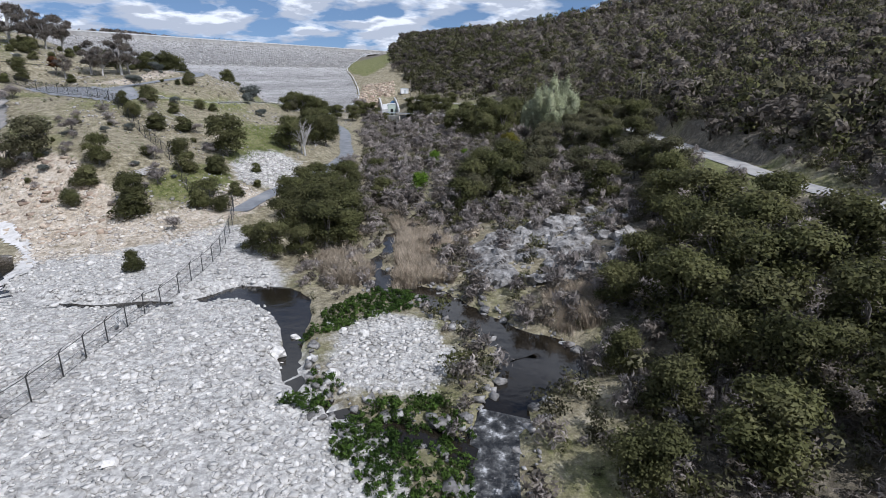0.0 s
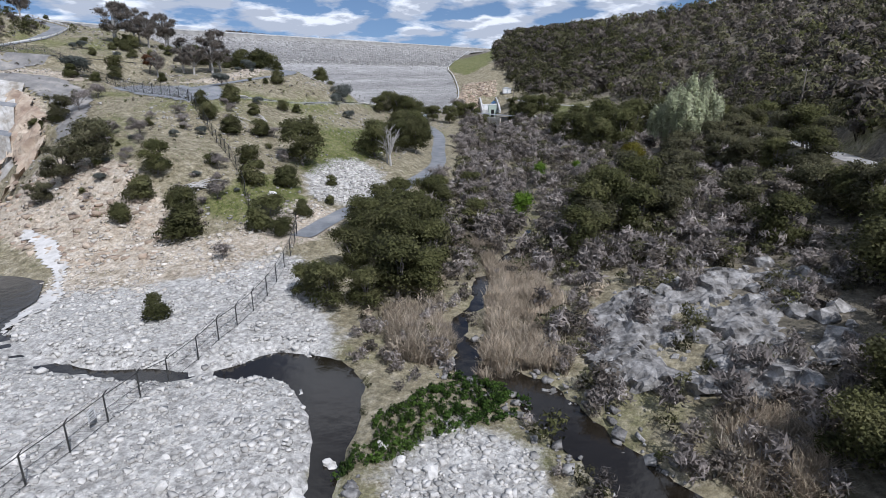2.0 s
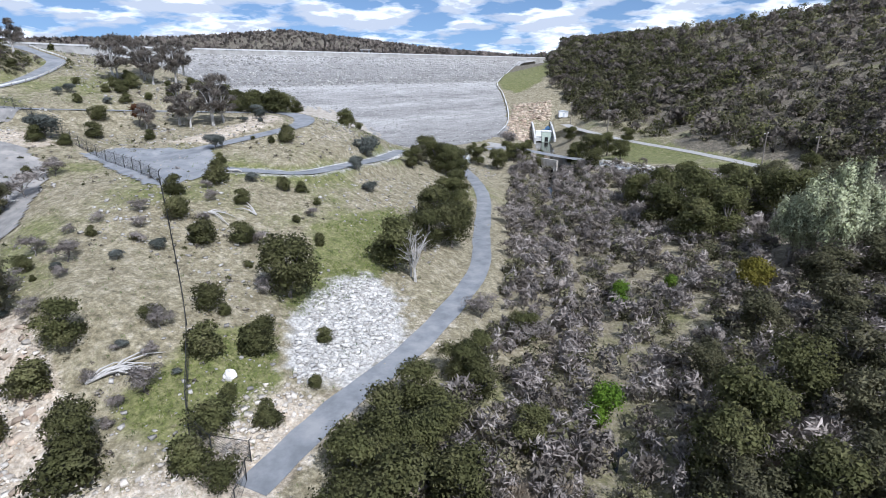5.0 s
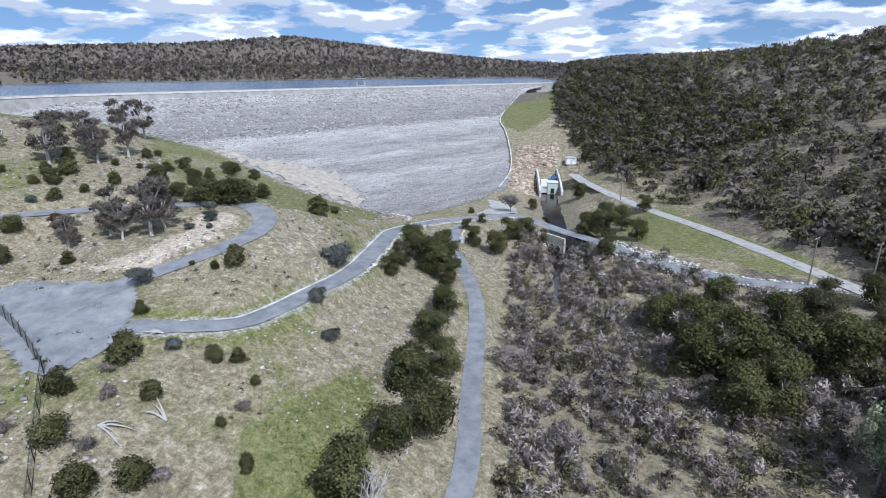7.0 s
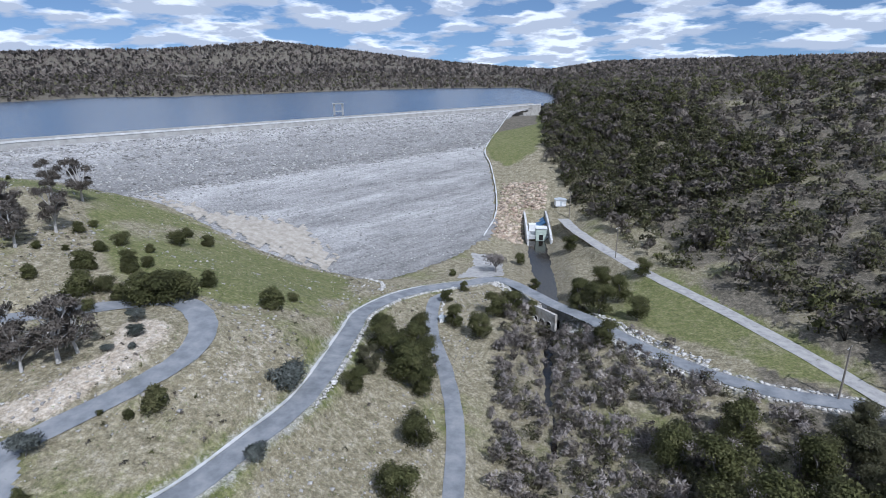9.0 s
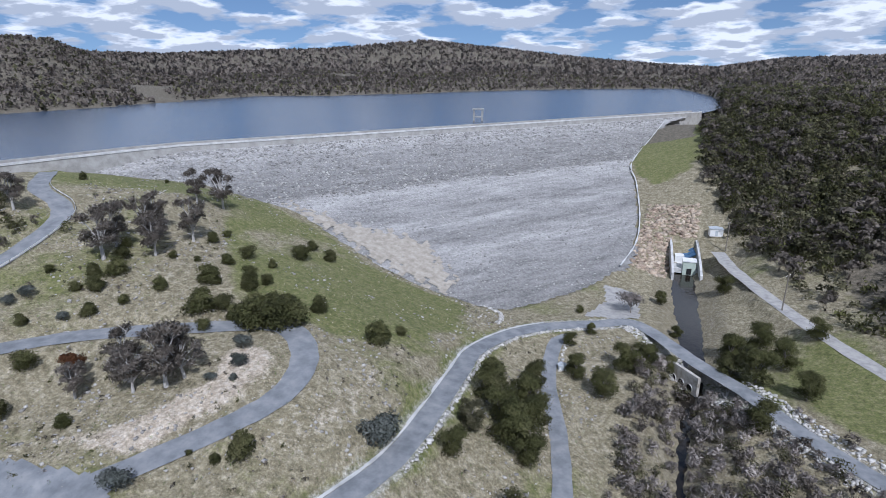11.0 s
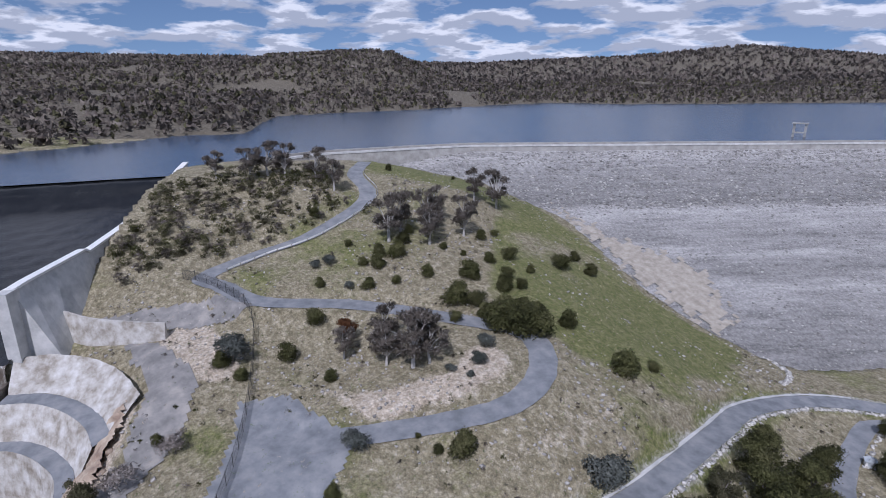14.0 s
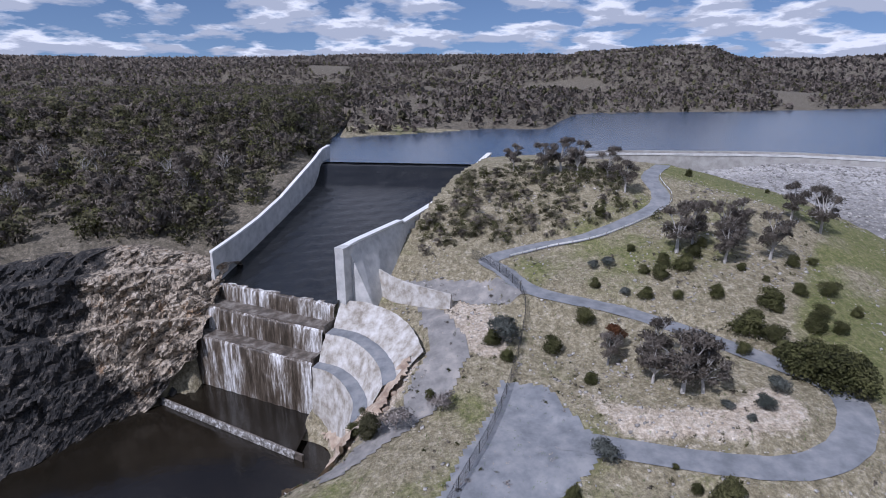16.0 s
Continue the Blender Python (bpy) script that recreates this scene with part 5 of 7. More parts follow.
def plant(key, x, y, height, rz=0.0, group="", wide=1.0, sink=0.1):
    name, category, label, nominal, parts = KINDS[key]
    s_ = height / nominal
    m = pose(x, y, lie(x, y) - sink, 0, 0, rz) @ Matrix.Diagonal((s_ * wide, s_ * wide, s_, 1))
    if key in first_made:
        ob = copy_thing(first_made[key], m)
    else:
        ob = new(name)
        for pn, me in parts:
            c = new(pn, me)
            c.parent = ob
        ob.matrix_basis = Matrix()
        tagged(ob, label, category)
        first_made[key] = ob
        ob.matrix_basis = m
        protos.append((ob, m))
        ob.matrix_basis = Matrix()
    if group:
        ob["group"] = group
    return ob


def off_roads(x, y, margin=4.0):
    ok = np.ones(x.shape, bool)
    for line, half in ROADS:
        ok &= near_line(x, y, line) > half + margin
    return ok


protos = []
turn = random.Random(11)


def plant_row(key, places, group, wide=1.0, most=99.0, scale=1.0):
    for i, (x, y, h) in enumerate(places):
        k = f"{key}{i % 3}" if f"{key}0" in KINDS else key
        plant(k, x, y, min(h * scale, most), turn.uniform(0, 360), group, wide * turn.uniform(0.9, 1.15))


plant_row("bush", [(-100.7, 197.0, 6.5), (-97.8, 199.7, 4.5), (-88.4, 198.0, 7.6), (-84.0, 200.3, 8), (-82.1, 202.9, 7), (-82.7, 211.5, 4.8), (-67.1, 210.2, 6), (-66.2, 217.9, 2.8), (-108.0, 205.6, 5.4), (-100.2, 209.8, 4.8), (-98.8, 213.5, 3.5), (-106.6, 206.3, 3.5), (-112.5, 197.1, 3.9), (-113.8, 189.5, 2.7), (-121.5, 189.3, 4.2), (-123.2, 195.5, 5)], "bushes on the knoll", 1.15, scale=0.85)
plant_row("bush", [(-115.7, 183.7, 3.4), (-121.5, 207.8, 2.3), (-117.3, 211.0, 1.8), (-112.3, 215.1, 3.3), (-112.0, 221.5, 4.3), (-105.2, 222.5, 3.0), (-123.5, 221.5, 3.5), (-107.1, 235.5, 5.4), (-105.1, 244.8, 4.2), (-112.1, 245.9, 3.8), (-124.3, 226.9, 2.5), (-92, 203, 5.4), (-90, 206, 5), (-104, 214, 3.6), (-94, 199, 4.4), (-88, 208, 4.6), (-128, 200, 4), (-132, 204, 3.4), (-126, 192, 3.8)], "bushes on the knoll", 1.15, scale=0.85)
plant_row("bush", [(-66.1, 172.6, 4.5), (-111.4, 169.0, 4.2), (-94.9, 164.8, 2.8), (-68.3, 169.6, 1.9), (-72.1, 168.5, 1.1), (-105.6, 161.1, 4.2), (-152.3, 186.9, 3.3), (-133.8, 187.6, 2.3), (-121.8, 174.9, 2.7), (-124.2, 186.7, 2.6), (-95.4, 192.4, 3.1), (-39.9, 272.8, 2.7), (-176.9, 224.1, 2.9), (-169.6, 245.8, 1.7), (-109, 150, 4), (-104, 152, 3), (-97, 124, 3.2), (-94, 126, 3.4), (-98, 137, 2.4)], "bushes beside the hairpin road", 1.1, scale=0.9)
plant_row("grey", [(-80.2, 186.5, 2.7), (-83.6, 190.7, 3.2), (-81.6, 181.4, 1.6), (-78.3, 183.1, 1.3), (-129.0, 180.4, 2.6), (-129.1, 176.9, 2.4), (-53.5, 189.2, 5.5), (-76, 160, 3.6), (-43.8, 163.5, 2.5), (-49.4, 170.7, 3.3), (-109.3, 152.2, 5.5), (-118, 180, 2.2)], "grey shrubs on the banks", 1.1)
plant_row("gum", [(-130.6, 197.4, 11.5), (-130.1, 209.0, 11), (-126.1, 217.7, 10.5), (-139.4, 240.2, 11), (-143.2, 234.5, 9.5), (-163.1, 197.8, 9.0), (-134, 203, 10), (-136, 215, 9), (-125, 206, 9), (-172, 196, 9), (-176, 188, 10), (-178, 178, 9), (-180, 184, 9.5), (-184, 170, 8)], "gum trees on the knoll", 1.05, scale=1.12)
plant_row("gum", [(-87.2, 177.2, 12), (-94.9, 175.5, 10), (-99.0, 169.4, 7), (-86.2, 180.1, 9), (-90, 181, 9), (-91, 174, 8)], "gum trees inside the hairpin", 1.0)
rc = random.Random(31)
for k in range(26):
    x, y = rc.uniform(-205, -163), rc.uniform(12, 84)
    plant("dead" if k % 5 == 0 else f"gum{k % 3}", x, y, rc.uniform(6.5, 10.5), rc.uniform(0, 360), "pale-limbed trees above the rock cut")
plant("rust", -102.9, 171.8, 5.6, 20)
plant_row("tree", [(-45.0, 216.2, 8), (-37.1, 207.4, 9), (-47.8, 224.5, 5.5), (-35.4, 215.0, 8), (-43.7, 196.3, 6), (-33.1, 239.5, 6.5), (-26.1, 234.5, 7), (-23.6, 246.1, 7), (-34.1, 259.9, 3.6), (-37.6, 251.7, 4), (-19.5, 250.6, 6.5), (-14.2, 256.0, 5), (-20.5, 297.7, 4.6), (-3.3, 306.9, 7), (-1.8, 254.6, 8), (3.4, 252.8, 9), (9.0, 261.1, 9), (-14.4, 277.0, 4.2), (12.5, 247.7, 7), (17.0, 275.2, 6), (-1, 268, 8), (5, 272, 8), (-41, 211, 8), (-39, 221, 8), (-40, 230, 7), (-33, 205, 7)], "trees by the bridge", 1.05)
plant_row("tree", [(-40.2, 120.5, 9), (-30.4, 136.6, 8.4), (-29.5, 160.4, 9), (-24.4, 151.9, 9), (-28, 146, 8), (-26, 168, 8), (-30, 176, 7.5), (-31, 190, 7), (-55.5, 100.1, 6), (-46.4, 91.1, 6.4), (22.3, 178.6, 13), (30.2, 180.1, 12), (15.9, 180.2, 10), (18, 190, 11), (26, 170, 11), (12, 196, 9), (32, 192, 10), (24, 202, 9.5), (38, 178, 11), (20, 168, 9), (10, 102, 9), (13, 107, 9.5), (8, 92, 7), (16, 98, 8.5), (19, 113, 9), (3.6, 234.0, 7)], "dark trees on the valley floor", 1.1)
plant_row("tree", [(-19.9, 73.7, 5.5), (-13.4, 77.4, 8), (-14.4, 85.5, 8.4), (-10.4, 79.0, 6), (-20.0, 83.5, 6.3), (-16.2, 75.0, 4.9), (-23.3, 76.1, 4.0), (-13.2, 111.2, 5.3), (-6.8, 104.6, 5.7), (-9.3, 125.2, 5), (-17, 91, 8), (-12, 95, 7.4), (-18, 97, 6), (-16, 104, 5.4), (-11, 88, 7), (-20, 90, 6), (-20.5, 100, 7), (-19, 106, 7), (-21.5, 95, 6.5), (-15.5, 113, 6), (-14, 117, 5.5), (-16, 99, 7)], "dark trees by the track", 1.1)
plant_row("bush", [(-55.7, 95.8, 4.0), (-46.6, 112.0, 3.9), (-42.8, 105.4, 4.0), (-38.8, 108.4, 3.7), (-39.1, 111.1, 3.0), (-32.6, 113.9, 2.3), (-30.5, 106.5, 1.7), (-36.6, 96.9, 3.6), (-32.4, 99.6, 2.9), (-36.3, 92.5, 3.7), (-32.5, 91.7, 3.0), (-51.8, 128.9, 3.6), (-56.1, 125.6, 4.0), (-62.6, 129.1, 3.8), (-67.3, 135.3, 3.6), (-65.1, 143.9, 4.4), (-55.0, 149.0, 2.8), (-57.9, 139.5, 2.8), (-45.3, 89.1, 5), (-56.1, 91.3, 3.2), (-35.8, 68.0, 3.0)], "bushes on the left bank", 1.15)
plant_row("bare", [(-92.5, 131.0, 4.6), (-94.0, 138.8, 3.6), (-67.1, 113.1, 3.2), (-72.6, 113.7, 3.0), (-69.8, 106.5, 3.2), (-45.4, 98.7, 3.0), (-46.5, 96.4, 1.7), (-47.3, 102.6, 1.8), (-48.6, 106.1, 3.0), (-37.0, 83.7, 2.4), (-15.6, 128.9, 4), (-9.2, 124.4, 4), (-27.1, 280.9, 7), (-16.5, 176.7, 5), (-6.6, 156.8, 5)], "bare shrubs on the slopes", 1.15)
rb = random.Random(44)
for k in range(46):
    x, y = rb.uniform(-74, -36), rb.uniform(94, 160)
    if bool(off_roads(np.array([x]), np.array([y]), 1.5)[0]) and not bool(inside(np.array([x]), np.array([y]), RIPRAP)[0]):
        plant(("bare0", "bush1", "bare1", "grey2", "bush2")[k % 5], x, y, rb.uniform(0.9, 2.4), rb.uniform(0, 360), "small shrubs on the left bank", 1.15)
plant_row("olive", [(-67.4, 101.5, 9), (-70.9, 99.0, 6.5), (-93.2, 126.4, 6), (-71.4, 94.8, 4.1), (-44.4, 204.6, 6), (30, 130, 8), (20, 128, 8), (26, 118, 8.5), (14, 108, 7.5), (20, 100, 7.5), (10, 98, 7), (24, 108, 8), (32, 142, 8), (36, 128, 8), (30, 100, 8), (12, 118, 7)], "olive trees on the valley floor", 1.1)
plant_row("tree", [(24, 46, 7), (30, 52, 7.5), (27, 40, 7), (22, 38, 5.5), (33, 46, 7.5), (36, 56, 7.5), (30, 62, 6.5), (24, 56, 5.5), (18, 34, 5), (26, 33, 6.5), (33, 37, 7.5), (21, 28, 6), (29, 27, 7), (37, 68, 7), (42, 62, 7), (40, 48, 8), (14, 28, 4.5), (17, 41, 4), (34, 74, 6.5), (38, 82, 7), (30, 88, 6.5), (20, 52, 4.5)], "dark trees on the near bank", 1.2, scale=1.12)
rv = random.Random(21)
verge_trees = []
for k in range(90):
    x, y = rv.uniform(38, 53), rv.uniform(86, 205)
    if not (x > 44 and y < 114):
        verge_trees.append((x, y, rv.uniform(5.5, 8.5)))
plant_row("olive", verge_trees[:24], "trees below the gravel road", 1.15)
plant_row("tree", verge_trees[24:40], "trees below the gravel road", 1.1)
plant("yellow", 23.5, 143.3, 6.5, 0)
for x, y, h in ((34.6, 150.4, 19.0), (39.2, 152.6, 18), (31.6, 153.5, 15)):
    plant("poplar", x, y, h, x * 9, "pale poplars", 0.8)
for x, y, h in ((4.3, 139.9, 4.6), (0.0, 110.2, 5.2), (12.4, 145.6, 3.4)):
    plant("bright", x, y, h, x * 20, "bright willow bushes")
for x, y, h in ((-26.6, 134.4, 8.5), (-27.6, 135.6, 6.5)):
    plant("dead", x, y, h, x * 31, "bleached dead trees")
for ob, m in protos:
    ob.matrix_basis = m


# ---- woods, scrub and reeds that nobody could count ----
def crowd(name, places, heights, shapes, seed, label, category, sink=0.3):
    """One joined mesh of many crowns. shapes: (quads of a unit-high crown, material)."""
    rs = np.random.RandomState(seed)
    places, heights = np.asarray(places), np.asarray(heights)
    zs = ground(places[:, 0], places[:, 1]) - sink
    which = rs.randint(0, len(shapes), len(places))
    all_q, mats, idx, softs, tints = [], [], [], [], []
    for k, ((q, soft), mat) in enumerate(shapes):
        sel = np.where(which == k)[0]
        if not len(sel):
            continue
        a = rs.rand(len(sel)) * 2 * math.pi
        c, s = np.cos(a)[:, None], np.sin(a)[:, None]
        h = heights[sel]
        w = h * (0.85 + 0.3 * rs.rand(len(sel)))
        qq = np.empty((len(sel),) + q.shape)
        qq[..., 0] = (q[None, ..., 0] * c[:, :, None] - q[None, ..., 1] * s[:, :, None]) * w[:, None, None] + places[sel, 0][:, None, None]
        qq[..., 1] = (q[None, ..., 0] * s[:, :, None] + q[None, ..., 1] * c[:, :, None]) * w[:, None, None] + places[sel, 1][:, None, None]
        qq[..., 2] = q[None, ..., 2] * h[:, None, None] + zs[sel][:, None, None]
        all_q.append(qq.reshape(-1, q.shape[1], 3))
        ss = np.stack([soft[None, :, 0] * c - soft[None, :, 1] * s, soft[None, :, 0] * s + soft[None, :, 1] * c, np.repeat(soft[None, :, 2], len(sel), 0)], -1)
        softs.append(ss.reshape(-1, 3))
        tints.append(np.repeat(0.7 * (rs.rand(len(sel)) - 0.5), len(q)))
        if mat not in mats:
            mats.append(mat)
        idx.append(np.full(len(sel) * len(q), mats.index(mat), np.int32))
    me = quads(name, np.concatenate(all_q), None, np.concatenate(softs), np.concatenate(tints))
    for m in mats:
        me.materials.append(m)
    me.polygons.foreach_set("material_index", np.concatenate(idx))
    return tagged(new(name, me), label, category, "", "stuff")


def unit_crown(seed, count, size, low=0.25, wide=0.34, long=1.0, inner=0.4, n=6, trunk=True, roof=0.0):
    """Leaf faces of a crown one metre high, with thin stems, and the swell at each."""
    lb = lobes_of(seed, n, wide * 0.75, low + 0.15, 0.80, wide * 0.55)
    q, soft = leaf_faces(seed + 500, lb, count, size, long, 0.1, inner)
    soft = soft + (0, 0, roof)
    soft = soft / np.linalg.norm(soft, axis=1)[:, None]
    if trunk:
        extra = []
        for x, y, z, *_ in [(0, 0, 0.55)] + lb[:3]:
            for ax in (0.012, -0.012):
                extra.append([(-0.014, ax, 0), (0.014, -ax, 0), (x, y, z)])
        q = np.concatenate([q, np.array(extra)])
        soft = np.concatenate([soft, np.tile((0.5, -0.6, 0.6), (len(extra), 1))])
    return q, soft


def scatter(seed, count, box_, keep):
    rs = np.random.RandomState(seed)
    x, y = rs.uniform(box_[0], box_[1], count), rs.uniform(box_[2], box_[3], count)
    k = keep(x, y)
    return np.stack([x[k], y[k]], -1)


WOOD = [(unit_crown(seed, 96, 0.068, low, wide, long, inner, n=9, roof=0.25), M[leaf]) for seed, low, wide, long, inner, leaf in (
    (201, 0.0, 0.46, 1.0, 0.5, "leaf_olive"), (202, 0.0, 0.46, 1.0, 0.5, "leaf_dark"), (203, 0.15, 0.40, 1.3, 0.6, "leaf_brown"), (204, 0.0, 0.48, 1.0, 0.5, "leaf_olive"),
    (205, 0.3, 0.38, 1.5, 0.9, "leaf_brown"), (207, 0.25, 0.40, 1.5, 0.9, "leaf_brown"), (206, 0.05, 0.46, 1.0, 0.6, "leaf_olive"))]
hill_edge = lambda y: np.interp(y, [0, 60, 100, 150, 200, 220, 250, 283, 318, 345, 400, 470, 560], [82, 64, 62, 66, 64, 58, 43, 24, 9, 0, -19, -23, -14])
trees = scatter(1, 11000, (-30, 330, 0, 640), lambda x, y: (x > hill_edge(y)) & off_roads(x, y, 2.5) & (lumps(x, y, 22, 4) > -0.6) & (lumps(x, y, 8, 2) > -0.72) & (np.hypot(x, y - 130) < 560))
crowd("woodland", trees, 3.0 + 5.6 * np.random.RandomState(2).rand(len(trees)) ** 1.8, WOOD, 3, "dense olive and brown eucalypt wood on the hillside", "woodland")
trees = scatter(86, 1700, (56, 125, 40, 262), lambda x, y: (x > np.interp(y, [40, 215, 262], [60, 60, 48])) & off_roads(x, y, 1.5))
crowd("woodland", trees, 2.6 + 3.4 * np.random.RandomState(87).rand(len(trees)), WOOD, 88, "olive trees and tall scrub above the gravel road", "woodland")
trees = scatter(83, 2600, (-26, 90, 320, 560), lambda x, y: (x > hill_edge(y) + 2.5) & (x < hill_edge(y) + 75) & off_roads(x, y, 2.5))
crowd("woodland", trees, 4.0 + 3.6 * np.random.RandomState(84).rand(len(trees)), [(WOOD[0]), (WOOD[1]), (WOOD[3]), (WOOD[1]), (WOOD[4])], 85, "dark eucalypt wood beside the dam's abutment", "woodland")
trees = scatter(4, 5800, (-520, -118, -100, 104), lambda x, y: (ground(x, y) > 24) & (chute(x, y)[1] > 1.12) & ~inside(x, y, CLIFF))
crowd("woodland", trees, 4.4 + 3.4 * np.random.RandomState(5).rand(len(trees)), WOOD, 6, "grey-brown eucalypt wood above the rock cut", "woodland")
FAR = [(unit_crown(210 + k, 10, 0.32, 0.0, 0.66 + 0.06 * k, n=4, trunk=False, roof=0.7), M[m]) for k, m in enumerate(("leaf_olive", "leaf_far_haze", "leaf_far_haze", "leaf_brown"))]


def far_wood(x, y):
    dx, dy = x - HUB[0], y - HUB[1]
    b = np.degrees(np.arctan2(-dx, dy))
    r = np.hypot(dx, dy)
    return (b > -36) & (b < 126) & (r > np.where(b > 80, 262, np.where(b < 2, 545, 330))) & (x < -200 + 2000 * (b < 60)) & (r < 1180) & (ground(x, y) > LAKE + 0.5) & (lumps(x, y, 75, 5) < 0.66)


trees = scatter(7, 92000, (-1250, 760, -500, 1250), far_wood)
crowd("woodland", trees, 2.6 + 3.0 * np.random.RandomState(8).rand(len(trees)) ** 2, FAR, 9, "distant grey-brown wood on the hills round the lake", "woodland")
trees = scatter(77, 42000, (-2700, 1500, -900, 2700), lambda x, y: (np.hypot(x, y - 131) > 1150) & (np.hypot(x, y - 131) < 2700) & (ground(x, y) > LAKE + 4) & (np.degrees(np.arctan2(-(x + 12), y - 131)) > -36) & (np.degrees(np.arctan2(-(x + 12), y - 131)) < 126))
crowd("woodland", trees, 5 + 4 * np.random.RandomState(8).rand(len(trees)), [(unit_crown(218 + k, 6, 0.5, 0.0, 0.95, n=3, trunk=False, roof=0.8), M[m]) for k, m in enumerate(("leaf_far_haze", "leaf_brown"))], 10, "far hills covered in dark wood", "woodland")
under = scatter(78, 4200, (-30, 330, 0, 640), lambda x, y: (x > hill_edge(y) + 1.0) & off_roads(x, y, 2.0) & (np.hypot(x, y - 130) < 520))
crowd("understorey", under, 1.0 + 1.3 * np.random.RandomState(79).rand(len(under)), [(unit_crown(240 + k, 34, 0.26, 0.0, 1.3, n=8, trunk=False), M[m]) for k, m in enumerate(("leaf_olive", "leaf_brown", "leaf_dark"))], 80, "low olive scrub under the hillside trees", "scrub")
# scrub along the creek
SCRUB = [(unit_crown(220, 190, 0.034, 0.05, 0.44, 3.4, 0.9, n=9), M["twig"]), (unit_crown(221, 190, 0.034, 0.05, 0.44, 3.4, 0.9, n=9), M["twig"]), (unit_crown(222, 160, 0.050, 0.05, 0.42, n=9), M["leaf_olive"]), (unit_crown(223, 170, 0.044, 0.05, 0.42, 1.8, 0.8, n=9), M["leaf_brown"]), (unit_crown(224, 170, 0.042, 0.05, 0.42, 2.2, 0.9, n=9), M["twig"])]
LOW = [(unit_crown(250 + k, 40, 0.11, 0.0, 0.6, 1.3, 0.8, trunk=False), M[m]) for k, m in enumerate(("leaf_olive", "leaf_dark", "leaf_brown", "twig"))]
REED_MIX = [(unit_crown(228, 120, 0.05, 0.02, 0.45, 2.6, 0.9, trunk=False), M["reed"])]
valley = lambda x, y: (x > np.interp(y, [60, 90, 110, 140, 170, 210, 240, 258], [-9, -12, -16, -13, -16, -20, -22, -26])) & (x < np.interp(y, [60, 90, 120, 180, 215, 240, 258], [16, 34, 44, 44, 36, 12, 0])) & (near_line(x, y, CREEK) > np.interp(y, [60, 90, 110, 230, 260], [2.2, 1.2, 0.6, 0.8, 1.6])) & off_roads(x, y, 1.5)
sc = scatter(12, 3000, (-30, 46, 84, 256), valley)
crowd("scrub", sc, 1.6 + 2.6 * np.random.RandomState(13).rand(len(sc)), SCRUB, 14, "tangled grey-brown creek scrub", "scrub")
sc = scatter(15, 1500, (2, 62, 10, 100), lambda x, y: (near_line(x, y, CREEK) > 2.6) & off_roads(x, y, 2) & (~inside(x, y, ROCK_SHELF) | (lumps(x, y, 4, 2) > 0.0)) & (y + x > 20))
crowd("scrub", sc, 1.0 + 2.2 * np.random.RandomState(16).rand(len(sc)), SCRUB + [(unit_crown(225, 160, 0.050, 0.05, 0.42), M["leaf_dark"])], 17, "olive scrub on the rocky bank", "scrub")
sc = scatter(24, 420, (-16, 8, 56, 100), lambda x, y: (near_line(x, y, CREEK) > 1.4) & (near_line(x, y, POND) > 2.2) & ~inside(x, y, [(-12, 48), (-8, 51), (-4, 55), (2, 57), (2, 61), (-5, 63), (-10, 58)]) & ~inside(x, y, [(-3.4, 62), (3.6, 64), (4.4, 77), (1, 88), (-5, 92)]) & ~inside(x, y, ISLAND))
crowd("scrub", sc, 0.7 + 1.5 * np.random.RandomState(25).rand(len(sc)), SCRUB + REED_MIX, 26, "brown shrubs and dead stalks beside the pond", "scrub")
sc = scatter(18, 4600, (-190, -40, 85, 262), lambda x, y: off_roads(x, y, 1.5) & (ground(x, y) > 3) & ~inside(x, y, DAM_FOOTPRINT) & (lumps(x, y, 9, 3) > -0.05) & (x > -180) & ((chute(x, y)[1] < -0.3) | (chute(x, y)[0] < 0)) & ~inside(x, y, BENCH) & ~inside(x, y, KNOLL_GREEN))
crowd("scrub", sc, 0.25 + 0.75 * np.random.RandomState(19).rand(len(sc)), LOW, 20, "low scattered shrubs on dry grass", "scrub")
sc = scatter(21, 430, (-184, -146, 138, 200), lambda x, y: off_roads(x, y, 1.0) & (chute(x, y)[1] < -0.1))
crowd("scrub", sc, 1.5 + 2.4 * np.random.RandomState(22).rand(len(sc)), [(unit_crown(226, 160, 0.055, 0.05, 0.42), M["leaf_dark"]), SCRUB[2], SCRUB[2], SCRUB[3]], 23, "dark scrub on top of the knoll", "scrub")


def blades(seed, n, lean, width=0.012, spread=0.22):
    """A unit-high tuft of bent blades."""
    rs = np.random.RandomState(seed)
    out = []
    for _ in range(n):
        a, o = rs.rand() * 6.28, rs.rand(2) * spread * 2 - spread
        l = lean * (0.3 + rs.rand())
        d = np.array([math.cos(a), math.sin(a)])
        h = 0.6 + 0.5 * rs.rand()
        side = np.array([-d[1], d[0]]) * width
        p0, p1, p2 = o, o + d * l * 0.3, o + d * l
        out.append([(*(p0 - side), 0), (*(p0 + side), 0), (*(p1 + side), h * 0.6), (*(p1 - side), h * 0.6)])
        out.append([(*(p1 - side), h * 0.6), (*(p1 + side), h * 0.6), (*(p2 + side * 0.3), h), (*(p2 - side * 0.3), h)])
    lit = rs.normal(size=(len(out), 3)) * 0.3 + (0, 0, 1.0)
    return np.array(out), lit / np.linalg.norm(lit, axis=1)[:, None]


REEDS = [(blades(k, 26, 0.6, 0.017, 0.3), M["reed"]) for k in range(3)]
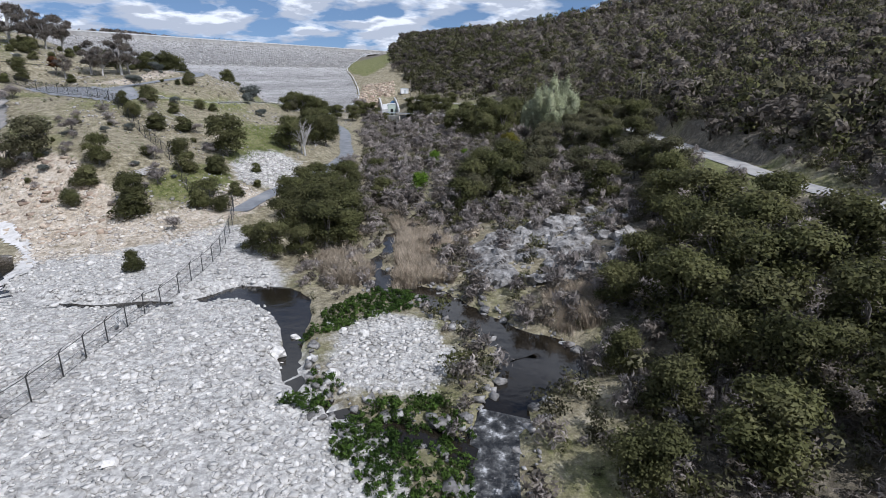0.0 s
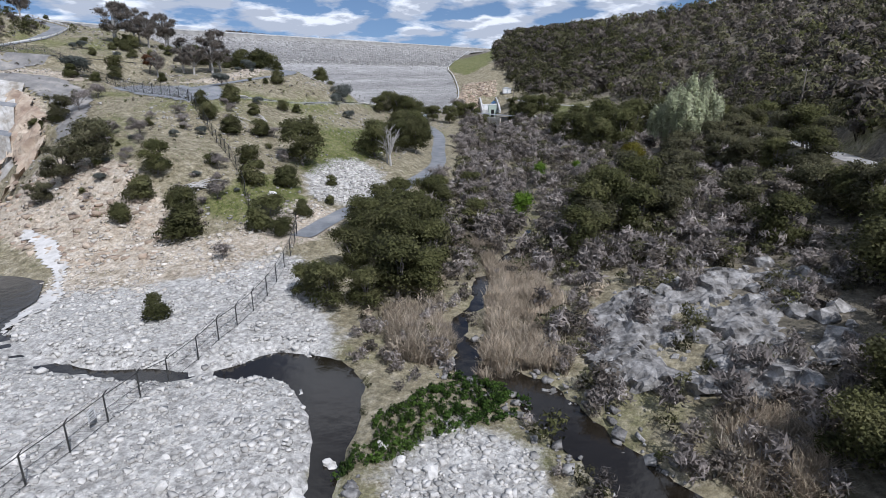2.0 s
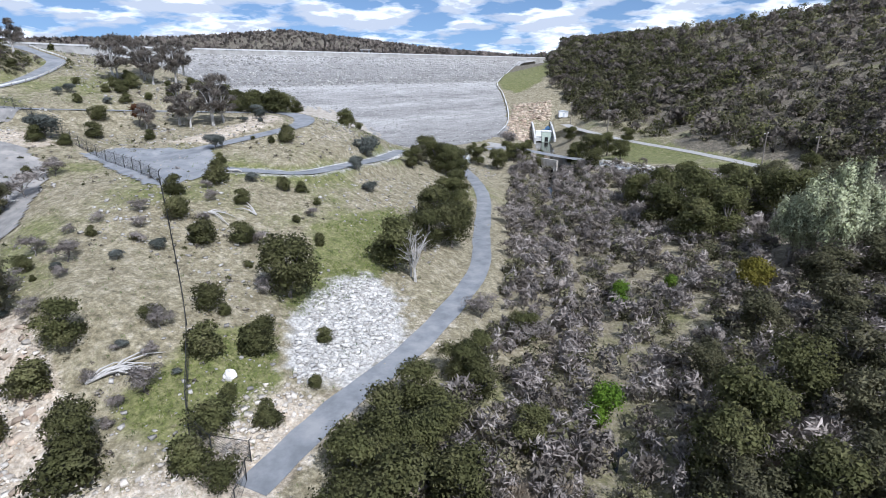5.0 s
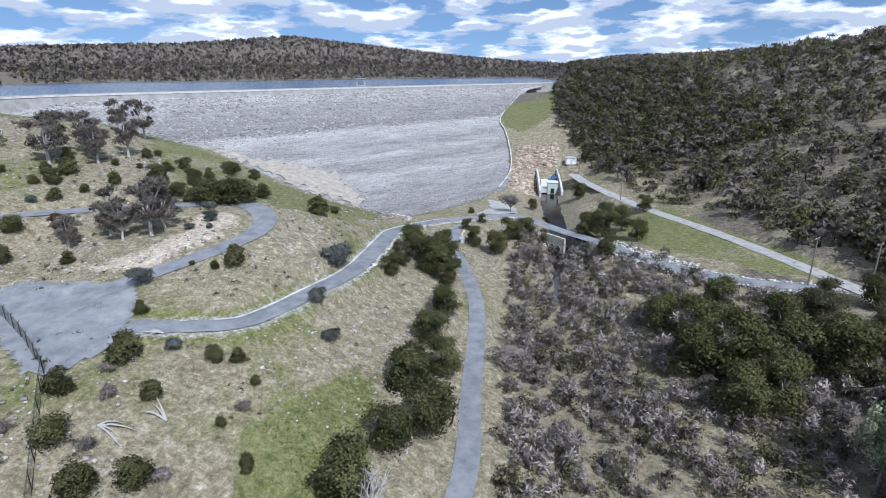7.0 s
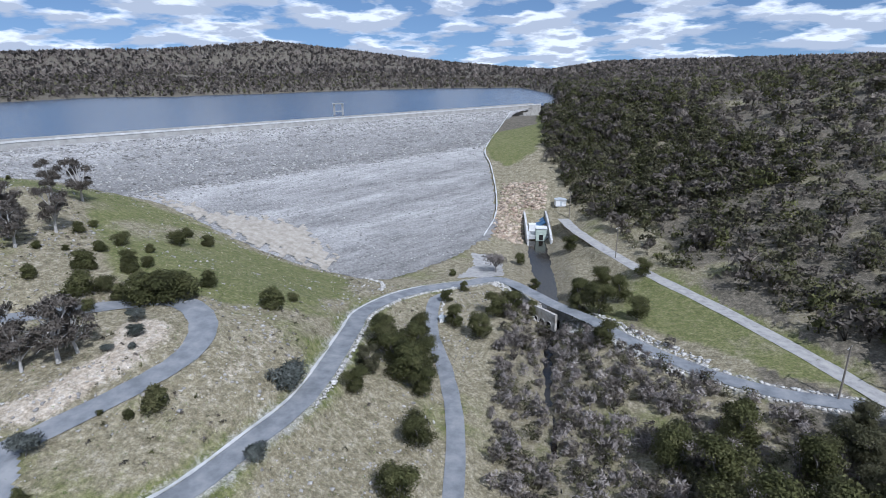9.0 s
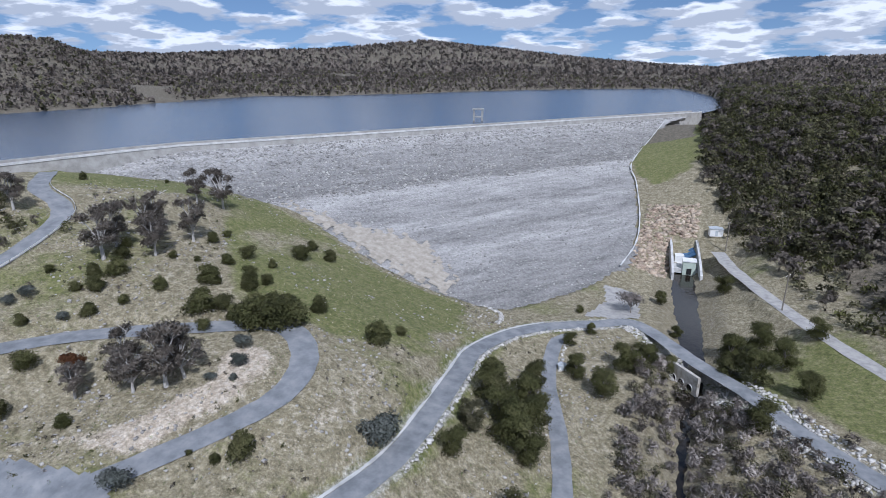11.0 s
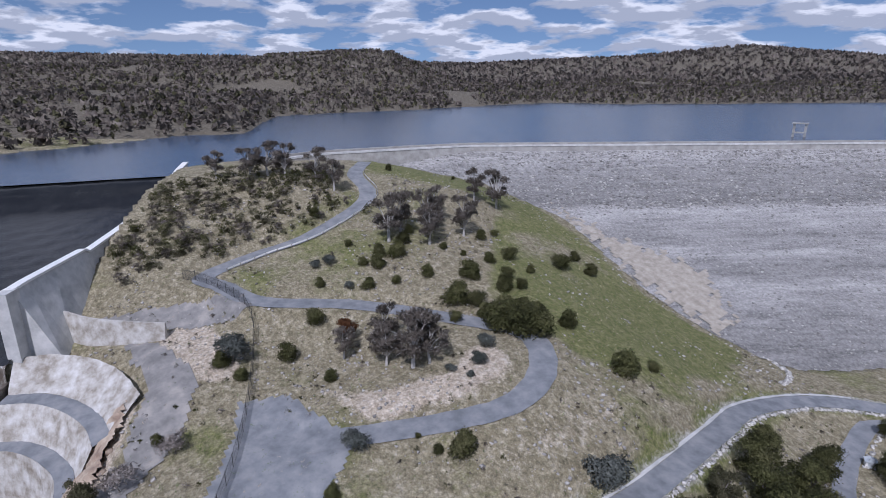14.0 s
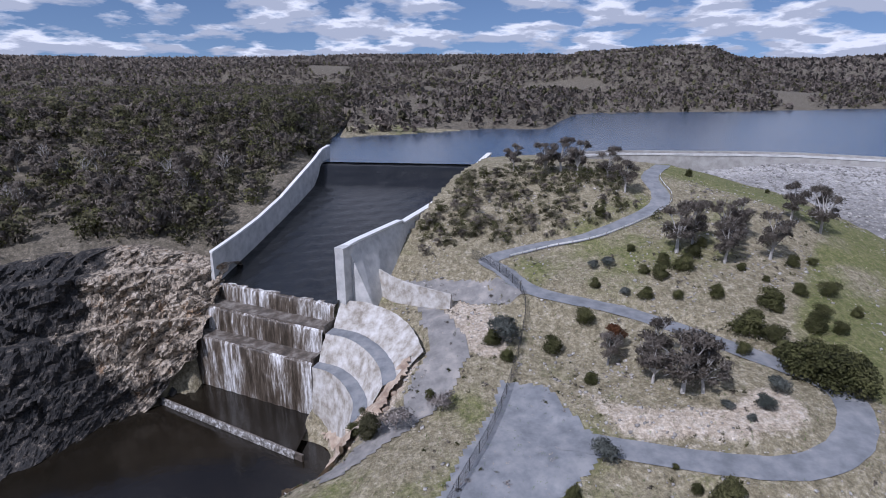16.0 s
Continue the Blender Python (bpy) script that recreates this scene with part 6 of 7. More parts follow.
bed = [[(-3.4, 62), (3.6, 64), (4.4, 77), (1, 88), (-5, 92), (-2.4, 84), (-2.8, 76), (-2.6, 68)], [(-14, 72), (-8.5, 78), (-7, 70), (-5.8, 64), (-11, 64)], [(12, 52), (16, 58), (20, 56), (17, 49)], [(-6, 92), (-8, 98), (-3, 100), (-2.4, 94)]]
for k, outline in enumerate(bed):
    xs, ys = [q[0] for q in outline], [q[1] for q in outline]
    sc = scatter(30 + k, int(7.0 * (max(xs) - min(xs)) * (max(ys) - min(ys))), (min(xs), max(xs), min(ys), max(ys)), lambda x, y: inside(x + 0.9 * lumps(x, y, 2.2, 1), y + 0.9 * lumps(y, x, 2.2, 4), outline) & (lumps(x, y, 1.6, 3) > -0.55))
    crowd("reed_bed", sc, 0.7 + 1.1 * np.random.RandomState(40 + k).rand(len(sc)), REEDS, 50 + k, "bed of dry straw-coloured reeds by the creek", "reeds", 0.1)
WEEDS = [(unit_crown(230 + k, 60, 0.12, 0.0, 0.5, 1.0, 0.6, trunk=False), M["weed"]) for k in range(3)]
sc = scatter(60, 4200, (-14, 5, 20, 66), lambda x, y: ((inside(x, y, [(-11.5, 49), (-8, 51), (-4.4, 55), (1, 58), (1, 61), (-5, 63), (-10, 56)]) | inside(x, y, [(-7, 34), (-2, 27), (-1, 20), (3, 20), (3.4, 28), (4, 34), (2, 40), (-4, 39)]) | inside(x, y, [(-11, 38), (-8, 37), (-6, 41), (-9, 43)])) & (near_line(x, y, CREEK) > 1.2)))
crowd("weeds", sc, 0.35 + 0.45 * np.random.RandomState(61).rand(len(sc)), WEEDS, 62, "low bright green weeds at the water's edge", "weeds", 0.05)
GRASS = [(blades(70 + k, 6, 0.7, 0.03, 0.5), M["weed"]) for k in range(2)] + [(blades(73, 6, 0.7, 0.03, 0.5), M["reed"])]
sc = scatter(63, 9000, (-180, -25, 88, 262), lambda x, y: off_roads(x, y, -0.4) & ~inside(x, y, DAM_FOOTPRINT) & (ground(x, y) > 3) & ~inside(x, y, BENCH) & ~inside(x, y, GRAVEL_BED) & ((chute(x, y)[1] < -0.25) | (chute(x, y)[0] < -0.6)))
crowd("grass", sc, 0.25 + 0.3 * np.random.RandomState(64).rand(len(sc)), GRASS, 65, "tufts of dry and green grass", "grass", 0.03)

sc = scatter(66, 11000, (-48, -27, 90, 168), lambda x, y: inside(x, y, GREEN_SLOPE) & off_roads(x, y, 0.3) & (lumps(x, y, 5, 4) > -0.4))
crowd("grass", sc, 0.15 + 0.2 * np.random.RandomState(67).rand(len(sc)), [(blades(76, 7, 0.9, 0.035, 0.6), M["lush"])], 68, "lush green grass on the slope", "grass", 0.03)


# ---- stones and rocks ----
def rock_shape(seed, flat=0.7, sub=1):
    """A broken, faceted stone of unit size."""
    bm = bmesh.new()
    if sub:
        bmesh.ops.create_icosphere(bm, subdivisions=sub, radius=0.5)
    else:
        bmesh.ops.create_cube(bm, size=0.8)
    r = random.Random(seed)
    for v in bm.verts:
        v.co *= r.uniform(0.6, 1.3)
        v.co.x *= 1.15
        v.co.z *= flat
    return bm


def rock_mesh(name, seed, mat, flat=0.7, sub=1):
    bm = rock_shape(seed, flat, sub)
    me = bpy.data.meshes.new(name)
    bm.to_mesh(me)
    bm.free()
    me.materials.append(mat)
    return me


def stone_quads(seed, flat=0.6):
    bm = rock_shape(seed, flat, 0)
    q = np.array([[tuple(v.co) for v in f.verts] for f in bm.faces])
    bm.free()
    return q


STONE_Q = [stone_quads(k) for k in range(6)]


def stones(name, places, sizes, mat, seed, label, category="stones", sink=0.0, shapes=None):
    """Loose stones in one mesh, each its own island, tipped a little."""
    rs = np.random.RandomState(seed)
    places, sizes = np.asarray(places), np.asarray(sizes)
    z = ground(places[:, 0], places[:, 1]) + sizes * 0.12 - sink if places.shape[1] == 2 else places[:, 2]
    out = []
    for k, q in enumerate(STONE_Q):
        sel = np.arange(k, len(places), len(STONE_Q))
        if not len(sel):
            continue
        a, tip = rs.rand(len(sel)) * 6.283, rs.normal(size=len(sel)) * 0.3
        c, s, ct, st = np.cos(a), np.sin(a), np.cos(tip), np.sin(tip)
        v = q[None] * sizes[sel][:, None, None, None]
        v = v * (0.75 + 0.5 * rs.rand(len(sel), 1, 1, 3))
        x, y, zz = v[..., 0], v[..., 1], v[..., 2]
        y, zz = y * ct[:, None, None] - zz * st[:, None, None], y * st[:, None, None] + zz * ct[:, None, None]
        x, y = x * c[:, None, None] - y * s[:, None, None], x * s[:, None, None] + y * c[:, None, None]
        out.append(np.stack([x + places[sel, 0][:, None, None], y + places[sel, 1][:, None, None], zz + z[sel][:, None, None]], -1).reshape(-1, 4, 3))
    n = np.concatenate(out)
    me = bpy.data.meshes.new(name)
    # corners shared within a stone, so that each one is an island
    co = n.reshape(-1, 6, 4, 3)
    flat = co.reshape(-1, 3)
    key = np.round(flat, 4)
    uniq, inv = np.unique(key, axis=0, return_inverse=True)
    inv = np.asarray(inv).reshape(-1)
    me.vertices.add(len(uniq))
    me.vertices.foreach_set("co", uniq.ravel())
    me.loops.add(len(inv))
    me.loops.foreach_set("vertex_index", inv)
    me.polygons.add(len(inv) // 4)
    me.polygons.foreach_set("loop_start", np.arange(0, len(inv), 4))
    me.update(calc_edges=True)
    me.materials.append(mat)
    return tagged(new(name, me), label, category, "", "stuff")


dry_bed = lambda x, y: (near_line(x, y, POND) > 0.9) & (near_line(x, y, CREEK) > 1.3)
sc = scatter(101, 26000, (-62, 2, 20, 97), lambda x, y: inside(x, y, GRAVEL_BED) & dry_bed(x, y) & (np.random.RandomState(9).rand(len(x)) < np.interp(y, [20, 60, 97], [1, 0.75, 0.4])))
stones("gravel_bed", sc, 0.16 + 0.42 * np.random.RandomState(102).rand(len(sc)) ** 3, M["stone"], 103, "bed of pale broken quarry stones")
sc = scatter(104, 1700, (-9, 4, 38, 57), lambda x, y: inside(x, y, ISLAND) & dry_bed(x, y))
stones("gravel_bar", sc, 0.14 + 0.42 * np.random.RandomState(105).rand(len(sc)) ** 3, M["stone"], 106, "pale stones on a gravel bar in the creek")
sc = scatter(107, 4200, (-40, -22, 94, 131), lambda x, y: inside(x, y, RIPRAP) & off_roads(x, y, -0.2))
stones("riprap", sc, 0.25 + 0.5 * np.random.RandomState(108).rand(len(sc)) ** 2, M["stone"], 109, "grey riprap tipped down the slope above the track")
sc = scatter(110, 3600, (-10, 24, 18, 70), lambda x, y: (near_line(x, y, CREEK) < 3.6) & (near_line(x, y, CREEK) > 0.8) | (near_line(x, y, POND) < 2.6) & (near_line(x, y, POND) > 0.7) & (x > -14))
stones("creek_stones", sc, 0.2 + 0.8 * np.random.RandomState(111).rand(len(sc)) ** 4, M["rock"], 112, "grey stones along the creek's edge")
big = [rock_mesh("boulder", 120 + k, M["stone"], 0.75, 2) for k in range(4)]
grey = [rock_mesh("boulder", 130 + k, M["rock"], 0.8, 1) for k in range(5)]
r = random.Random(4)
for x, y, s_ in ((-13.2, 46.8, 1.5), (-12.2, 50.6, 1.0), (-7.6, 50.8, 0.9), (-9, 52.2, 0.8), (-5.4, 50.2, 1.0), (-10.4, 106.9, 1.6), (-39, 103.7, 1.3), (-9.6, 45.4, 0.9), (-7.4, 42.6, 1.0), (-17.8, 40.4, 0.8), (-21, 46, 0.9), (-26, 34, 0.9), (-20, 31, 1.0), (-24, 41.6, 0.7), (-31.4, 47, 0.8), (-16, 35, 0.7), (-43, 71.4, 0.9), (-35, 62.4, 0.9)):
    ob = new("boulder", big[r.randrange(4)])
    ob.matrix_basis = pose(x, y, lie(x, y) + 0.15 * s_, r.uniform(-12, 12), r.uniform(-12, 12), r.uniform(0, 360)) @ Matrix.Scale(s_, 4)
    tagged(ob, "pale weathered boulder lying on gravel", "boulder", "pale boulders")
for k in range(260):
    x, y = r.uniform(5, 30), r.uniform(57, 86)
    if not bool(inside(np.array([x]), np.array([y]), ROCK_SHELF)[0]):
        continue
    s_ = 0.5 + 2.0 * r.random() ** 2.6
    ob = new("boulder", grey[r.randrange(5)])
    ob.matrix_basis = pose(x, y, lie(x, y) + 0.05 * s_, r.uniform(-25, 25), r.uniform(-25, 25), r.uniform(0, 360)) @ Matrix.Scale(s_, 4)
    tagged(ob, "craggy grey boulder on the rocky bank", "boulder", "grey rocks on the creek bank")
sc = scatter(113, 5200, (-60, -28, 72, 108), lambda x, y: (inside(x, y, SAND) | inside(x, y, CUT)) & off_roads(x, y, 0.2) & (lumps(x, y, 4, 3) > -0.35))
stones("sand_stones", sc, 0.1 + 0.6 * np.random.RandomState(114).rand(len(sc)) ** 4, M["tan_stone"], 115, "pale tan stones strewn over sandy ground")
# stones of the bed that lie nearest the walk
bed_stones = [rock_mesh("stone", 170 + k, M["stone_piece"], 0.6, 1) for k in range(6)]
bed = bpy.data.objects["gravel_bed"]
for k in range(290):
    x, y = r.uniform(-27, -6), r.uniform(24, 50)
    if not bool((inside(np.array([x]), np.array([y]), GRAVEL_BED) & dry_bed(np.array([x]), np.array([y])))[0]):
        continue
    s_ = 0.28 + 0.5 * r.random() ** 2
    ob = new("stone", bed_stones[r.randrange(6)])
    ob.parent = bed
    ob.matrix_basis = pose(x, y, lie(x, y) + 0.1 * s_, r.uniform(-20, 20), r.uniform(-20, 20), r.uniform(0, 360)) @ Matrix.Scale(s_, 4)


# broken rock faces of the spillway cut
def cell(a, b, seed):
    """A value from 0 to 1 for each cell of a plane, the same all over the cell."""
    v = np.sin(np.floor(a) * 127.1 + np.floor(b) * 311.7 + seed * 74.7) * 43758.5453
    return v - np.floor(v)


def shards(a, b, seed):
    """A value from 0 to 1 for each irregular cell of a plane."""
    best, val = np.full(np.shape(a), 1e9), np.zeros(np.shape(a))
    ia, ib = np.floor(a), np.floor(b)
    for da in (-1, 0, 1):
        for db in (-1, 0, 1):
            ca, cb = ia + da, ib + db
            pa, pb = ca + cell(ca, cb, seed), cb + cell(ca, cb, seed + 5)
            d = (a - pa) ** 2 + (b - pb) ** 2
            near = d < best
            best, val = np.where(near, d, best), np.where(near, cell(ca, cb, seed + 9), val)
    return val


def rock_face(poly, out, mat, label, depth=1.0, step=0.6, lift=0.35):
    """A jointed, blocky skin over the steep ground inside an outline."""
    px, py = [q[0] for q in poly], [q[1] for q in poly]
    xs, ys = np.arange(min(px), max(px), step), np.arange(min(py), max(py), step)
    gx, gy = np.meshgrid(xs, ys)
    cx, cy = np.meshgrid(xs[:-1] + step / 2, ys[:-1] + step / 2)
    z = ground(gx, gy)
    ox, oy = Vector(out).normalized()
    along = gx * -oy + gy * ox
    warp = 0.8 * lumps(gx, gy, 3, 4)
    down = (gx * ox + gy * oy) * 0.8 + z
    d = depth * (1.3 * shards(along / 4.2 + warp * 0.3, down / 3.0, 1) + 0.9 * shards(along / 1.7, down / 1.3 + warp * 0.3, 2) + 0.5 * shards(along / 0.8, down / 0.7, 3))
    me = grid_mesh("rock_face", xs, ys, z, inside(cx + 1.2 * lumps(cx, cy, 2.0, 2), cy + 1.2 * lumps(cy, cx, 2.0, 5), poly))
    me.vertices.foreach_set("co", np.stack([gx + ox * d, gy + oy * d, z + 0.25 + lift * d - 0.9 * (lift > 0.5) * (1 + lumps(gx, gy, 3.0, 7))], -1).ravel())
    me.polygons.foreach_set("use_smooth", np.zeros(len(me.polygons), bool))
    return link("rock_face", me, mat, label, "rock face")


def quarried_material():
    """Near-black rock passing into tan rock, with rust-brown seepage stains."""
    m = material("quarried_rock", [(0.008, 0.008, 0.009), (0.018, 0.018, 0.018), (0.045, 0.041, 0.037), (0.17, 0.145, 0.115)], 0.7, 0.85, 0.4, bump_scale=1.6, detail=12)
    nt = m.node_tree
    bsdf = nt.nodes["Principled BSDF"]
    dark = bsdf.inputs["Base Color"].links[0].from_socket
    geo = nt.nodes.new("ShaderNodeNewGeometry")

    def noise_ramp(scale, stops, stretch=(1, 1, 1)):
        mp = nt.nodes.new("ShaderNodeMapping")
        mp.inputs["Scale"].default_value = stretch
        nt.links.new(geo.outputs["Position"], mp.inputs["Vector"])
        n = nt.nodes.new("ShaderNodeTexNoise")
        n.inputs["Scale"].default_value, n.inputs["Detail"].default_value, n.inputs["Roughness"].default_value = scale, 12, 0.7
        nt.links.new(mp.outputs[0], n.inputs["Vector"])
        r = nt.nodes.new("ShaderNodeValToRGB")
        while len(r.color_ramp.elements) < len(stops):
            r.color_ramp.elements.new(0.5)
        for e, (p, c) in zip(r.color_ramp.elements, stops):
            e.position, e.color = p, (*c, 1)
        nt.links.new(n.outputs[0], r.inputs[0])
        return r.outputs[0], n.outputs[0]

    def over(fac, a, b):
        x = nt.nodes.new("ShaderNodeMix")
        x.data_type = "RGBA"
        nt.links.new(fac, x.inputs["Factor"])
        nt.links.new(a, x.inputs["A"])
        nt.links.new(b, x.inputs["B"])
        return x.outputs["Result"]

    tan, _ = noise_ramp(0.7, [(0.36, (0.03, 0.026, 0.022)), (0.44, (0.19, 0.155, 0.115)), (0.52, (0.40, 0.335, 0.25)), (0.64, (0.58, 0.51, 0.42))])
    rust, _ = noise_ramp(1.1, [(0.35, (0.16, 0.085, 0.035)), (0.6, (0.36, 0.22, 0.11))])
    _, broken = noise_ramp(0.16, [(0, (0, 0, 0)), (1, (1, 1, 1))], (1, 1, 0.6))
    _, streak = noise_ramp(0.3, [(0, (0, 0, 0)), (1, (1, 1, 1))], (1, 1, 0.3))
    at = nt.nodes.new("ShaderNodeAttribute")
    at.attribute_name = "tan_weight"
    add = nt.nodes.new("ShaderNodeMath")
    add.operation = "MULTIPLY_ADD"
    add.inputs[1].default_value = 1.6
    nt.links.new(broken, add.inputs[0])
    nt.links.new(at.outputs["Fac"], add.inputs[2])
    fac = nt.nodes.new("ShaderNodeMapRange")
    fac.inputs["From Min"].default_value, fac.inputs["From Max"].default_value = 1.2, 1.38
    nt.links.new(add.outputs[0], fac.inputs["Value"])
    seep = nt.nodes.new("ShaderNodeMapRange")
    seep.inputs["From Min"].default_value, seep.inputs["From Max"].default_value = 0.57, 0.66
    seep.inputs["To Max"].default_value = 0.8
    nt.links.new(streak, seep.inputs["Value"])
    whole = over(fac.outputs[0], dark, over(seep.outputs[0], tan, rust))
    # joints between the blocks, their crevice shade drawn as dark lines
    mp = nt.nodes.new("ShaderNodeMapping")
    mp.inputs["Scale"].default_value = (0.34, 0.34, 0.62)
    mp.inputs["Rotation"].default_value = (0.2, 0.1, 0.3)
    warp = nt.nodes.new("ShaderNodeTexNoise")
    warp.inputs["Scale"].default_value, warp.inputs["Detail"].default_value = 0.5, 6
    nt.links.new(geo.outputs["Position"], warp.inputs["Vector"])
    sway = nt.nodes.new("ShaderNodeVectorMath")
    sway.operation = "MULTIPLY_ADD"
    sway.inputs[1].default_value = (5.0, 5.0, 5.0)
    nt.links.new(warp.outputs["Color"], sway.inputs[0])
    nt.links.new(geo.outputs["Position"], sway.inputs[2])
    nt.links.new(sway.outputs[0], mp.inputs["Vector"])
    joint = nt.nodes.new("ShaderNodeTexVoronoi")
    joint.feature = "DISTANCE_TO_EDGE"
    joint.inputs["Scale"].default_value = 1.0
    nt.links.new(mp.outputs[0], joint.inputs["Vector"])
    gap = nt.nodes.new("ShaderNodeMapRange")
    gap.inputs["From Min"].default_value, gap.inputs["From Max"].default_value = 0.015, 0.075
    gap.inputs["To Min"].default_value, gap.inputs["To Max"].default_value = 0.8, 0.0
    nt.links.new(joint.outputs["Distance"], gap.inputs["Value"])
    crevice_shade = nt.nodes.new("ShaderNodeRGB")
    crevice_shade.outputs[0].default_value = (0.018, 0.015, 0.012, 1)
    nt.links.new(over(gap.outputs[0], whole, crevice_shade.outputs[0]), bsdf.inputs["Base Color"])
    return m


def quarried_face():
    """The tall rock cut beside the spillway: two risers with a ledge between, broken along joints."""
    foot = spline([(-140, 86, 0), (-132, 72, 0), (-123, 64, 0), (-115, 57, 0), (-108, 49, 0), (-101, 37, 0), (-95, 22, 0), (-98, 6, 0)], 40)
    top = spline([(-157, 92, 0), (-160, 78, 0), (-161, 66, 0), (-158, 53, 0), (-154, 42, 0), (-149, 30, 0), (-143, 18, 0), (-140, 4, 0)], 40)
    f, t = np.array(foot)[:, :2], np.array(top)[:, :2]
    v = np.linspace(-0.06, 1.0, 96)[:, None, None]
    xy = f[None] * (1 - v) + t[None] * v
    x, y = xy[..., 0], xy[..., 1]
    z = core(x, y)
    for lo, hi in ((0.0, 8.5), (8.5, 17.0), (17.0, 27.5)):
        band = (z >= lo) & (z < hi)
        z = np.where(band, lo + (hi - lo) * np.clip((z - lo) / (hi - lo) / (0.66 if lo else 0.85), 0, 1), z)
    run = np.concatenate([[0], np.cumsum(np.hypot(*np.diff(f, axis=0).T))])[None] + 0 * x
    tilt, warp = z + 0.22 * run, 1.2 * lumps(run, z, 5, 2)
    d = 3.0 * shards(run / 6.5 + 0.1 * warp, tilt / 3.8, 1) + 1.7 * shards(run / 2.6, tilt / 1.7 + 0.2 * warp, 2) + 0.7 * shards(run / 1.0, tilt / 0.8, 3)
    out = (f - t) / np.linalg.norm(f - t, axis=1)[:, None]
    hem = smooth(0.98, 0.82, v[..., 0])
    X, Y = x + out[None, :, 0] * (d - 0.6) * hem, y + out[None, :, 1] * (d - 0.6) * hem
    Z = z + (0.9 + 0.25 * d) * hem - 1.2 * smooth(0.9, 1.0, v[..., 0])
    n = x.shape[1]
    me = grid_mesh("rock_face", np.arange(n), np.arange(96), Z)
    me.vertices.foreach_set("co", np.stack([X, Y, Z], -1).ravel())
    me.polygons.foreach_set("use_smooth", np.zeros(len(me.polygons), bool))
    tan_weight = 0.66 * smooth(42, 20, run) + 0.3 * smooth(9, 16, z) * smooth(75, 30, run) - 0.18 * smooth(8, 1, z) - 0.05
    at = me.attributes.new("tan_weight", "FLOAT", "POINT")
    at.data.foreach_set("value", tan_weight.astype(np.float32).ravel())
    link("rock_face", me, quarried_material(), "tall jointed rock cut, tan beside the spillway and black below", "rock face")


quarried_face()
rock_face(BENCH, (-0.5, -0.85), M["tan_rock"], "tan broken rock slope above the plunge pool", 0.7)
rock_face(ROCK_SHELF, (-0.3, -0.95), M["rock"], "craggy grey bedrock shelf beside the creek", 0.9, 0.36, 0.8)
# fallen blocks along the foot of the cut
sc = scatter(140, 900, (-140, -92, 6, 88), lambda x, y: inside(x, y, CLIFF) & (ground(x, y) > -0.6) & (ground(x, y) < 3.2))
stones("fallen_blocks", sc, 0.4 + 1.5 * np.random.RandomState(141).rand(len(sc)) ** 2.5, M["cliff_rock"], 142, "dark fallen blocks at the foot of the rock cut", "rocks", 0.3)
ledges = scatter(173, 240, (-162, -96, 8, 80), lambda x, y: inside(x, y, CLIFF) & (ground(x, y) > 7) & (lumps(x, y, 6, 8) > 0.0) & (y + 0.35 * x < 22))
crowd("scrub", ledges, 0.9 + 1.8 * np.random.RandomState(174).rand(len(ledges)), [SCRUB[2], SCRUB[3], SCRUB[2]], 175, "dark scrub clinging to ledges of the rock face", "scrub")
sc = scatter(143, 1500, (-118, -74, 90, 138), lambda x, y: inside(x, y, BENCH) & (ground(x, y) > 0.4))
stones("rock_face", sc, 0.5 + 1.6 * np.random.RandomState(144).rand(len(sc)) ** 2.5, M["tan_rock"], 145, "tan broken rock sloping to the pool", "rock face", 0.3)
sc = scatter(146, 2600, (-88, -44, 80, 110), lambda x, y: inside(x, y, CUT))
stones("rock_face", sc, 0.22 + 1.0 * np.random.RandomState(147).rand(len(sc)) ** 4, M["tan_rock"], 148, "yellow-tan rock cut above the gravel", "rock face", 0.25)
sc = scatter(149, 2600, (-34, -14, 322, 372), lambda x, y: (x < -21.6 + 0.0 * y) & (x > -36) & (y > 318) | (y > 350) & (x < -10))
stones("rock_face", sc, 0.4 + 1.7 * np.random.RandomState(150).rand(len(sc)) ** 3, M["tan_rock"], 151, "brown rock cut behind the outlet works", "rock face", 0.3)
# coarse rockfill of the dam's upper face
rs = np.random.RandomState(160)
u_, v_ = rs.uniform(-62, 318, 17000), 5.5 + 44 * rs.rand(17000) ** 1.3
X, Y = DAM_A.x + u_ * DAM_U.x + v_ * DAM_N.x, DAM_A.y + u_ * DAM_U.y + v_ * DAM_N.y
k_ = inside(X, Y, DAM_FOOTPRINT)
stones("rockfill", np.stack([X[k_], Y[k_], dam_z(X[k_], Y[k_]) + 0.12], -1), 0.4 + 0.7 * rs.rand(k_.sum()) ** 2.5, M["dam_stone"], 161, "coarse grey rockfill on the dam's upper face")
u_, v_ = rs.uniform(-20, 318, 12000), rs.uniform(46, 122, 12000)
X, Y = DAM_A.x + u_ * DAM_U.x + v_ * DAM_N.x, DAM_A.y + u_ * DAM_U.y + v_ * DAM_N.y
k_ = inside(X, Y, DAM_FOOTPRINT)
stones("rockfill", np.stack([X[k_], Y[k_], dam_z(X[k_], Y[k_]) + 0.06], -1), 0.25 + 0.55 * rs.rand(k_.sum()) ** 3, M["dam_stone"], 167, "smaller grey rockfill on the dam's lower face")
# stones edging the roads
edge = []
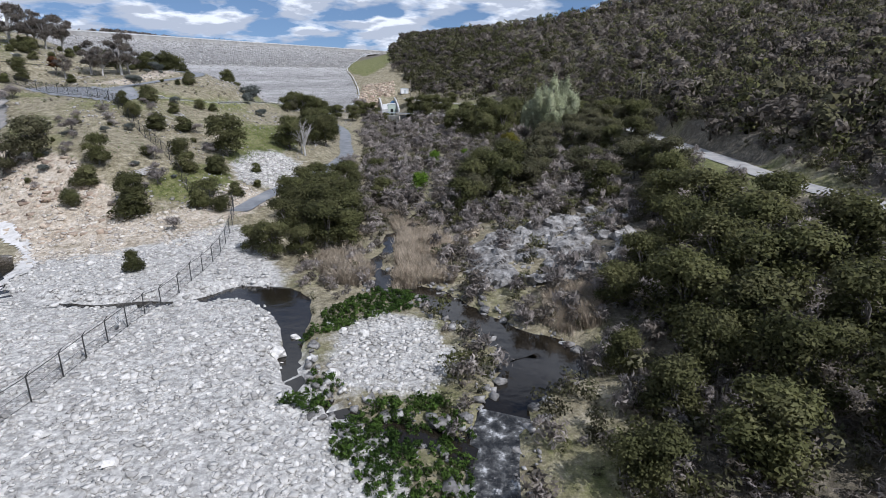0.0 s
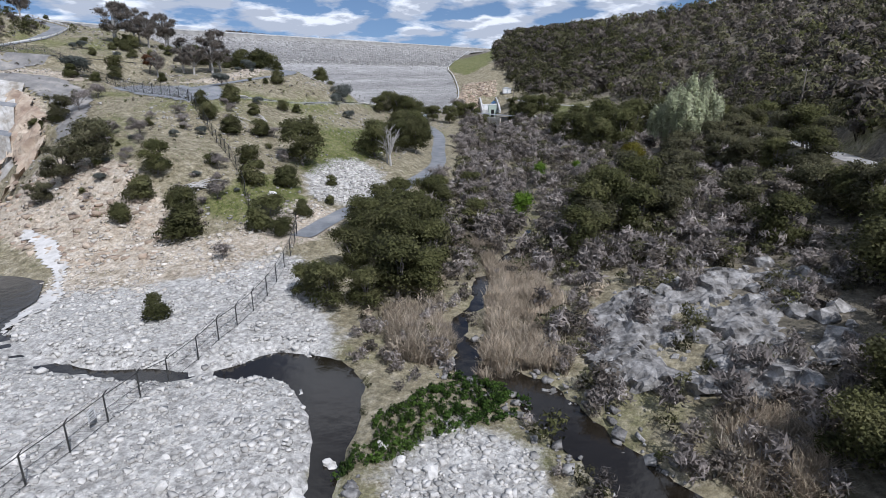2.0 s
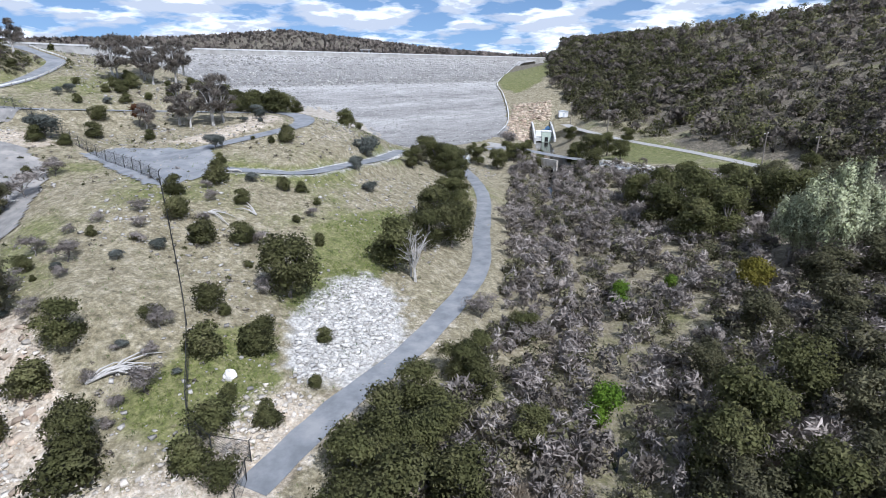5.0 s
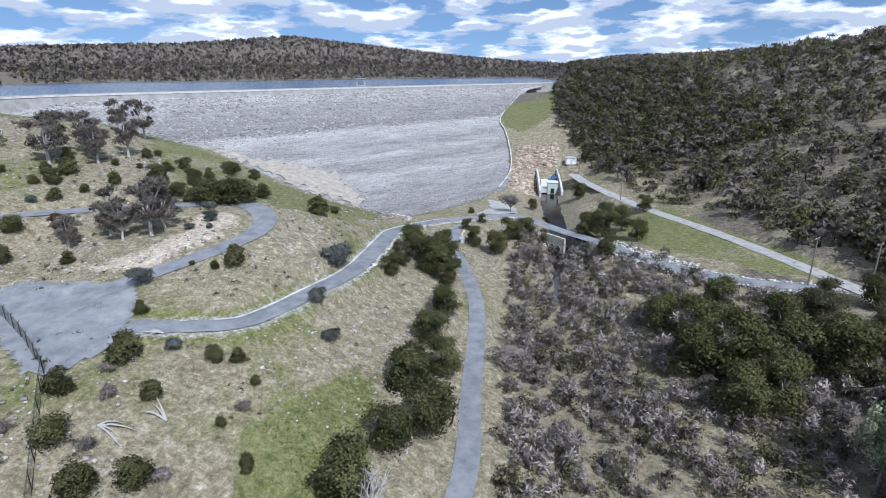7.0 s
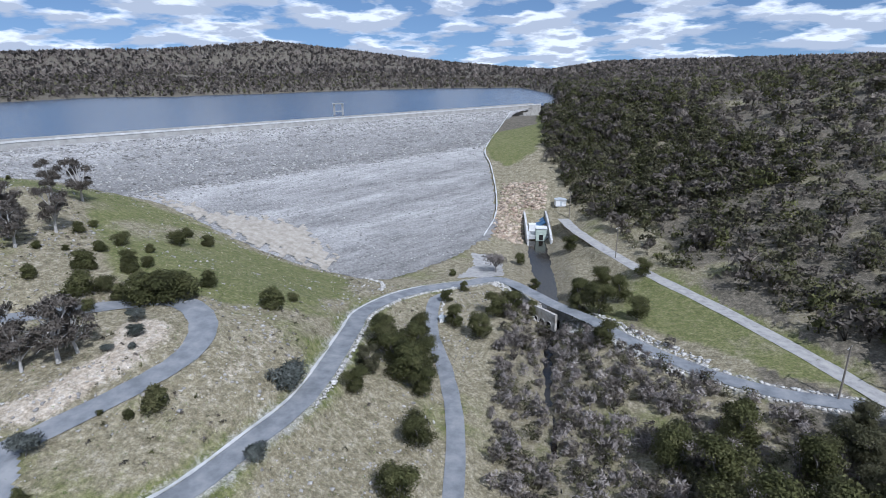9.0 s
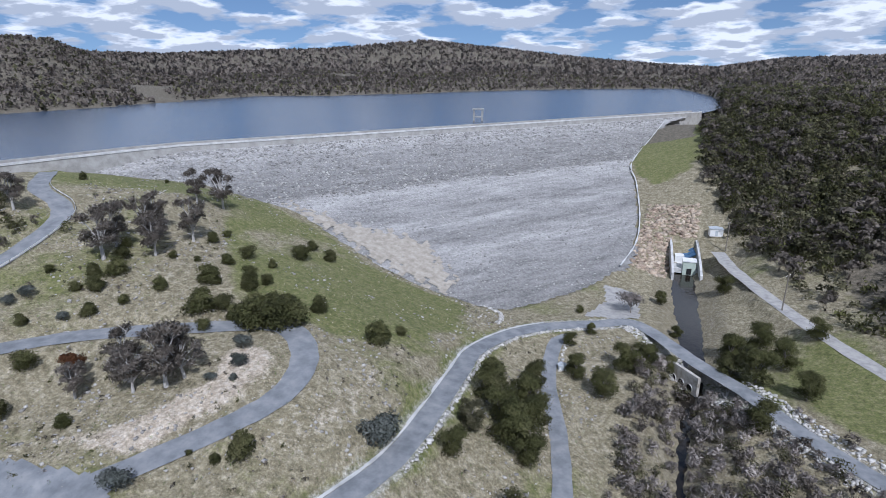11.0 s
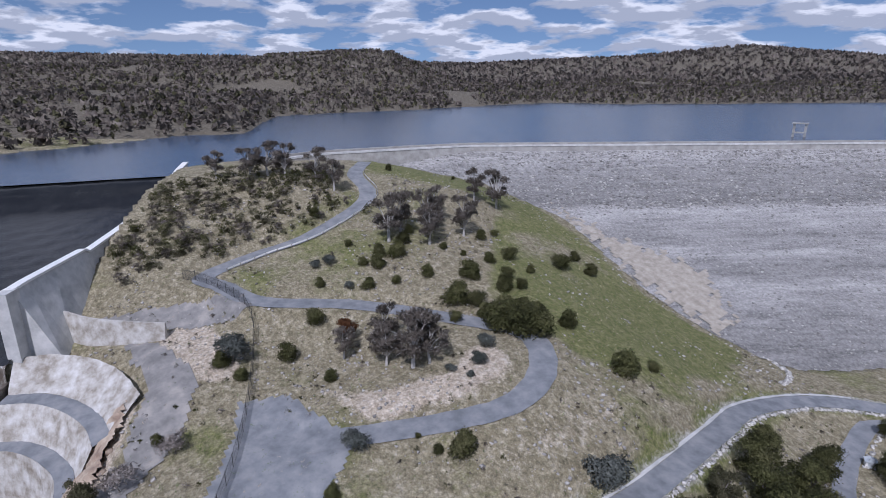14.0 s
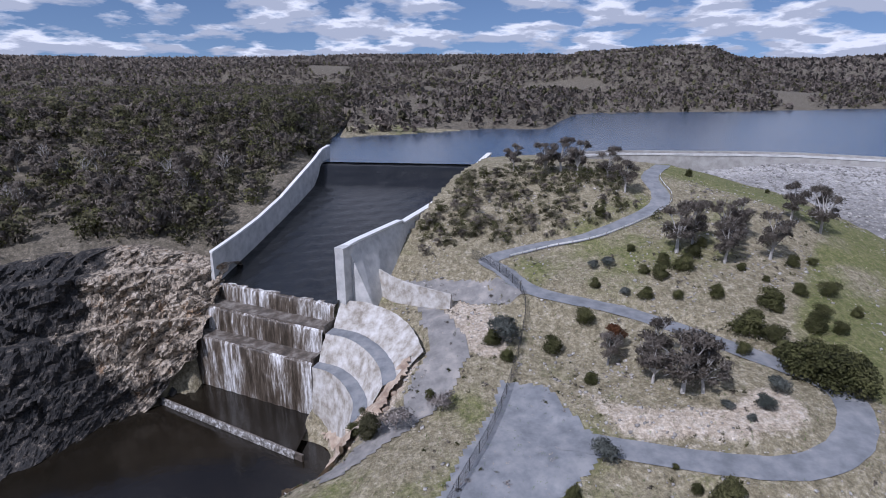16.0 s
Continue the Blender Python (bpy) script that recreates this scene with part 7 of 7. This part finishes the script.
for line, half, lo, hi, sides in ((ROAD, 2.5, 30, 400, (1,)), (ROAD, 2.5, 84, 400, (-1,)), (TRACK, 2.2, 58, 400, (1,))):
    pts = [Vector(q[:3]) for q in line]
    for i in range(len(pts) - 1):
        d = (pts[i + 1] - pts[i]).xy
        n_ = Vector((d.y, -d.x)).normalized()
        for side in sides:
            wide = 2.6 if line is ROAD and pts[i].y < 272 and pts[i].x > -30 and pts[i].x < 22 else 0.7
            for _ in range(int(d.length * (9 if wide > 1 else 3.2))):
                p = pts[i].xy + d * rs.rand() + n_ * side * (half + wide * rs.rand())
                if lo <= i:
                    edge.append((p.x, p.y))
edge = [q for q in edge if not (-41 < q[0] < -30 and 262 < q[1] < 274)]
stones("road_edge_stones", edge, 0.3 + 0.6 * rs.rand(len(edge)) ** 2, M["stone"], 162, "pale rocks edging the sealed roads")
pts = spline([(-66, 264, 0), (-61, 262, 0), (-58, 258, 0), (-57, 252, 0)], 14)
stones("toe_stones", [(x + rs.uniform(-.5, .5), y + rs.uniform(-.5, .5)) for x, y, _ in pts for _ in range(3)], 0.3 + 0.5 * rs.rand(len(pts) * 3), M["stone"], 163, "line of white stones below the dam toe")
sc = scatter(164, 21000, (-176, -26, 92, 262), lambda x, y: off_roads(x, y, 0.2) & ~inside(x, y, PAD) & (~inside(x, y, KNOLL_GREEN) | (lumps(x, y, 3, 5) > 0.25)) & ~inside(x, y, DAM_FOOTPRINT) & (ground(x, y) > 3) & (lumps(x, y, 12, 8) > -0.15) & ((chute(x, y)[1] < -0.25) | (chute(x, y)[0] < -0.6)))
stones("scattered_stones", sc, 0.1 + 0.55 * np.random.RandomState(165).rand(len(sc)) ** 4, M["field_stone"], 166, "pale stones scattered over the dry slopes")


# ---- fences ----
def fence(line, height, name_label, spacing=3.0, arm=True, gauge=0.016):
    """Chain-wire fence: posts, rails and a lattice of wires in each bay."""
    pts = [(x, y) for x, y, _ in spline([(*p, 0) for p in line], 12)]
    stops, acc = [pts[0]], 0.0
    for a, b in zip(pts, pts[1:]):
        acc += math.dist(a, b)
        if acc >= spacing:
            stops.append(b)
            acc = 0.0
    x0, y0 = stops[0]
    root = thing("fence", x0, y0, lie(x0, y0), name_label, "fence")
    inv = root.matrix_basis.inverted()
    top = [Vector((x, y, lie(x, y))) for x, y in stops]
    bm = bmesh.new()
    tube(bm, [(0, 0, -0.3), (0, 0, height)] + ([(0, 0, height), (0.25, 0.12, height + 0.35)] if arm else []), [0.06, 0.055] + ([0.05, 0.03] if arm else []), 6)
    post_me = bpy.data.meshes.new("post")
    bm.to_mesh(post_me)
    bm.free()
    post_me.materials.append(M["dark_steel"])
    for p in top:
        ob = new("post", post_me)
        ob.parent, ob.matrix_parent_inverse = root, inv
        ob.matrix_basis = pose(*p)
    for level, rad in ((height - 0.05, 0.03), (0.12, 0.02), (height * 0.5, 0.015)) + (((height + 0.2, 0.012),) if arm else ()):
        bm = bmesh.new()
        tube(bm, [p + Vector((0, 0, level)) for p in top], [rad] * len(top), 4)
        ob = part("rail" if rad > 0.02 else "wire", bm, M["dark_steel"], root)
        ob.matrix_parent_inverse = inv
    q = []
    for a, b in zip(top, top[1:]):
        n = 13
        for k in range(-n, n):
            for slope in (1, -1):
                u0, u1 = k / n, (k + n) / n
                s0, s1 = max(0, u0), min(1, u1)
                if s1 <= s0:
                    continue
                z0, z1 = (s0 - u0) * height, (s1 - u0) * height
                if slope < 0:
                    z0, z1 = height - z0, height - z1
                p0, p1 = a.lerp(b, s0) + Vector((0, 0, z0)), a.lerp(b, s1) + Vector((0, 0, z1))
                e = Vector((0, 0, gauge))
                q.append([tuple(p0 - e), tuple(p1 - e), tuple(p1 + e), tuple(p0 + e)])
    ob = new("wire_mesh", quads("wire_mesh", q, M["dark_steel"]))
    ob.parent, ob.matrix_parent_inverse = root, inv
    ob["kind"] = "stuff"
    return root


fence([(-31, 28), (-29.6, 36.2), (-29, 45), (-28.6, 55), (-27.6, 64), (-27.3, 74), (-29.5, 88), (-31.6, 95)], 2.2, "dark chain-wire fence across pale gravel", gauge=0.004)
fence([(-31.8, 95.2), (-37.8, 95.2), (-46, 107), (-58, 121.6), (-71.2, 137)], 2.3, "dark chain-wire fence climbing the grassy slope")
fence([(-71.4, 137.2), (-84.8, 145), (-98.7, 151.6), (-110.7, 156.4), (-121, 158.6), (-137, 154), (-143, 149)], 2.3, "dark chain-wire fence round the turning pad")


def sign():
    x, y = -29.1, 50.6
    root = thing("sign", x, y, lie(x, y) + 1.0, "small white sign fixed to the fence", "sign", rz=95)
    bm = bmesh.new()
    box(bm, (0, -0.12, 0.3), (0.75, 0.03, 0.9))
    bmesh.ops.bevel(bm, geom=bm.edges[:], offset=0.01, segments=1)
    part("panel", bm, M["white_paint"], root)
    for k in range(3):
        bm = bmesh.new()
        box(bm, (0, -0.14, 0.5 - 0.2 * k), (0.5, 0.012, 0.06))
        part("line_of_writing", bm, M["dark_steel"], root)


sign()


# ---- poles, tower, outlet works ----
def power_pole(x, y, h, rz, lamp=False):
    root = thing("power_pole", x, y, lie(x, y), "weathered timber power pole with a crossarm", "pole", "power poles", rz)
    bm = bmesh.new()
    tube(bm, [(0, 0, -0.5), (0, 0, h * 0.5), (0, 0, h)], [0.2, 0.17, 0.13], 8)
    part("shaft", bm, M["pole_wood"], root)
    bm = bmesh.new()
    box(bm, (0, 0.16, h - 0.5), (2.4, 0.12, 0.14))
    part("crossarm", bm, M["pole_wood"], root)
    for dx in (-1.05, -0.4, 0.4, 1.05):
        bm = bmesh.new()
        tube(bm, [(dx, 0.16, h - 0.43), (dx, 0.16, h - 0.3), (dx, 0.16, h - 0.2)], [0.05, 0.07, 0.03], 6)
        part("insulator", bm, M["white_paint"], root)
    if lamp:
        bm = bmesh.new()
        box(bm, (0.5, 0, h - 1.0), (1.0, 0.3, 0.15))
        part("lamp_head", bm, M["grey_paint"], root)


for x, y, h, a in ((10.7, 291, 10.5, 60), (44.4, 214.6, 11, 50), (57, 216, 9, 40), (-3.5, 342, 11, 65), (66, 168, 10, 20)):
    power_pole(x, y, h, a)


def intake_tower():
    x, y = -147.0, 452.0
    root = thing("intake_tower", x, y, LAKE, "concrete intake tower rising from the lake", "tower", rz=23)
    for dx in (-2.6, 2.6):
        bm = bmesh.new()
        prism(bm, [[(dx - 0.6, -0.8, z), (dx + 0.6, -0.8, z), (dx + 0.6, 0.8, z), (dx - 0.6, 0.8, z)] for z in (-4, 6.6)])
        part("leg", bm, M["parapet"], root)
    bm = bmesh.new()
    box(bm, (0, 0, 6.9), (7.4, 3.4, 0.6))
    part("platform", bm, M["parapet"], root)
    bm = bmesh.new()
    box(bm, (0, 0, 2.2), (6.4, 2.4, 0.5))
    part("lower_deck", bm, M["parapet"], root)
    for dx in (-3.5, 0, 3.5):
        bm = bmesh.new()
        tube(bm, [(dx, -1.6, 7.1), (dx, -1.6, 8.2)], [0.06, 0.06], 5)
        part("rail_post", bm, M["steel"], root)
    bm = bmesh.new()
    tube(bm, [(-3.5, -1.6, 8.2), (3.5, -1.6, 8.2)], [0.06, 0.06], 5)
    part("handrail", bm, M["steel"], root)


intake_tower()


def arch_wall(bm, w, h, t, r, sill):
    """A wall of width w, height h, thickness t with a round-headed hole of radius r."""
    seg = 10
    inner = [(-r, 0.0)] + [(-r * math.cos(math.pi * k / seg), sill + r * math.sin(math.pi * k / seg)) for k in range(seg + 1)] + [(r, 0.0)]
    outer = [(-w / 2, 0.0)] + [(-w / 2 + w * k / seg, h) for k in range(seg + 1)] + [(w / 2, 0.0)]
    rows = []
    for yy in (0.0, t):
        rows.append(([bm.verts.new((x, yy, z)) for x, z in inner], [bm.verts.new((x, yy, z)) for x, z in outer]))
    n = len(inner)
    for k in range(n - 1):
        for a, b in rows:
            bm.faces.new((a[k], a[k + 1], b[k + 1], b[k]))
        bm.faces.new((rows[0][0][k], rows[0][0][k + 1], rows[1][0][k + 1], rows[1][0][k]))
        bm.faces.new((rows[0][1][k], rows[0][1][k + 1], rows[1][1][k + 1], rows[1][1][k]))
    bmesh.ops.recalc_face_normals(bm, faces=bm.faces)
    return bm


def outlet_works():
    root = thing("outlet_works", -16.5, 338, 5.2, "pale concrete outlet works with pipes below a tunnel portal", "outlet works", rz=8)
    part("portal", arch_wall(bmesh.new(), 9.5, 8.5, 1.2, 2.2, 3.6), M["concrete"], root, "concrete tunnel portal with a round arch").location = (0, 13, 0)
    # black panel behind the arch paints the shade inside the tunnel
    bm = bmesh.new()
    box(bm, (0, 15, 3), (5, 0.3, 6.4))
    part("tunnel_mouth", bm, M["shade_and_door_black"], root)
    bm = bmesh.new()
    box(bm, (1.2, -5, 2.4), (4.2, 4.0, 5.2))
    bmesh.ops.bevel(bm, geom=bm.edges[:], offset=0.08, segments=1)
    block = part("valve_house", bm, M["green_paint"], root, "pale green valve house")
    bm = bmesh.new()
    box(bm, (1.2, -5, 5.15), (4.7, 4.5, 0.3))
    part("roof", bm, M["white_paint"], block)
    bm = bmesh.new()
    box(bm, (1.2, -7.04, 1.4), (1.6, 0.1, 2.2))
    part("door", bm, M["shade_and_door_black"], block)
    for k in range(3):
        bm = bmesh.new()
        tube(bm, [(3.4, 0.2 + 3.0 * k, 6.2), (1.5, 0.6 + 3.0 * k, 4.6), (-1.0, 0.8 + 3.0 * k, 4.0)], [0.65, 0.65, 0.6], 12)
        part("pipe", bm, M["blue_paint"], root, "large blue-grey steel pipe")
    for k in range(2):
        bm = bmesh.new()
        box(bm, (-1.6, 2 + 5 * k, 3.4), (3.2, 3.6, 2.6))
        bmesh.ops.bevel(bm, geom=bm.edges[:], offset=0.1, segments=1)
        part("valve_block", bm, M["white_paint"], root)
    for dx, name in ((-4.6, "side_wall"), (4.6, "side_wall")):
        bm = bmesh.new()
        prism(bm, [[(dx - 0.4, yy, -1.5), (dx + 0.4, yy, -1.5), (dx + 0.4, yy, zz), (dx - 0.4, yy, zz)] for yy, zz in ((-14, 2.6), (-6, 5.4), (4, 7.6), (13, 8.5))])
        part(name, bm, M["concrete"], root)
    bm = bmesh.new()
    box(bm, (0, 3, 1.3), (8.4, 19, 1.6))
    part("deck", bm, M["concrete"], root)
    for yy in range(-8, 13, 4):
        bm = bmesh.new()
        tube(bm, [(4.6, yy, 5), (4.6, yy, 8.7)], [0.05, 0.05], 5)
        part("rail_post", bm, M["steel"], root)
    bm = bmesh.new()
    tube(bm, [(4.6, -8, 8.6), (4.6, 12, 9.2)], [0.05, 0.05], 5)
    part("handrail", bm, M["steel"], root)


outlet_works()


def hut(x, y, w, d, h, rz, label):
    root = thing("hut", x, y, lie(x, y), label, "hut", rz=rz)
    bm = bmesh.new()
    box(bm, (0, 0, h / 2 - 0.1), (w, d, h + 0.2))
    walls = part("walls", bm, M["white_paint"], root)
    bm = bmesh.new()
    prism(bm, [[(-w / 2 - 0.2, yy, h), (w / 2 + 0.2, yy, h), (w / 2 + 0.2, yy, h + 0.12), (0, yy, h + 0.5), (-w / 2 - 0.2, yy, h + 0.12)] for yy in (-d / 2 - 0.2, d / 2 + 0.2)])
    part("roof", bm, M["grey_paint"], root)
    bm = bmesh.new()
    box(bm, (0, -d / 2 - 0.03, 1.0), (0.9, 0.06, 2.0))
    part("door", bm, M["grey_paint"], walls)


hut(-7.4, 351.5, 4.5, 3.2, 2.6, 12, "small white hut beside the outlet works")
hut(-36.6, 240.6, 1.6, 1.2, 1.1, 30, "small concrete instrument box by the track")


def culvert(side, x, y, rz):
    root = thing("culvert", x, y, 4.2, "grey stone culvert headwall under the road, pipe shade drawn as black discs", "culvert", "culverts under the road", rz)
    bm = bmesh.new()
    box(bm, (0, 0, 2.2), (9.5, 0.8, 5.2))
    part("headwall", bm, M["stained_concrete"], root)
    for k in (-2.6, 0, 2.6):
        bm = bmesh.new()
        tube(bm, [(k, -0.55, 1.2), (k, 0.3, 1.2)], [0.95, 0.95], 14)
        part("pipe_ring", bm, M["concrete"], root)
        # black disc closes the pipe and paints the shade within
        bm = bmesh.new()
        bmesh.ops.create_circle(bm, cap_ends=True, radius=0.92, segments=14, matrix=pose(k, -0.43, 1.2, 90, 0, 0))
        part("opening", bm, M["shade_and_door_black"], root)


culvert(1, -11.0, 253.4, -44)
culvert(-1, -6.6, 258.0, 136)


def guard_rail():
    pts = [Vector(q[:3]) for q in HAIRPIN if q[0] < -142 and q[0] > -176]
    x, y, z = pts[0]
    root = thing("guard_rail", x, y, z, "white guard rail along the upper road", "guard rail")
    inv = root.matrix_basis.inverted()
    off = []
    for i, p in enumerate(pts):
        d = (pts[min(i + 1, len(pts) - 1)] - pts[max(i - 1, 0)]).xy.normalized()
        q = p + Vector((d.y, -d.x, 0)) * 2.9
        off.append(q)
    for q in off[::2]:
        bm = bmesh.new()
        box(bm, (q.x, q.y, q.z + 0.35), (0.16, 0.16, 1.0))
        part("post", bm, M["pole_wood"], root).matrix_parent_inverse = inv
    bm = bmesh.new()
    prism(bm, [[(q.x - 0.04, q.y, q.z + 0.5), (q.x + 0.04, q.y, q.z + 0.5), (q.x + 0.04, q.y, q.z + 0.85), (q.x - 0.04, q.y, q.z + 0.85)] for q in off])
    part("beam", bm, M["white_paint"], root).matrix_parent_inverse = inv


guard_rail()


def fallen_branches(x, y, rz, size):
    r = random.Random(int(x * 7))
    root = thing("fallen_branch", x, y, lie(x, y) + 0.2, "bleached fallen branch lying on the slope", "branch", "fallen branches", rz)
    for k in range(5):
        a = r.uniform(-0.5, 0.5)
        l = size * r.uniform(0.5, 1.0)
        p = [(l * t * math.cos(a), l * t * math.sin(a), 0.5 * size * 0.2 * math.sin(t * 3.1) + (lie(x + l * t * math.cos(a + radians(rz)), y + l * t * math.sin(a + radians(rz))) - lie(x, y))) for t in (0, 0.35, 0.7, 1.0)]
        bm = bmesh.new()
        tube(bm, p, [0.14, 0.11, 0.07, 0.03], 6)
        part("limb", bm, M["dead_wood"], root)


for x, y, a, s_ in ((-51, 97.5, 60, 7), (-49.6, 99, 40, 6), (-60, 133, 10, 5), (-54, 137, 170, 5), (-2, 247, 100, 6), (-14, 92, 70, 5), (-64, 150, 200, 4)):
    fallen_branches(x, y, a, s_)
